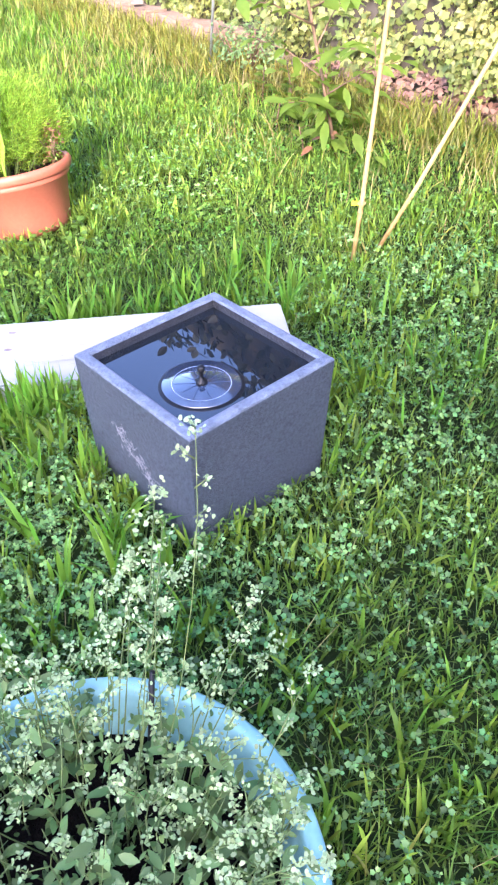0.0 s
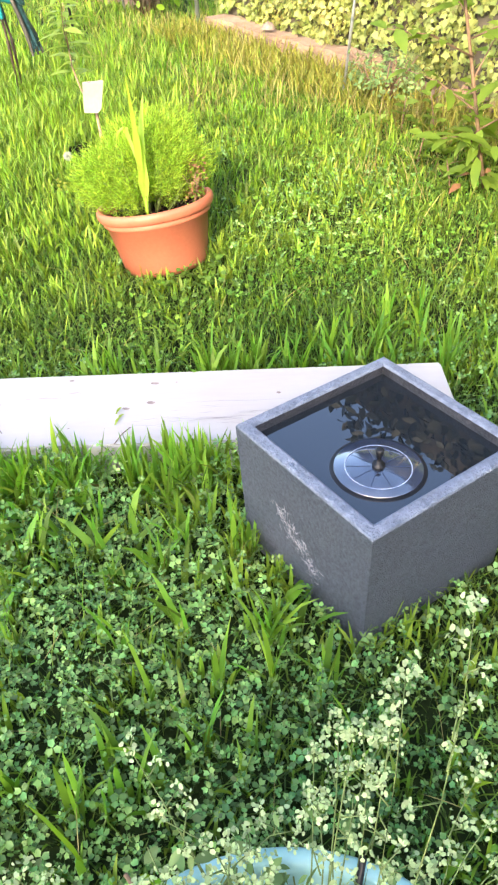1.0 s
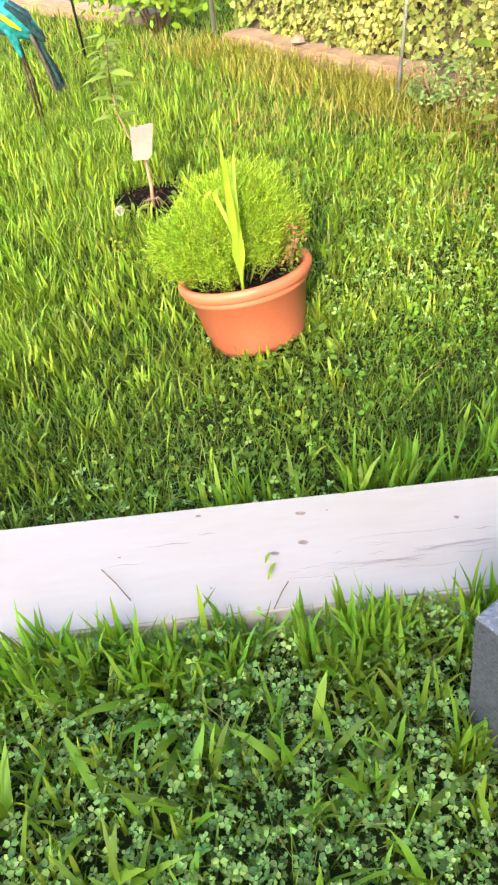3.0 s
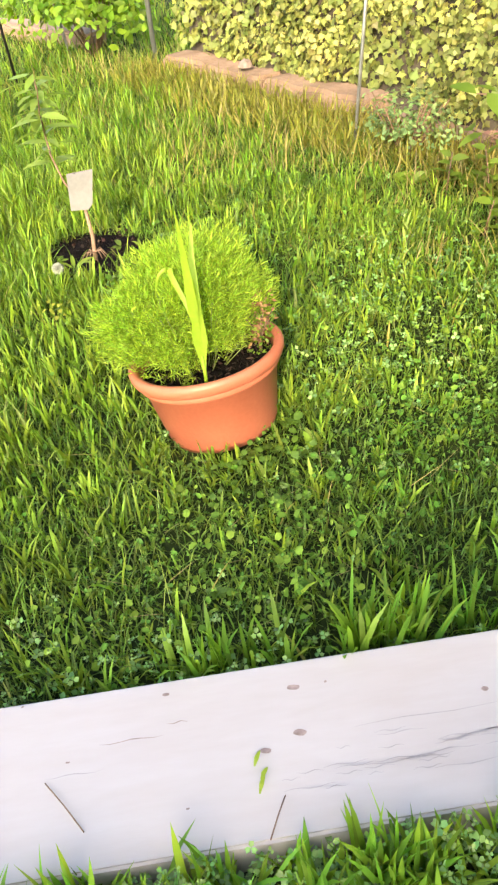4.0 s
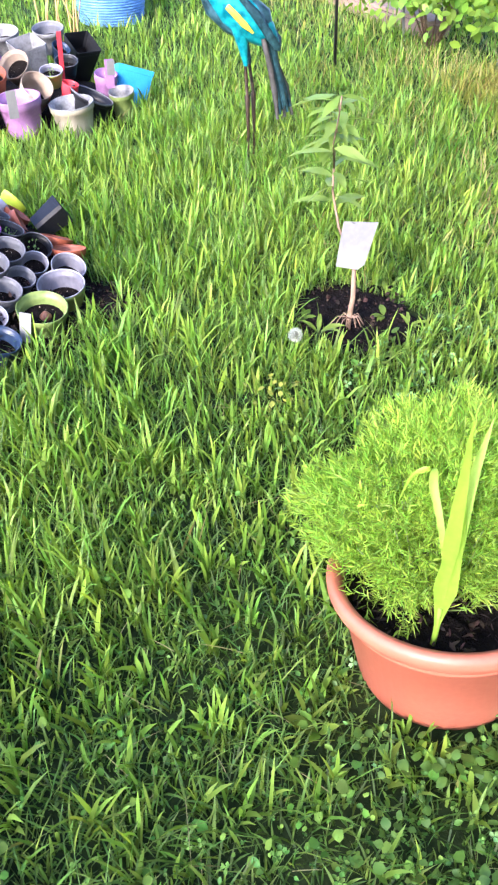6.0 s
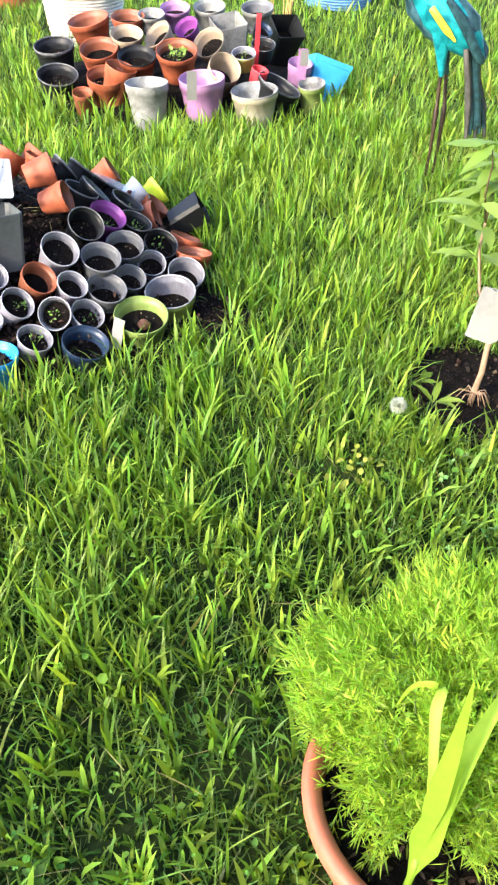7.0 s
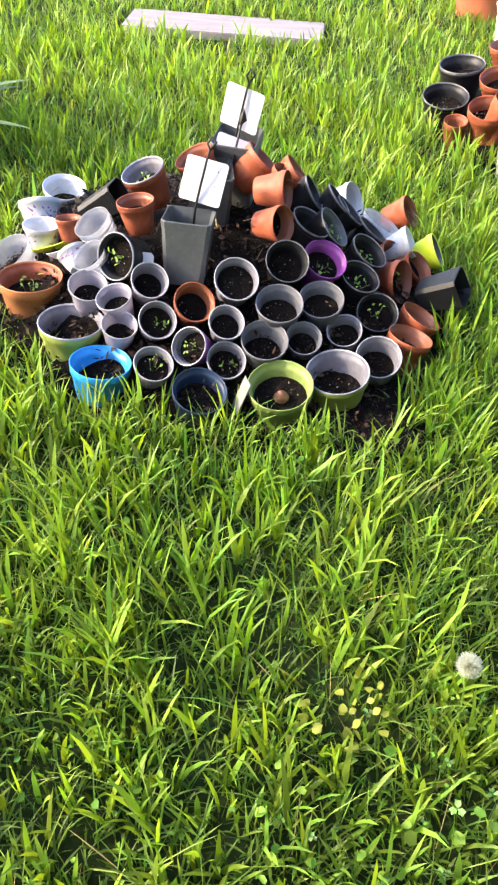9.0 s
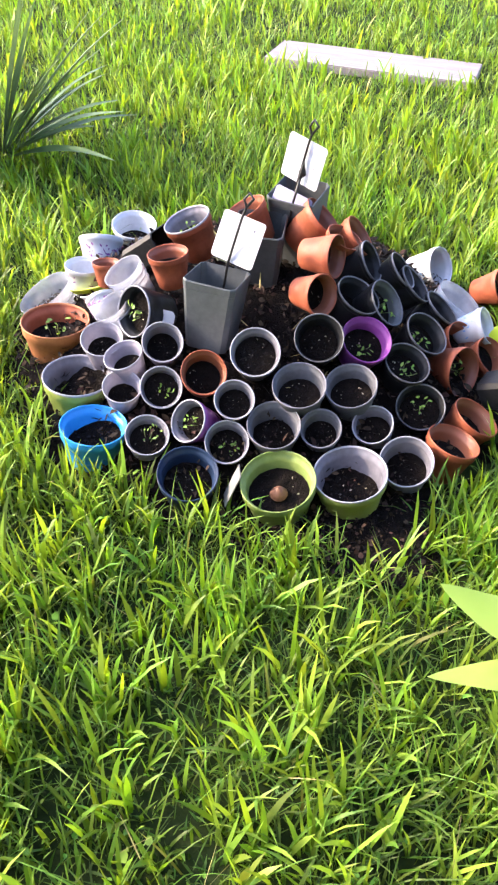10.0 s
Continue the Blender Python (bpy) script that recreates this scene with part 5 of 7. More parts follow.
_inv = lilac.matrix_world.inverted()
link_mesh("spade_tip", [_inv @ Vector(p) for p in ((0.201, 3.788, 0.312), (0.194, 3.793, 0.326), (0.203, 3.798, 0.348), (0.212, 3.797, 0.324), (0.205, 3.789, 0.328), (0.202, 3.799, 0.326))],
          [(0, 4, 1), (1, 4, 2), (2, 4, 3), (3, 4, 0), (0, 1, 5), (1, 2, 5), (2, 3, 5), (3, 0, 5)], M_IRON, lilac)

plant_pot("orange", 0.019, 3.342, 0.072, 0.066, 2, 71, "green", HEAP_A)
plant_pot("clear", -0.127, 3.385, 0.05, 0.063, 29, -118, "", HEAP_A)
plant_pot("white_print", -0.3, 3.707, 0.05, 0.055, 12, -20, "", HEAP_A)
plant_pot("terracotta_grey", 0.088, 3.608, 0.239, 0.047, 22, -118, "green", HEAP_A)
plant_pot("white_print", 0.050, 3.432, 0.105, 0.034, 58, 165, "", HEAP_A)
square_pot(0.036, 3.592, 0.172, 25, 55, 25, 0.066, 0.100, "black square nursery pot lying on the mound", M_BLACK)
plant_pot("white_print", -0.262, 3.596, 0.058, 0.052, 38, 143, "", HEAP_A)
plant_pot("white_print", -0.087, 3.467, 0.107, 0.042, 5, 100, "", HEAP_A)
plant_pot("terracotta", -0.004, 3.475, 0.147, 0.028, 10, 145, "", HEAP_A)
plant_pot("terracotta", 0.15, 3.525, 0.219, 0.038, 7, -141, "", HEAP_A)
plant_pot("clear", 0.085, 3.462, 0.173, 0.04, 31, -112, "", HEAP_A)
plant_pot("clear", 0.131, 3.408, 0.138, 0.038, 31, -111, "", HEAP_A)
plant_pot("black_white", 0.199, 3.417, 0.155, 0.046, 67, -86, "green", HEAP_A)
plant_pot("lavender", 0.179, 3.36, 0.109, 0.039, 20, -33, "", HEAP_A)
plant_pot("lavender", 0.244, 3.366, 0.108, 0.036, 18, -88, "", HEAP_A)
plant_pot("white_rim", 0.288, 3.423, 0.137, 0.037, 38, -28, "", HEAP_A)
plant_pot("olive", 0.191, 3.299, 0.061, 0.063, 2, 29, "", HEAP_A)
plant_pot("blue", 0.309, 3.265, 0.04, 0.057, 6, 59, "", HEAP_A)
plant_pot("lavender", 0.289, 3.336, 0.079, 0.035, 18, -26, "", HEAP_A)
plant_pot("white_rim", 0.348, 3.38, 0.094, 0.037, 42, -29, "green", HEAP_A)
plant_pot("brown", 0.384, 3.444, 0.12, 0.04, 38, -29, "", HEAP_A)
plant_pot("white_rim", 0.415, 3.529, 0.146, 0.044, 37, -40, "chips", HEAP_A)
plant_pot("white_rim", 0.39, 3.323, 0.045, 0.038, 24, -26, "green", HEAP_A)
plant_pot("magenta", 0.421, 3.384, 0.067, 0.037, 51, -86, "green", HEAP_A)
plant_pot("white_rim", 0.486, 3.419, 0.049, 0.038, 33, -37, "green", HEAP_A)
plant_pot("navy", 0.494, 3.335, 0.03, 0.051, 18, -32, "chips", HEAP_A)
plant_pot("white_rim", 0.45, 3.46, 0.097, 0.035, 34, -38, "", HEAP_A)
plant_pot("lime", 0.6, 3.437, 0.04, 0.062, 11, -72, "bulb", HEAP_A)
plant_pot("olive", 0.655, 3.543, 0.04, 0.061, 9, -89, "", HEAP_A)
plant_pot("grey", 0.518, 3.492, 0.073, 0.046, 20, -46, "", HEAP_A)
plant_pot("grey", 0.564, 3.556, 0.066, 0.036, 27, -51, "", HEAP_A)
plant_pot("white_rim", 0.601, 3.642, 0.058, 0.036, 29, -72, "", HEAP_A)
plant_pot("white_rim", 0.685, 3.643, 0.035, 0.046, 26, -61, "", HEAP_A)
plant_pot("grey", 0.497, 3.561, 0.113, 0.047, 19, -52, "", HEAP_A)
plant_pot("grey", 0.54, 3.641, 0.104, 0.046, 20, -64, "", HEAP_A)
plant_pot("black", 0.455, 3.637, 0.156, 0.044, 39, -44, "", HEAP_A)
plant_pot("magenta_in", 0.492, 3.718, 0.143, 0.046, 29, -23, "green", HEAP_A)
plant_pot("black", 0.427, 3.753, 0.189, 0.043, 29, 22, "", HEAP_A)
plant_pot("black_clear", 0.451, 3.807, 0.166, 0.045, 49, 25, "green", HEAP_A)
plant_pot("black", 0.52, 3.849, 0.122, 0.044, 33, 14, "green", HEAP_A)
plant_pot("black", 0.549, 3.771, 0.104, 0.043, 23, -6, "green", HEAP_A)
plant_pot("black", 0.613, 3.748, 0.056, 0.044, 30, -52, "green", HEAP_A)
plant_pot("terracotta", 0.407, 3.682, 0.201, 0.037, 71, 3, "", HEAP_A)
plant_pot("terracotta", 0.363, 3.751, 0.236, 0.039, 79, 23, "", HEAP_A)
plant_pot("black", 0.377, 3.83, 0.211, 0.039, 58, 34, "", HEAP_A)
plant_pot("terracotta", 0.586, 3.896, 0.052, 0.047, 71, 4, "green", HEAP_A)
plant_pot("terracotta", 0.533, 3.951, 0.07, 0.043, 44, 12, "", HEAP_A)
plant_pot("terracotta", 0.578, 3.987, 0.05, 0.039, 42, 10, "", HEAP_A)
plant_pot("terracotta", 0.696, 3.749, 0.035, 0.047, 15, 63, "", HEAP_A)
plant_pot("white_blue", 0.285, 4.165, 0.055, 0.046, 62, 12, "", HEAP_A)
plant_pot("clear", 0.437, 4.044, 0.09, 0.051, 29, 43, "", HEAP_A)
plant_pot("black", 0.423, 3.913, 0.159, 0.041, 44, 42, "", HEAP_A)
plant_pot("black", 0.464, 3.956, 0.111, 0.042, 38, 45, "", HEAP_A)
plant_pot("black", 0.403, 3.892, 0.185, 0.038, 49, 40, "", HEAP_A)
plant_pot("terracotta", 0.312, 3.861, 0.226, 0.043, 51, 41, "", HEAP_A)
plant_pot("terracotta", 0.244, 3.824, 0.247, 0.046, 43, 46, "", HEAP_A)
plant_pot("terracotta", 0.144, 3.704, 0.258, 0.043, 29, -128, "", HEAP_A)
plant_pot("terracotta", 0.672, 3.838, 0.03, 0.046, 27, 44, "", HEAP_A)
plant_pot("white_blue", 0.530, 4.020, 0.082, 0.037, 58, 30, "", HEAP_A)
plant_pot("lime_label", 0.575, 4.075, 0.055, 0.041, 58, 28, "", HEAP_A)
square_pot(0.705, 3.941, 0.068, 20, 60, 10, 0.072, 0.095, "black square nursery pot lying on its side", M_BLACK)
plant_pot("terracotta", 0.415, 4.230, 0.045, 0.041, 58, 15, "", HEAP_A)
plant_pot("terracotta", 0.323, 3.807, 0.243, 0.036, 24, 35, "", HEAP_A)
plant_pot("black", 0.04, 5.205, 0.130, 0.079, 10, -99, "chips", HEAP_B)
plant_pot("black", 0.087, 5.021, 0.076, 0.078, 14, -70, "chips", HEAP_B)
plant_pot("brown", 0.208, 4.866, 0.063, 0.038, 13, -77, "", HEAP_B)
plant_pot("terracotta", 0.159, 5.327, 0.197, 0.083, 12, -141, "", HEAP_B)
plant_pot("terracotta", 0.32, 5.318, 0.214, 0.067, 8, -91, "", HEAP_B)
plant_pot("beige", 0.337, 5.156, 0.191, 0.063, 16, -84, "", HEAP_B)
plant_pot("terracotta", 0.236, 5.094, 0.153, 0.074, 17, -96, "", HEAP_B)
plant_pot("black_terracotta", 0.39, 5.018, 0.152, 0.072, 15, -85, "", HEAP_B)
plant_pot("beige", 0.447, 5.178, 0.188, 0.058, 42, -141, "", HEAP_B)
plant_pot("terracotta", 0.538, 5.024, 0.175, 0.078, 16, -90, "yellow", HEAP_B)
plant_pot("terracotta", 0.286, 4.928, 0.106, 0.07, 14, -74, "dry", HEAP_B)
plant_pot("terracotta", 0.344, 4.94, 0.134, 0.056, 18, -6, "", HEAP_B)
plant_pot("white", 0.448, 4.821, 0.119, 0.077, 3, 140, "", HEAP_B)
plant_pot("pink", 0.64, 4.868, 0.128, 0.083, 4, -135, "", HEAP_B)
plant_pot("magenta_in", 0.553, 5.26, 0.197, 0.049, 38, -128, "", HEAP_B)
plant_pot("beige", 0.648, 5.13, 0.178, 0.063, 42, -122, "", HEAP_B)
square_pot(0.715, 5.345, 0.205, 24, 14, -100, 0.125, 0.200, "pale grey square plastic pot in the heap", M_WHITE, HEAP_B)
plant_pot("beige", 0.721, 4.96, 0.138, 0.061, 42, -64, "", HEAP_B)
plant_pot("olive", 0.785, 5.058, 0.164, 0.046, 15, -93, "green", HEAP_B)
plant_pot("cream", 0.83, 4.858, 0.096, 0.085, 5, -143, "", HEAP_B)
plant_pot("black", 0.857, 5.19, 0.163, 0.048, 16, -86, "", HEAP_B)
plant_pot("navy", 0.856, 5.358, 0.176, 0.039, 33, -49, "", HEAP_B)
plant_pot("red", 0.849, 5.003, 0.125, 0.032, 17, -28, "", HEAP_B)
plant_pot("pink", 1.001, 5.105, 0.125, 0.047, 12, -70, "", HEAP_B)
plant_pot("black", 0.924, 4.968, 0.086, 0.085, 24, -5, "", HEAP_B)
plant_pot("lime_white", 1.043, 5.011, 0.08, 0.052, 10, -123, "", HEAP_B)
plant_pot("whitegrey", 0.826, 5.645, 0.194, 0.071, 12, -105, "", HEAP_B)
plant_pot("white", 0.63, 5.506, 0.221, 0.067, 12, -98, "", HEAP_B)
plant_pot("white", 0.41, 5.337, 0.221, 0.054, 11, -91, "", HEAP_B)
plant_pot("pink", 0.495, 5.438, 0.225, 0.062, 12, -94, "", HEAP_B)
square_pot(0.958, 5.470, 0.165, 24, 30, -60, 0.125, 0.170, "black square nursery pot leaning in the heap", M_BLACK, HEAP_B)


def loose_label(mid, along, across, w, h, material, label, bent=0.004):
    """A thin plastic label, slightly bent along its length."""
    x = Vector(along).normalized()
    y = (Vector(across) - x * Vector(across).dot(x)).normalized()
    m = Matrix((x, y, x.cross(y))).transposed().to_4x4()
    m.translation = mid
    top, n = [], 6
    for i in range(n + 1):
        u = i / n - 0.5
        z = bent * (1 - 4 * u * u)
        top += [(u * w, -h / 2 * (0.55 if i == n else 1), z), (u * w, h / 2 * (0.55 if i == n else 1), z)]
    verts = top + [(a, b, c - 0.0012) for a, b, c in top]
    k = len(top)
    faces = []
    for i in range(n):
        b = 2 * i
        faces += [(b, b + 2, b + 3, b + 1), (k + b, k + b + 1, k + b + 3, k + b + 2), (b, k + b, k + b + 2, b + 2), (b + 1, b + 3, k + b + 3, k + b + 1)]
    faces += [(0, 1, k + 1, k), (2 * n, k + 2 * n, k + 2 * n + 1, 2 * n + 1)]
    ob = link_mesh("plant_label", verts, faces, material)
    ob.matrix_world = m
    tagged(ob, label, "plant label")


loose_label((-0.045, 3.455, 0.072), (0.066, 0.054, 0.03), (0.3, -0.4, 0.6), 0.090, 0.022, M_YELLOW, "yellow-green plastic label lying between the pots")
loose_label((0.012, 3.436, 0.085), (0.070, 0.020, 0.04), (0.1, -0.45, 0.6), 0.070, 0.030, M_CARDW, "white plastic label lying between the pots")
loose_label((0.236, 3.462, 0.146), (0.6, 0.5, -0.1), (-0.3, 0.2, 0.8), 0.034, 0.026, M_CARDW, "small white label beside a black pot", 0.001)


# ---------------------------------------------------------------- the far heap's odd pieces
def heap_soil():
    verts, faces, seg = [], [], 40
    for i in range(13):
        for k in range(seg):
            t, q = 2 * math.pi * k / seg, i / 12
            x, y = 0.53 + 0.60 * q * math.cos(t), 5.26 + 0.50 * q * math.sin(t)
            verts.append((x, y, G - 0.01 if i == 12 else G + 0.006 + 0.09 * (1 - q * q) + 0.012 * noise.noise((x * 18, y * 18, 7))))
    for i in range(12):
        for k in range(seg):
            faces.append((i * seg + k, i * seg + (k + 1) % seg, (i + 1) * seg + (k + 1) % seg, (i + 1) * seg + k))
    tagged(link_mesh("soil_bed", verts, faces, M_SOIL, None, True), "dark soil under the far heap of pots", "soil", kind="structure")


heap_soil()


def blue_tray():
    root = thing("square_bucket", pose(1.075, 5.16, G + 0.005, -20, 20, 14) @ Matrix.Scale(0.92, 4), "sky blue square plastic container lying tilted", "container", HEAP_B)
    a, b, h, w = 0.085, 0.065, 0.16, 0.003
    def ring(s, z):
        return [(-s, -s, z), (s, -s, z), (s, s, z), (-s, s, z)]
    rows = [ring(b, 0), ring(a * 0.97, h * 0.86), ring(a, h * 0.87), ring(a + 0.003, h), ring(a - w, h), ring(b - w, 0.004)]
    verts = [v for r in rows for v in r]
    faces = [(3, 2, 1, 0)] + [(i * 4 + k, i * 4 + (k + 1) % 4, i * 4 + 4 + (k + 1) % 4, i * 4 + 4 + k) for i in range(5) for k in range(4)] + [(20, 21, 22, 23)]
    link_mesh("body", verts, faces, M_SKYBLUE, root)


blue_tray()


def basket(x, y, r, h, material, label, segs=40):
    root = thing("wicker_basket", pose(x, y, G), label, "basket")
    lathe("inner_wall", [(r * 0.80, 0.01), (r * 0.96, h), (r * 0.93, h), (r * 0.77, 0.02), (0.0, 0.02)], material, root, segs)
    rows = int(h / 0.014)
    vs, fs = [], []
    for i in range(rows):
        z = 0.008 + i * 0.014
        rr = r * (0.80 + 0.16 * z / h) + 0.004
        pts = [((rr + 0.003 * (1 if (k + i) % 2 else -1)) * math.cos(2 * math.pi * k / segs), (rr + 0.003 * (1 if (k + i) % 2 else -1)) * math.sin(2 * math.pi * k / segs), z) for k in range(segs + 1)]
        v, f = tube(pts, 0.0062, 5)
        fs += [tuple(q + len(vs) for q in face) for face in f]
        vs += v
    link_mesh("weave", vs, fs, material, root, True)
    rim = [(r * 1.0 * math.cos(2 * math.pi * k / segs), r * 1.0 * math.sin(2 * math.pi * k / segs), h) for k in range(segs + 1)]
    bar("rim", rim, 0.010, material, root, 6)


def reed_stalks():
    rng = np.random.RandomState(29)
    root = thing("dry_reeds", pose(0.90, 5.88, G), "pale dry reed stalks standing behind the pots", "dry plant")
    for k in range(11):
        x, y = rng.uniform(-0.10, 0.11), rng.uniform(-0.04, 0.05)
        top = rng.uniform(0.35, 0.55)
        bar("stalk", [(x, y, 0), (x + rng.normal(0, 0.012), y, top * 0.5), (x + rng.normal(0, 0.03), y + rng.normal(0, 0.02), top)], 0.0045, M_CANE, root, 6, 0.003)


reed_stalks()
basket(1.27, 6.86, 0.22, 0.24, M_WICKERB, "round blue woven basket standing in the lawn")
basket(0.02, 5.95, 0.19, 0.22, M_WICKERW, "round whitish woven basket behind the pots")


def label_stick(x, y, z, turn, w, h, material, label, lean=8):
    root = thing("plant_label", pose(x, y, z, lean, 0, turn), label, "plant label")
    part("strip", box_bm(w, 0.0015, h, 0.0), material, root)
    return root


label_stick(0.615, 4.735, 0.09, 8, 0.034, 0.10, M_CARD, "white and pink plant label stuck in a pot")
label_stick(1.0, 4.98, 0.10, 5, 0.034, 0.11, M_PINK, "pink plant label stuck in a pot")
label_stick(1.007, 4.972, 0.15, 5, 0.030, 0.055, M_CARD, "white plant label stuck in a pot")
label_stick(0.83, 5.15, 0.09, 10, 0.018, 0.20, M_RED, "red plastic plant stake", 12)
label_stick(0.548, 3.37, -0.01, -32, 0.03, 0.07, M_CARD, "white plant label leaning between pots", -20)
label_stick(0.135, 3.425, 0.06, 30, 0.08, 0.025, M_YELLOW, "yellow-green printed label on the mound", -40)


def big_pot(x, y, r, h, label, lean=0.0, side=0.0, lift=0.0):
    root = thing("plant_pot", pose(x, y, G + lift) @ Matrix.Rotation(radians(lean), 4, Vector((-0.83, 0.56, 0))) @ Matrix.Rotation(radians(-side), 4, Vector((0.55, 0.83, 0))), label, "flower pot")
    lathe("body", [(0.0, -0.005), (r * 0.70, -0.005), (r * 0.74, 0.01), (r * 0.872, h * 0.735), (r * 0.905, h * 0.745), (r * 0.925, h * 0.77), (r * 0.925, h * 0.815), (r * 0.912, h * 0.835), (r * 0.975, h * 0.848), (r * 0.985, h * 0.87)], M_TERRABIG, root, 56)
    lathe("rim", [(r * 0.985, h * 0.87), (r * 1.0, h * 0.90), (r * 1.005, h * 0.95), (r * 0.985, h * 0.99), (r * 0.95, h), (r * 0.90, h * 0.985), (r * 0.875, h * 0.95)], M_TERRABIG, root, 56)
    lathe("inner_wall", [(r * 0.875, h * 0.95), (r * 0.86, h * 0.80), (r * 0.80, h * 0.5), (0.0, h * 0.5)], M_TERRABIG, root, 56)
    lumpy_disc("soil", r * 0.855, M_SOIL, root, h * 0.82, 0.014, 8, 36, 5)
    rng = np.random.RandomState(55)
    n = 420
    a, q = rng.uniform(0, 6.28, n), r * 0.83 * np.sqrt(rng.uniform(0, 1, n))
    size = rng.uniform(0.004, 0.013, n)
    mulch = many("bark_mulch", OVAL, OVAL_T, np.stack([q * np.cos(a), q * np.sin(a), h * 0.82 + rng.uniform(0.004, 0.016, n)], 1),
                 frames(rng.normal(0, 0.7, (n, 3)) + np.array([0, 0, 1.0]), rng.uniform(0, 6.28, n)), np.stack([size * 0.9, size * 1.5, size], 1), M_BARK, root)
    tagged(mulch, kind="stuff")
    return root


big_pot(1.093, 2.312, 0.168, 0.182, "wide terracotta plastic tub with bushy plant", 8.0, 7.0, 0.004)
big_pot(-0.50, 6.58, 0.20, 0.24, "large terracotta tub far across the lawn")


def feather_bush():
    rng = np.random.RandomState(51)
    root = thing("feathery_bush", pose(1.085, 2.36, 0.10), "rounded feathery light green bush growing in the tub", "plant")
    n = 3000
    p, d = leaf_cloud(rng, n, (0.014, 0.046, 0.068), (0.186, 0.170, 0.184), 0.45)
    # bare stems and soil show on the side of the sword leaves
    near, side = -(0.4 * p[:, 0] + 0.92 * p[:, 1]), 0.88 * p[:, 0] - 0.47 * p[:, 1]
    bare = (near > 0.065) & (p[:, 2] < 0.09 + 0.4 * (near - 0.09)) & (side > -0.015 + 0.02 * np.sin(40 * p[:, 2]))
    p[:, 2] += 0.034 * np.clip((p[:, 0] + 0.08) / 0.24, 0, 1) * np.clip(p[:, 2] / 0.12, 0, 1)
    keep = (p[:, 2] > 0.015) & ~bare & ~((np.abs(side + 0.005) < 0.022) & (near > 0.10)) & ~((side > 0.115) & (p[:, 2] < 0.08))
    p, d = p[keep], d[keep]
    # each shoot carries a spiral of narrow leaves, closest at its tip
    n, per = len(p), 18
    axis = 0.85 * d + np.array([0, 0, 0.55]) + rng.normal(0, 0.28, (n, 3))
    axis /= np.linalg.norm(axis, axis=1, keepdims=True)
    rot = frames(axis, rng.uniform(0, 6.28, n))
    turn = 2.4 * np.arange(per)[None] + rng.normal(0, 0.25, (n, per))
    s = 1 - (1 - np.arange(per) / (per - 1)) ** 1.5
    radial = rot[:, None, :, 0] * np.cos(turn)[..., None] + rot[:, None, :, 1] * np.sin(turn)[..., None]
    at = p[:, None] + axis[:, None] * (0.052 * s - 0.042)[None, :, None]
    y = radial * (1.0 - 0.55 * s)[None, :, None] + axis[:, None] * (0.35 + 0.75 * s)[None, :, None] + rng.normal(0, 0.22, (n, per, 3))
    at, y = at.reshape(-1, 3), y.reshape(-1, 3)
    n = len(at)
    y /= np.linalg.norm(y, axis=1, keepdims=True)
    x = np.cross(y, rng.normal(0, 1, (n, 3)))
    x /= np.linalg.norm(x, axis=1, keepdims=True)
    rot = np.stack([x, y, np.cross(x, y)], 2)
    size = rng.uniform(0.011, 0.023, n)
    many("foliage", LANCE, LANCE_T, at, rot, np.stack([size * 0.62, size, size], 1), M_FEATHER, root)
    lines = []
    for _ in range(90):
        a, q = rng.uniform(0, 6.28), math.sqrt(rng.uniform(0, 1))
        e = (q * 0.17 * math.cos(a) + 0.01, q * 0.15 * math.sin(a) + 0.035, 0.06 + 0.15 * math.sqrt(max(0, 1 - q * q)))
        lines.append([(e[0] * 0.35, e[1] * 0.35, -0.01), (e[0] * 0.7, e[1] * 0.7, e[2] * 0.5), e])
    for line in lines:
        bar("stem", line, 0.0016, M_STEM, root, 4, 0.0007)


feather_bush()


def ribbon_leaf(root, points, width, name="leaf", material=None, fold=0.25, foot=0.22):
    """A long folded leaf along a line of points, widest a third of the way."""
    pts = [Vector(p) for p in points]
    fine = []
    for i in range(len(pts) - 1):
        p0, p1, p2, p3 = pts[max(i - 1, 0)], pts[i], pts[i + 1], pts[min(i + 2, len(pts) - 1)]
        for k in range(5):
            t = k / 5
            fine.append(0.5 * ((2 * p1) + (p2 - p0) * t + (2 * p0 - 5 * p1 + 4 * p2 - p3) * t * t + (3 * p1 - p0 - 3 * p2 + p3) * t ** 3))
    fine.append(pts[-1])
    verts, faces = [], []
    side = Vector((0.81, -0.58, 0.0))
    for i, p in enumerate(fine):
        s = i / (len(fine) - 1)
        w = width * (foot + (1 - foot) * min(1, s / 0.4) ** 1.3) * (1 - max(0, (s - 0.42) / 0.58) ** 1.4) / 2
        d = (fine[min(i + 1, len(fine) - 1)] - fine[max(i - 1, 0)]).normalized()
        a = (side - d * side.dot(d)).normalized()
        nn = a.cross(d)
        verts += [p - a * w + nn * w * fold, p, p + a * w + nn * w * fold]
    for i in range(len(fine) - 1):
        b = 3 * i
        faces += [(b, b + 1, b + 4, b + 3), (b + 1, b + 2, b + 5, b + 4)]
    return link_mesh(name, verts, faces, material or M_SWORD, root, True)


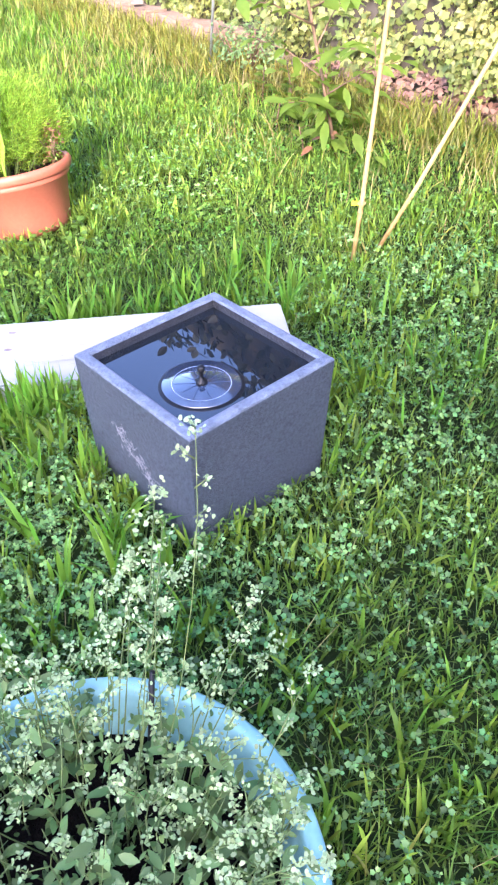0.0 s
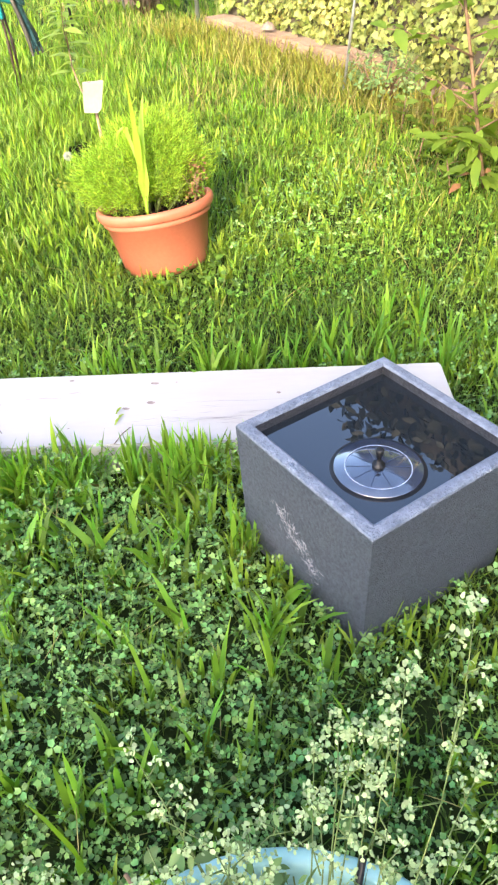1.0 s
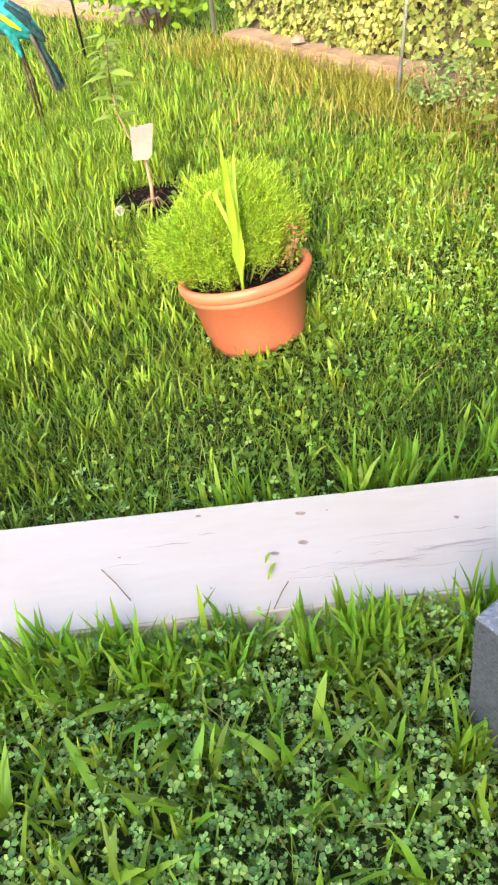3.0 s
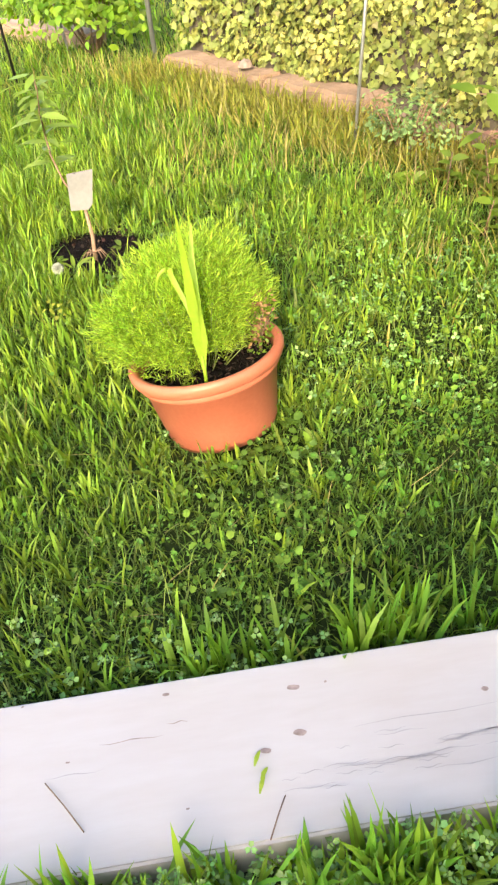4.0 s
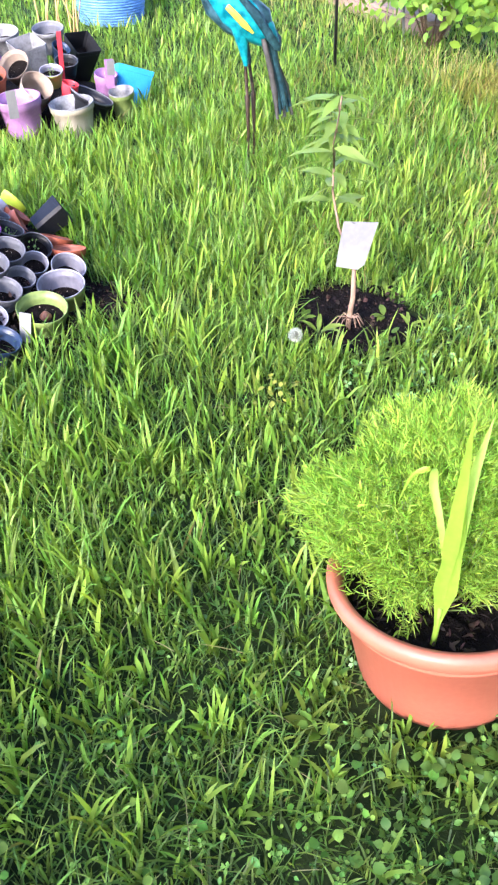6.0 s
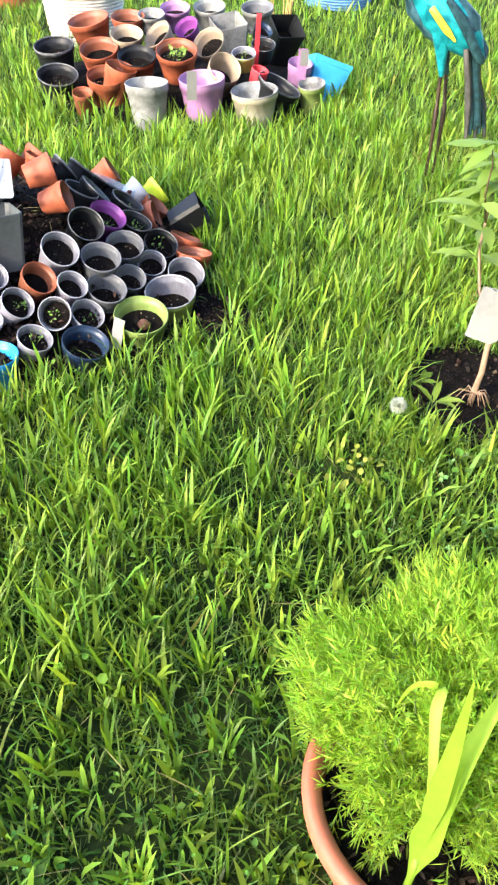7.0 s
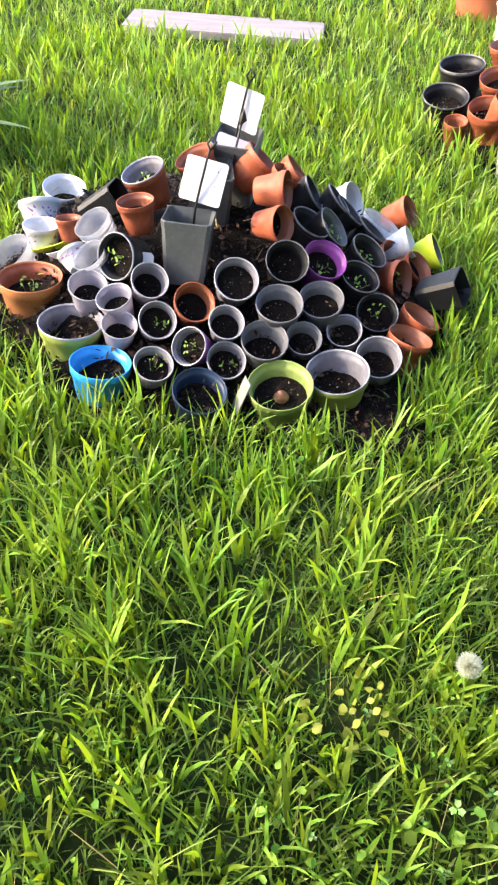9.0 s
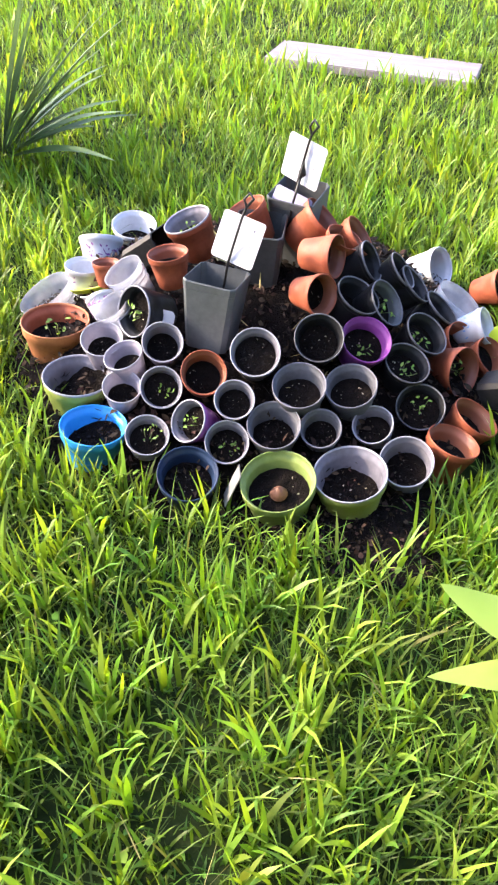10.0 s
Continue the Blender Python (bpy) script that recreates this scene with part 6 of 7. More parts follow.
def sword_plant():
    root = thing("sword_leaved_plant", pose(1.020, 2.248, 0.118), "bright yellow-green sword-leaved shoot in the tub", "plant")
    bar("stem", [(0, 0, -0.01), (0.001, 0.002, 0.04), (0.002, 0.006, 0.085)], 0.0032, M_SWORD, root, 8, 0.0045)
    ribbon_leaf(root, [(0.002, 0.007, 0.09), (0.004, 0.012, 0.14), (0.012, 0.022, 0.19), (0.034, 0.048, 0.26), (0.060, 0.072, 0.325)], 0.023, foot=0.35)
    ribbon_leaf(root, [(0.001, 0.007, 0.09), (0.000, 0.010, 0.15), (-0.001, 0.013, 0.22), (-0.003, 0.016, 0.30), (-0.010, 0.014, 0.385)], 0.019, foot=0.35)
    ribbon_leaf(root, [(0.002, 0.010, 0.14), (0.002, 0.040, 0.19), (0.003, 0.075, 0.228), (0.008, 0.092, 0.240), (-0.012, 0.102, 0.226), (-0.022, 0.108, 0.175)], 0.011, foot=0.6)
    ribbon_leaf(root, [(0.0, 0.002, 0.045), (0.002, 0.005, 0.09), (0.005, 0.010, 0.135), (0.010, 0.016, 0.185), (0.015, 0.022, 0.245)], 0.029, foot=0.16)


sword_plant()


def side_sprig():
    rng = np.random.RandomState(53)
    root = thing("herb_sprig", pose(1.185, 2.275, 0.12), "brownish woody sprig with small leaves in the tub", "plant")
    lines = [[(0, 0, 0), (rng.normal(0, 0.006), rng.normal(0, 0.006), 0.05), (rng.normal(0, 0.02), rng.normal(0, 0.02), rng.uniform(0.08, 0.13))] for _ in range(8)]
    for line in lines:
        bar("stem", line, 0.0014, M_TWIG, root, 4)
    n = 260
    at = np.stack([rng.normal(0, 0.016, n), rng.normal(0, 0.016, n), rng.uniform(0.0, 0.11, n)], 1)
    many("foliage", OVAL, OVAL_T, at, frames(rng.normal(0, 1, (n, 3)) + np.array([0, 0, 1.0]), rng.uniform(0, 6.28, n)), rng.uniform(0.006, 0.013, n), M_SAPLEAF, root)
    n = 160
    at = np.stack([rng.normal(0, 0.014, n), rng.normal(0, 0.014, n), rng.uniform(0.03, 0.15, n)], 1)
    many("withered_foliage", OVAL, OVAL_T, at, frames(rng.normal(0, 1, (n, 3)) + np.array([0, 0, 0.6]), rng.uniform(0, 6.28, n)), rng.uniform(0.006, 0.014, n), M_BROWNLEAF, root)


side_sprig()


TALL = ((2.335, 2.27, 0.24), (2.46, 2.62, 0.18), (2.41, 2.76, 0.15), (2.23, 2.47, 0.12), (2.11, 2.18, 0.12), (2.46, 2.40, 0.26), (2.60, 2.30, 0.30), (2.58, 2.55, 0.22))


# ---------------------------------------------------------------- sapling with its tag
def sapling_bed():
    verts, faces, seg = [(1.34, 3.285, G + 0.014)], [], 44
    for i in range(1, 10):
        for k in range(seg):
            t = 2 * math.pi * k / seg
            r = (0.165 + 0.04 * noise.noise((3 * math.cos(t), 3 * math.sin(t), 1))) * i / 9
            x, y = 1.34 + r * math.cos(t), 3.285 + 1.2 * r * math.sin(t)
            verts.append((x, y, G + (0.014 + 0.018 * noise.noise((x * 26, y * 26, 0)) + 0.010 * noise.noise((x * 70, y * 70, 4))) if i < 9 else G - 0.01))
    faces += [(0, 1 + k, 1 + (k + 1) % seg) for k in range(seg)]
    for i in range(8):
        for k in range(seg):
            a, b = 1 + i * seg + k, 1 + i * seg + (k + 1) % seg
            faces.append((a, a + seg, b + seg, b))
    tagged(link_mesh("soil_patch", verts, faces, M_SOIL, None, True), "bare dark soil patch dug in the lawn", "soil", kind="structure")
    rng = np.random.RandomState(62)
    n = 700
    a, q = rng.uniform(0, 6.28, n), 0.165 * np.sqrt(rng.uniform(0, 1, n))
    size = 0.003 + 0.012 * rng.uniform(0, 1, n) ** 2.5
    ob = many("soil_crumbs", OVAL, OVAL_T, np.stack([1.34 + q * np.cos(a), 3.285 + 1.2 * q * np.sin(a), G + 0.012 + rng.uniform(0, 0.014, n)], 1),
              frames(rng.normal(0, 0.8, (n, 3)) + np.array([0, 0, 1.0]), rng.uniform(0, 6.28, n)), np.stack([size * 1.6, size, size], 1), M_BARK)
    tagged(ob, "dark crumbs and bits on the bare soil", category="soil crumbs", kind="stuff")


sapling_bed()


def leaf_set(rng, anchors, ways, size, material, root, name="leaf", squeeze=0.8, droop=0.3):
    """One mesh leaf for each anchor, pointing along its way."""
    for p, w in zip(anchors, ways):
        y = Vector(w).normalized()
        x = y.cross(Vector((rng.normal(0, 0.35), rng.normal(0, 0.35), 1))).normalized()
        z = x.cross(y)
        s = size * rng.uniform(0.75, 1.2)
        verts = []
        for u, v, h in OVAL:
            verts.append(Vector(p) + x * u * s * squeeze + y * v * s + z * (h - 0.15 * abs(u)) * s - Vector((0, 0, droop * s * v * v)))
        link_mesh(name, verts, OVAL_T, material, root, True)


def sapling():
    rng = np.random.RandomState(61)
    root = thing("sapling", pose(1.313, 3.236, G + 0.012), "young fruit tree sapling with pale trunk and bare roots", "sapling")
    bar("trunk", [(0, 0, -0.01), (0.003, 0.003, 0.03), (0.008, 0.004, 0.08), (0.004, 0.006, 0.17)], 0.0078, M_TRUNK, root, 8, 0.0055)
    bar("stem", [(0.004, 0.006, 0.17), (-0.03, 0.035, 0.25), (-0.045, 0.05, 0.33), (-0.045, 0.055, 0.42), (-0.04, 0.05, 0.53)], 0.0040, M_TRUNK, root, 6, 0.0016)
    roots = []
    for k in range(16):
        a = rng.uniform(0, 6.28)
        q = rng.uniform(0.02, 0.05)
        roots.append([(0, 0, 0.03), (0.6 * q * math.cos(a), 0.6 * q * math.sin(a), 0.035), (q * math.cos(a), q * math.sin(a), 0.012)])
    for line in roots:
        bar("root", line, 0.0013, M_TRUNK, root, 4)
    line = [Vector((-0.042, 0.048, 0.30)), Vector((-0.045, 0.055, 0.42)), Vector((-0.04, 0.05, 0.53))]
    bar("twig", [(-0.045, 0.053, 0.38), (-0.08, -0.02, 0.46), (-0.105, -0.10, 0.545), (-0.118, -0.114, 0.582)], 0.0022, M_TWIG, root, 5, 0.001)
    at, ways = [], []
    for k in range(24):
        t = k / 23 * 1.999
        p = line[int(t)].lerp(line[int(t) + 1], t - int(t))
        a = k * 2.4 + 0.4
        at.append(p)
        ways.append((math.cos(a), math.sin(a), 0.25))
    for k in range(14):
        a = rng.uniform(-2.9, -1.2)
        at.append(line[1].lerp(line[2], rng.uniform()))
        ways.append((math.cos(a), math.sin(a), 0.3))
    at += [Vector((-0.09, -0.05, 0.455)), Vector((-0.10, -0.07, 0.47))]
    ways += [(-0.8, 0.6, 0.1), (0.5, -0.8, 0.2)]
    leaf_set(rng, at, ways, 0.092, M_YOUNGLEAF, root, "leaf", 0.50, 0.3)
    ribbon_leaf(root, [(-0.118, -0.112, 0.582), (-0.142, -0.121, 0.588), (-0.170, -0.132, 0.588), (-0.194, -0.140, 0.588)], 0.032, "leaf", M_YOUNGLEAF, 0.18, 0.25)
    ribbon_leaf(root, [(-0.116, -0.116, 0.581), (-0.132, -0.134, 0.577), (-0.151, -0.152, 0.569), (-0.169, -0.170, 0.560)], 0.021, "leaf", M_YOUNGLEAF, 0.18, 0.25)
    tag = thing("plant_tag", look((1.299, 3.200, 0.213), (1.299 - 0.48, 3.200 - 1.07, 0.42)) @ pose(0, 0, 0, 0, 0, 3), "blank white plastic tag tied to the sapling", "plant tag")
    q = [(-0.040, 0.056), (0.036, 0.050), (0.040, -0.052), (-0.010, -0.054), (-0.024, -0.040)]
    verts = [(x, y, 0.0008) for x, y in q] + [(x, y, -0.0008) for x, y in q]
    faces = [(4, 3, 2, 1, 0), (5, 6, 7, 8, 9)] + [(k, (k + 1) % 5, 5 + (k + 1) % 5, 5 + k) for k in range(5)]
    card = link_mesh("card", verts, faces, M_CARD, tag)
    link_mesh("mark", [(0.010, 0.048, 0.0016), (0.018, 0.0485, 0.0016), (0.018, 0.0505, 0.0016), (0.010, 0.050, 0.0016), (0.010, 0.048, -0.0016), (0.018, 0.0485, -0.0016), (0.018, 0.0505, -0.0016), (0.010, 0.050, -0.0016)],
              [(0, 1, 2, 3), (7, 6, 5, 4)], M_INK, card)


sapling()


def weed(x, y, seed, n, size, material, label, leaf_shape=0.5, up=0.6, spread=0.0):
    rng = np.random.RandomState(seed)
    root = thing("weed", pose(x, y, G + 0.01), label, "weed")
    ways = [(math.cos(a), math.sin(a), up) for a in rng.uniform(0, 6.28, n)]
    at = [(spread * rng.normal(), spread * rng.normal(), 0.004 + 1.4 * spread * rng.uniform()) for _ in range(n)]
    leaf_set(rng, at, ways, size, material, root, "leaf", leaf_shape, 0.4)
    return root


def tall_weed(x, y, h, seed, size=0.065):
    rng = np.random.RandomState(seed)
    root = thing("tall_weed", pose(x, y, G), "upright leafy weed with a reddish stalk", "weed", "tall weeds before the ivy")
    lean = rng.normal(0, 0.05, 2)
    bar("stalk", [(0, 0, 0), (lean[0] * h, lean[1] * h, h * 0.5), (2.4 * lean[0] * h, 2.4 * lean[1] * h, h)], 0.004, M_TWIG, root, 6, 0.002)
    at, ways = [], []
    for k in range(int(h / 0.012)):
        z = h * (0.12 + 0.88 * k / (h / 0.012))
        a = 2.4 * k + rng.normal(0, 0.3)
        at.append((2.0 * lean[0] * z, 2.0 * lean[1] * z, z))
        ways.append((math.cos(a), math.sin(a), 0.25 + 0.5 * z / h))
    leaf_set(rng, at, ways, size, M_SAPLEAF, root, "leaf", 0.72, 0.35)


for _k, (_x, _y, _h) in enumerate(TALL):
    tall_weed(_x, _y, _h, 400 + _k)
for _k, (_x, _y, _n, _s) in enumerate(((2.36, 2.46, 10, 0.13), (2.46, 2.25, 10, 0.13), (2.50, 2.70, 9, 0.12), (2.55, 1.95, 9, 0.12), (2.40, 2.90, 8, 0.10))):
    weed(_x, _y, 300 + _k, _n, _s, M_SAPLEAF, "tall broad-leaved green weed before the ivy", 0.75, 1.1)
for _k, (_x, _y) in enumerate(((1.18, 3.21), (1.22, 3.30), (1.46, 3.20), (1.50, 3.30), (1.47, 3.38), (1.36, 3.10), (1.24, 3.12), (1.43, 3.12))):
    weed(_x, _y, 330 + _k, 6, 0.03 + 0.012 * (_k % 3), M_ROUND if _k % 2 else M_BROAD, "small green weed round the bare soil", 0.6 if _k % 2 else 0.3, 0.9)
for _k, (_x, _y) in enumerate(((0.72, 2.02), (0.80, 2.22), (0.88, 2.02), (0.97, 2.12), (1.06, 2.12), (1.13, 2.10), (1.24, 2.17), (1.30, 2.05), (0.62, 2.30), (0.90, 2.30), (0.55, 2.10), (0.78, 1.93))):
    weed(_x, _y, 350 + _k, 7 + _k % 4, 0.020 + 0.005 * (_k % 3), M_WEED, "low green leafy weed in the lawn", (0.6, 0.4, 0.8)[_k % 3], (1.2, 0.9, 1.0)[_k % 3])
weed(1.235, 3.23, 71, 5, 0.085, M_BROAD, "broad-bladed grass clump on the bare soil", 0.3, 1.1)
weed(1.40, 3.17, 72, 7, 0.045, M_ROUND, "small green weed on the bare soil", 0.7)
weed(1.42, 3.26, 73, 6, 0.05, M_SAPLEAF, "pale green weed on the bare soil", 0.6)
weed(1.20, 3.12, 74, 6, 0.05, M_ROUND, "small round-leaved weed at the soil's edge", 0.9)
weed(1.30, 3.06, 75, 7, 0.07, M_BROAD, "leafy green weed at the soil's edge", 0.45, 1.0)
for _k, (_x, _y) in enumerate(((1.05, 3.02), (1.08, 2.98), (1.02, 2.96))):
    weed(_x, _y, 76 + 40 * _k, 12, 0.019, M_YELLOWED, "yellowing round-leaved weed in the lawn", 1.1, 1.2, 0.02)
for _k, (_x, _y) in enumerate(((0.945, 2.200), (0.985, 2.165), (1.030, 2.150), (1.075, 2.150), (1.130, 2.160), (1.185, 2.175), (1.06, 2.08), (1.00, 2.02), (1.13, 2.05), (0.93, 2.09))):
    weed(_x, _y, 77 + _k, 13, 0.019 + 0.004 * (_k % 3), M_WEED, "round-leaved bright green weed at the tub's foot", 1.2, 0.9, 0.022)


def dandelion(x, y, h):
    rng = np.random.RandomState(81)
    root = thing("dandelion", pose(x, y, G), "white dandelion seed head on a thin stalk", "dandelion")
    bar("stalk", [(0, 0, 0), (0.004, 0.003, h * 0.6), (0.006, 0.002, h)], 0.0014, M_STEM, root, 5)
    n = 1700
    d = rng.normal(0, 1, (n, 3))
    d /= np.linalg.norm(d, axis=1, keepdims=True)
    x_ = np.cross(d, rng.normal(0, 1, (n, 3)))
    x_ /= np.linalg.norm(x_, axis=1, keepdims=True)
    rot = np.stack([x_, d, np.cross(x_, d)], 2)
    many("seed_head", LANCE, LANCE_T, np.tile(np.array([[0.006, 0.002, h]]), (n, 1)), rot, np.stack([np.full(n, 0.006), rng.uniform(0.0155, 0.0195, n), np.full(n, 0.01)], 1), M_PUFF, root)


dandelion(1.130, 3.122, 0.09)


# ---------------------------------------------------------------- garden bird
def garden_bird():
    """One painted metal figure: body, tail, two legs, neck and bill in one mesh."""
    mats = [M_TEAL, M_DARKTEAL, M_GOLD, M_BIRDLEG, M_RUST]
    verts, faces, midx = [], [], []
    def add(v, f, m):
        base = len(verts)
        verts.extend(v)
        faces.extend([tuple(i + base for i in q) for q in f])
        midx.extend([m] * len(f))
    def swept(points, radii, m, flat=0.75, sides=14):
        v, f = [], []
        pts = [Vector(p) for p in points]
        if m != 3:  # the trunk of the figure stands forward over the legs
            pts = [p + Vector((0.008 * min(1.0, max(0.0, (p.z - 0.28) / 0.15)), 0, 0.065)) for p in pts]
        else:
            pts = [Vector((p.x, p.y, p.z * 1.23)) for p in pts]
        for i, p in enumerate(pts):
            d = (pts[min(i + 1, len(pts) - 1)] - pts[max(i - 1, 0)]).normalized()
            a = d.cross(Vector((0, 1, 0))).normalized()
            b = d.cross(a)
            for k in range(sides):
                t = 2 * math.pi * k / sides
                v.append(p + a * math.cos(t) * radii[i] + b * math.sin(t) * radii[i] * flat)
        for i in range(len(pts) - 1):
            for k in range(sides):
                f.append((i * sides + k, i * sides + (k + 1) % sides, (i + 1) * sides + (k + 1) % sides, (i + 1) * sides + k))
        add(v, f, m)
    swept([(-0.12, 0, 0.60), (-0.115, 0, 0.54), (-0.10, 0, 0.49), (-0.05, 0, 0.44), (0.01, 0, 0.40), (0.06, 0, 0.365), (0.10, 0, 0.33)], [0.024, 0.030, 0.046, 0.062, 0.060, 0.042, 0.012], 0)
    swept([(-0.145, 0, 0.58), (-0.15, 0, 0.50), (-0.118, 0, 0.435), (-0.06, 0, 0.385), (0.0, 0, 0.348)], [0.006, 0.014, 0.020, 0.018, 0.008], 1, 1.6)
    swept([(-0.12, 0, 0.60), (-0.13, 0, 0.70), (-0.10, 0, 0.80), (-0.10, 0, 0.86), (-0.13, 0, 0.885), (-0.19, 0, 0.875)], [0.024, 0.016, 0.013, 0.014, 0.018, 0.003], 0, 0.9)
    swept([(-0.01, 0, 0.475), (0.04, 0, 0.42), (0.070, 0, 0.345), (0.092, 0, 0.28), (0.115, 0, 0.21), (0.132, 0, 0.15)], [0.018, 0.034, 0.026, 0.017, 0.014, 0.010], 1, 0.9)
    for k in range(7):
        swept([(0.055 + 0.004 * k, 0.012 * (k - 3), 0.36), (0.092 + 0.003 * (k - 3), 0.010 * (k - 3), 0.27), (0.116 + 0.006 * (k - 3), 0.009 * (k - 3), 0.20), (0.134 + 0.008 * (k - 3), 0.009 * (k - 3), 0.112 + 0.014 * (k % 3))],
              [0.008, 0.010, 0.010, 0.005], 1 if k % 3 else 4, 0.5, 6)
    for s in (-1, 1):
        for k in range(4):
            swept([(-0.062 + 0.010 * k, s * 0.046, 0.452 - 0.010 * k), (-0.036 + 0.010 * k, s * 0.054, 0.430 - 0.009 * k), (-0.008 + 0.010 * k, s * 0.047, 0.402 - 0.008 * k)], [0.009, 0.010, 0.003], 2, 0.45, 8)
        for k in range(6):
            swept([(-0.02 + 0.016 * k, s * 0.048, 0.478 - 0.018 * k), (0.03 + 0.014 * k, s * 0.046, 0.43 - 0.018 * k), (0.07 + 0.008 * k, s * 0.028, 0.375 - 0.01 * k)], [0.009, 0.014, 0.003], 1, 0.5, 8)
        lx = 0.006 if s < 0 else 0.024
        swept([(-0.03, s * 0.018, 0.40), (-0.012, s * 0.018, 0.34), (0.002 + (0.01 if s > 0 else 0), s * 0.016, 0.275)], [0.028, 0.018, 0.007], 0 if s < 0 else 1, 0.8, 10)
        swept([(0.0 + (0.01 if s > 0 else 0), s * 0.016, 0.28), (lx, s * 0.016, 0.205), (lx, s * 0.016, 0.20), (lx + 0.004, s * 0.015, 0.10), (lx + 0.002, s * 0.014, 0.0)], [0.0055, 0.0055, 0.0085, 0.0045, 0.004], 3, 1.0, 8)
        for a in (-0.6, 0.0, 0.6):
            swept([(lx, s * 0.014, 0.006), (lx - 0.035 * math.cos(a), s * 0.014 + 0.035 * math.sin(a), 0.004)], [0.004, 0.003], 3, 1.0, 6)
    me = bpy.data.meshes.new("garden_bird")
    me.from_pydata([tuple(v) for v in verts], [], faces)
    for m in mats:
        me.materials.append(m)
    me.polygons.foreach_set("material_index", midx)
    me.polygons.foreach_set("use_smooth", [True] * len(faces))
    ob = new("garden_bird", me)
    ob.matrix_world = pose(1.378, 4.365, G, 0, 0, -20)
    tagged(ob, "painted metal garden bird figure in teal and yellow", "garden figure")


garden_bird()


# ---------------------------------------------------------------- canes and young tree
def canes():
    for pts in ([(1.647, 1.497, G), (1.650, 1.484, 0.151), (1.684, 1.486, 0.619), (1.712, 1.487, 1.0)], [(1.749, 1.505, G), (1.811, 1.435, 0.169), (1.905, 1.335, 0.50), (2.00, 1.235, 0.86)]):
        root = thing("bamboo_cane", pose(*pts[0]), "thin pale bamboo cane stuck in the lawn", "cane", "bamboo canes")
        o = Vector(pts[0])
        bar("cane", [Vector(p) - o for p in pts], 0.0062, M_CANE, root, 8, 0.0055)
        for k in range(1, 7):
            t = k / 7 * 2.999
            p = Vector(pts[int(t)]).lerp(Vector(pts[int(t) + 1]), t - int(t)) - o
            d = (Vector(pts[int(t) + 1]) - Vector(pts[int(t)])).normalized() * 0.003
            bar("node", [p - d, p, p + d], 0.0073, M_CANE, root, 8)
    tie = thing("plant_tie", pose(1.650, 1.484, 0.150), "yellow paper tie on the cane", "tie")
    bar("loop", [(0.009 * math.cos(t), 0.009 * math.sin(t), 0) for t in [2 * math.pi * k / 10 for k in range(11)]], 0.003, M_CANE, tie, 6)
    link_mesh("flag", [(0, 0, 0.004), (-0.02, 0.016, 0.006), (-0.022, 0.017, -0.006), (0, 0, -0.006)], [(0, 1, 2, 3)], M_GOLD, tie)


canes()


def young_tree(x, y, seed, height, label, leaf=0.075, spread=0.22):
    rng = np.random.RandomState(seed)
    root = thing("young_tree", pose(x, y, G), label, "young tree")
    bar("trunk", [(0, 0, 0), (-0.05, 0.055, height * 0.3), (-0.12, 0.13, height * 0.7), (-0.15, 0.16, height)], 0.007, M_TWIG, root, 7, 0.003)
    lines, at, ways = [], [], []
    for k in range(16):
        z = height * (0.10 + 0.85 * k / 16)
        a = k * 2.4 + 1.0
        L = spread * rng.uniform(0.6, 1.2)
        o = Vector((-0.16 * z / height, 0.17 * z / height, 0))
        e = o + Vector((L * math.cos(a), L * math.sin(a), z + L * 0.35))
        m_ = o + Vector((0.5 * L * math.cos(a), 0.5 * L * math.sin(a), z + L * 0.25))
        lines.append([o + Vector((0, 0, z)), m_, e])
        for j in range(9):
            t = 0.25 + 0.75 * j / 8
            p = (o + Vector((0, 0, z))).lerp(e, t) + Vector((0, 0, L * 0.08 * math.sin(math.pi * t)))
            b = a + (1.1 if j % 2 else -1.1) + rng.normal(0, 0.4)
            at.append(p)
            ways.append((math.cos(b), math.sin(b), rng.uniform(-0.1, 0.5)))
    for line in lines:
        bar("branch", line, 0.0035, M_TWIG, root, 5, 0.0014)
    leaf_set(rng, at, ways, leaf, M_SAPLEAF, root, "leaf", 0.7, 0.35)
    low = [(rng.normal(0, 0.07) - 0.01, rng.normal(0, 0.07) + 0.01, rng.uniform(0.04, 0.24)) for _ in range(46)]
    out = [(p[0] + rng.normal(0, 0.05), p[1] + rng.normal(0, 0.05), rng.uniform(-0.04, 0.06)) for p in low]
    leaf_set(rng, low[:36], out[:36], leaf * 0.85, M_SAPLEAF, root, "leaf", 0.75, 0.4)
    leaf_set(rng, low[36:], out[36:], leaf * 0.6, M_BROWNLEAF, root, "withered_leaf", 0.7, 0.4)


young_tree(2.22, 2.13, 91, 1.0, "young leafy fruit tree beside the bamboo canes", 0.095, 0.25)


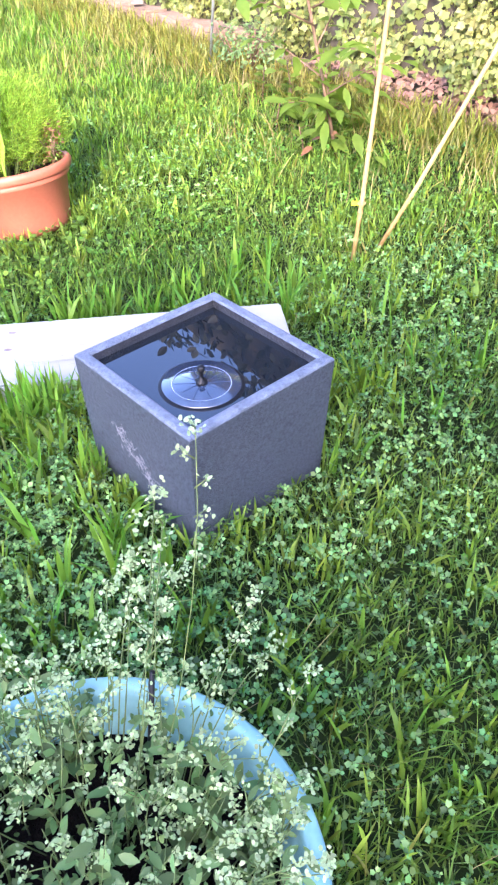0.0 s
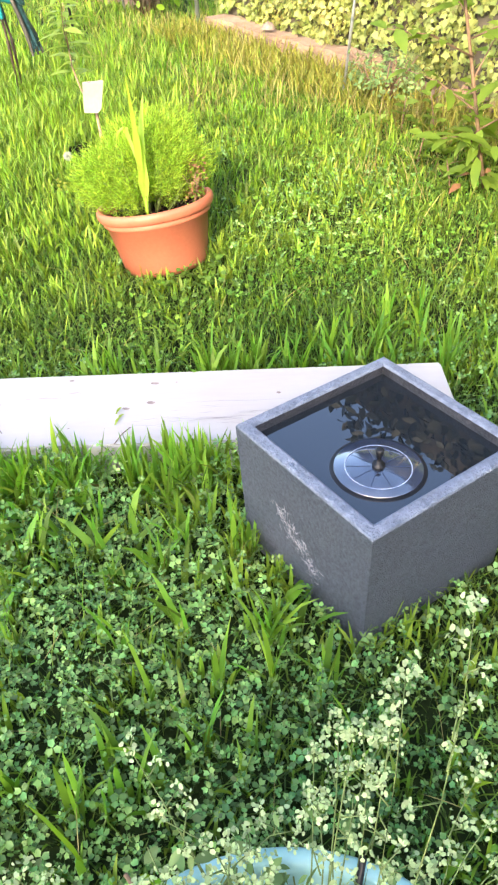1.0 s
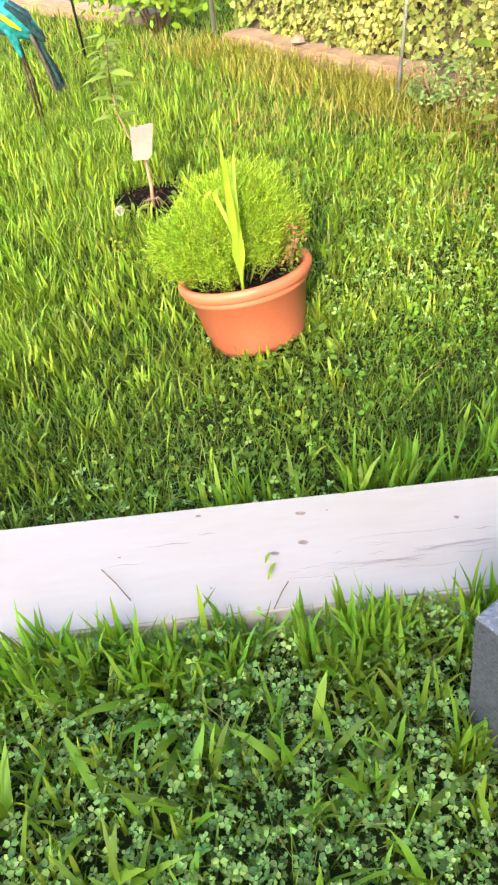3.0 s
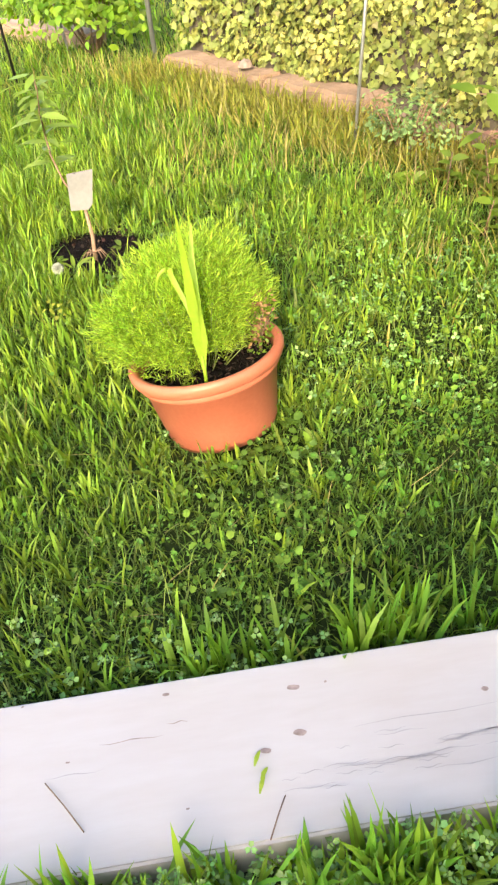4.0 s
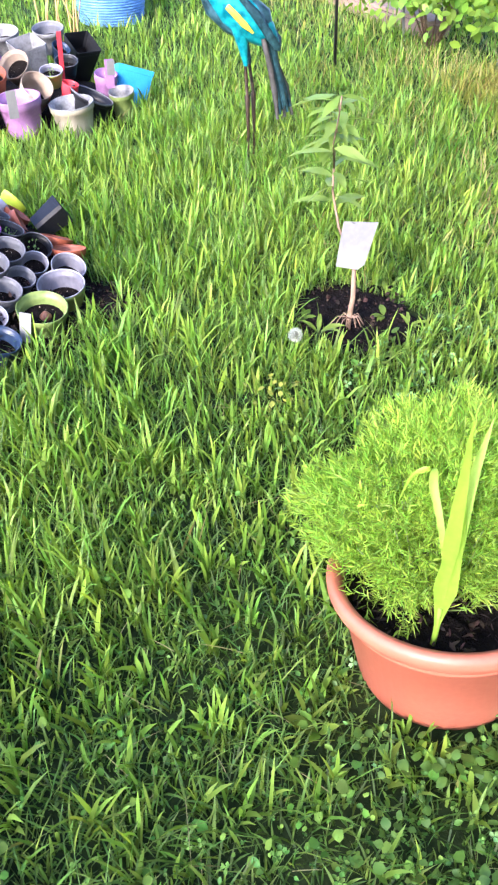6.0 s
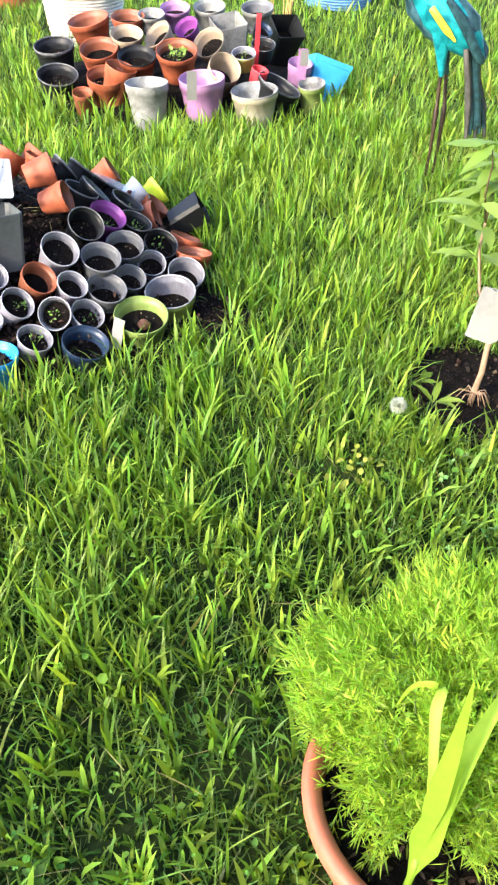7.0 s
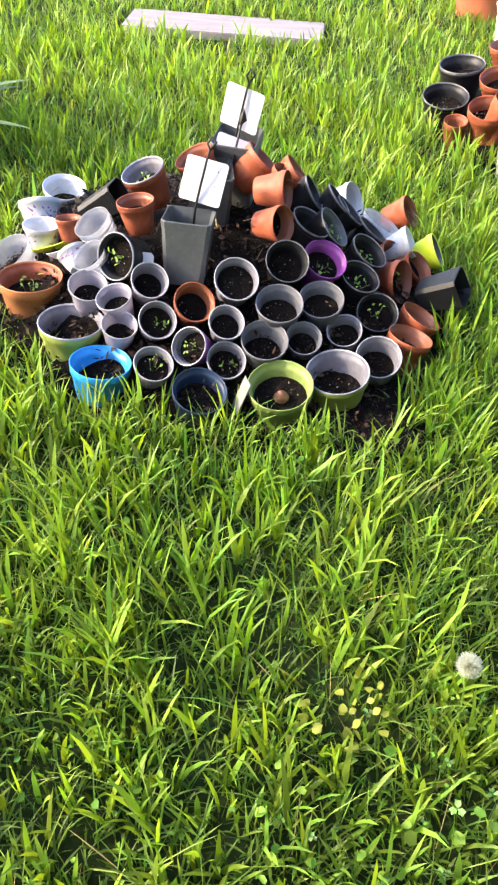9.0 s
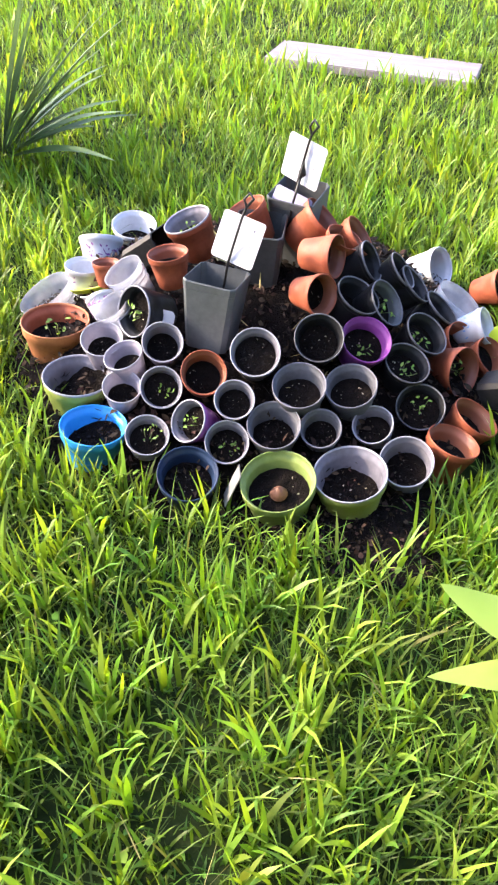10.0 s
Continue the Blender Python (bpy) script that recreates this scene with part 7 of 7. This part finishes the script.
# ---------------------------------------------------------------- yucca at the lawn's edge
def yucca(x, y, seed):
    rng = np.random.RandomState(seed)
    root = thing("yucca", pose(x, y, G), "grey-green yucca rosette with long sword leaves", "yucca")
    for k in range(64):
        a = k * 2.399 + rng.normal(0, 0.2)
        el = radians(rng.uniform(12, 78))
        L = rng.uniform(0.34, 0.60)
        d = Vector((math.cos(a) * math.cos(el), math.sin(a) * math.cos(el), math.sin(el)))
        sag = Vector((0, 0, -0.10 * L * math.cos(el)))
        ribbon_leaf(root, [d * 0.02 + Vector((0, 0, 0.03)), d * L * 0.35 + Vector((0, 0, 0.03)), d * L * 0.7 + sag * 0.4 + Vector((0, 0, 0.03)), d * L + sag * 1.3 + Vector((0, 0, 0.03))], 0.040, "leaf", M_YUCCA, 0.35)


yucca(-1.0, 3.66, 95)


# ---------------------------------------------------------------- round tub with its flowering plant
def aqua_tub():
    x, y, r, h = 0.24, 0.495, 0.225, 0.214
    root = thing("round_tub", pose(x, y, 0), "large pale aqua plastic tub full of flowering herbs", "planter")
    lathe("body", [(0.0, G - 0.01), (r * 0.78, G - 0.01), (r * 0.80, 0.01), (r * 0.93, h * 0.90), (r * 0.97, h * 0.92)], M_AQUA, root, 64)
    lathe("rim", [(r * 0.97, h * 0.92), (r, h * 0.94), (r, h * 0.98), (r * 0.985, h), (r * 0.935, h), (r * 0.92, h * 0.985), (r * 0.91, h * 0.95)], M_AQUA, root, 64)
    lathe("inner_wall", [(r * 0.91, h * 0.95), (r * 0.80, h * 0.4), (0.0, h * 0.4)], M_AQUA, root, 64)
    lumpy_disc("soil", r * 0.845, M_SOIL, root, h * 0.70, 0.02, 9, 40, 8)
    rng = np.random.RandomState(101)
    herb = thing("flowering_herb", pose(x, y, h * 0.70), "bushy herb with pale leaves and tiny whitish flowers", "plant")
    stems, flowers, leaves = [], [], []
    def umbel(c, wide):
        for _ in range(rng.randint(9, 19)):
            flowers.append(c + Vector(rng.normal(0, 1, 3)) * wide * 0.5)
    def spray(base, tip, heads):
        bend = Vector((rng.normal(0, 0.012), rng.normal(0, 0.012), 0.02))
        mid = base.lerp(tip, 0.55) + bend
        stems.append([base, base.lerp(mid, 0.5) + bend * 0.4, mid, mid.lerp(tip, 0.5) + bend * 0.2, tip])
        for j in range(heads):
            t = j / max(1, heads - 1)
            node = mid.lerp(tip, t)
            a = rng.uniform(0, 6.28)
            reach = (0.024 - 0.016 * t) * rng.uniform(0.6, 1.2)
            end = node + Vector((reach * math.cos(a), reach * math.sin(a), rng.uniform(0.004, 0.014)))
            stems.append([node, node.lerp(end, 0.5), end])
            umbel(end, 0.0075)
        umbel(tip, 0.008)
    for k in range(270):
        a, q = rng.uniform(0, 6.28), 0.175 * math.sqrt(rng.uniform(0, 1))
        base = Vector((q * math.cos(a), q * math.sin(a), 0))
        out = a + rng.normal(0, 0.5)
        L = 0.045 + 0.115 * rng.uniform() ** 1.5
        lean = rng.uniform(0.1, 0.75) * (0.4 + q / 0.17)
        tip = base + Vector((math.cos(out) * lean * L, math.sin(out) * lean * L, L))
        if rng.uniform() < 0.62:
            spray(base, tip, rng.randint(2, 5))
        else:
            stems.append([base, base.lerp(tip, 0.5), tip])
        for j in range(rng.randint(8, 16)):
            leaves.append(base.lerp(tip, rng.uniform(0.05, 0.9)) + Vector(rng.normal(0, 0.008, 3)))
    # tall sprays over the rim
    for e in ((0.244, 0.128, 0.396), (0.205, 0.145, 0.325), (0.225, 0.170, 0.255), (0.190, 0.175, 0.215), (0.205, 0.215, 0.175), (0.165, 0.20, 0.17), (0.26, 0.20, 0.13), (0.30, 0.12, 0.12), (0.27, 0.05, 0.13), (-0.10, 0.28, 0.12)):
        tip = Vector(e)
        spray(Vector((e[0] * 0.45, e[1] * 0.45, 0.0)), tip, 7)
    for line in stems:
        bar("stem", line, 0.0009, M_STEM, herb, 4, 0.0005)
    n = len(flowers)
    many("blossom", [(a * 1.5, b, c) for a, b, c in FOLD], FOLD_T, np.array(flowers), frames(rng.normal(0, 0.8, (n, 3)) + np.array([0, 0, 1.0]), rng.uniform(0, 6, n)), rng.uniform(0.0028, 0.0052, n), M_PETAL, herb)
    n = len(leaves)
    size = 0.008 + 0.021 * rng.uniform(0, 1, n) ** 2
    many("foliage", OVAL, OVAL_T, np.array(leaves), frames(rng.normal(0, 0.55, (n, 3)) + np.array([0, 0, 1.0]), rng.uniform(0, 6.28, n)), np.stack([size * 0.85, size, size], 1), M_TUBLEAF, herb)
    stick = bar("plant_stick", [(0.366, 0.590, 0.12), (0.389, 0.607, 0.20), (0.405, 0.620, 0.255)], 0.0032, M_IRON, None, 8)
    tagged(stick, "short black plastic stick standing in the tub", "stick")
    stalk = bar("dry_stalk", [(0.225, 0.735, 0.235), (0.238, 0.69, 0.19), (0.250, 0.63, 0.145)], 0.0022, M_TWIG, None, 6)
    tagged(stalk, "dry brown stalk leaning in the tub", "dry stalk")


aqua_tub()
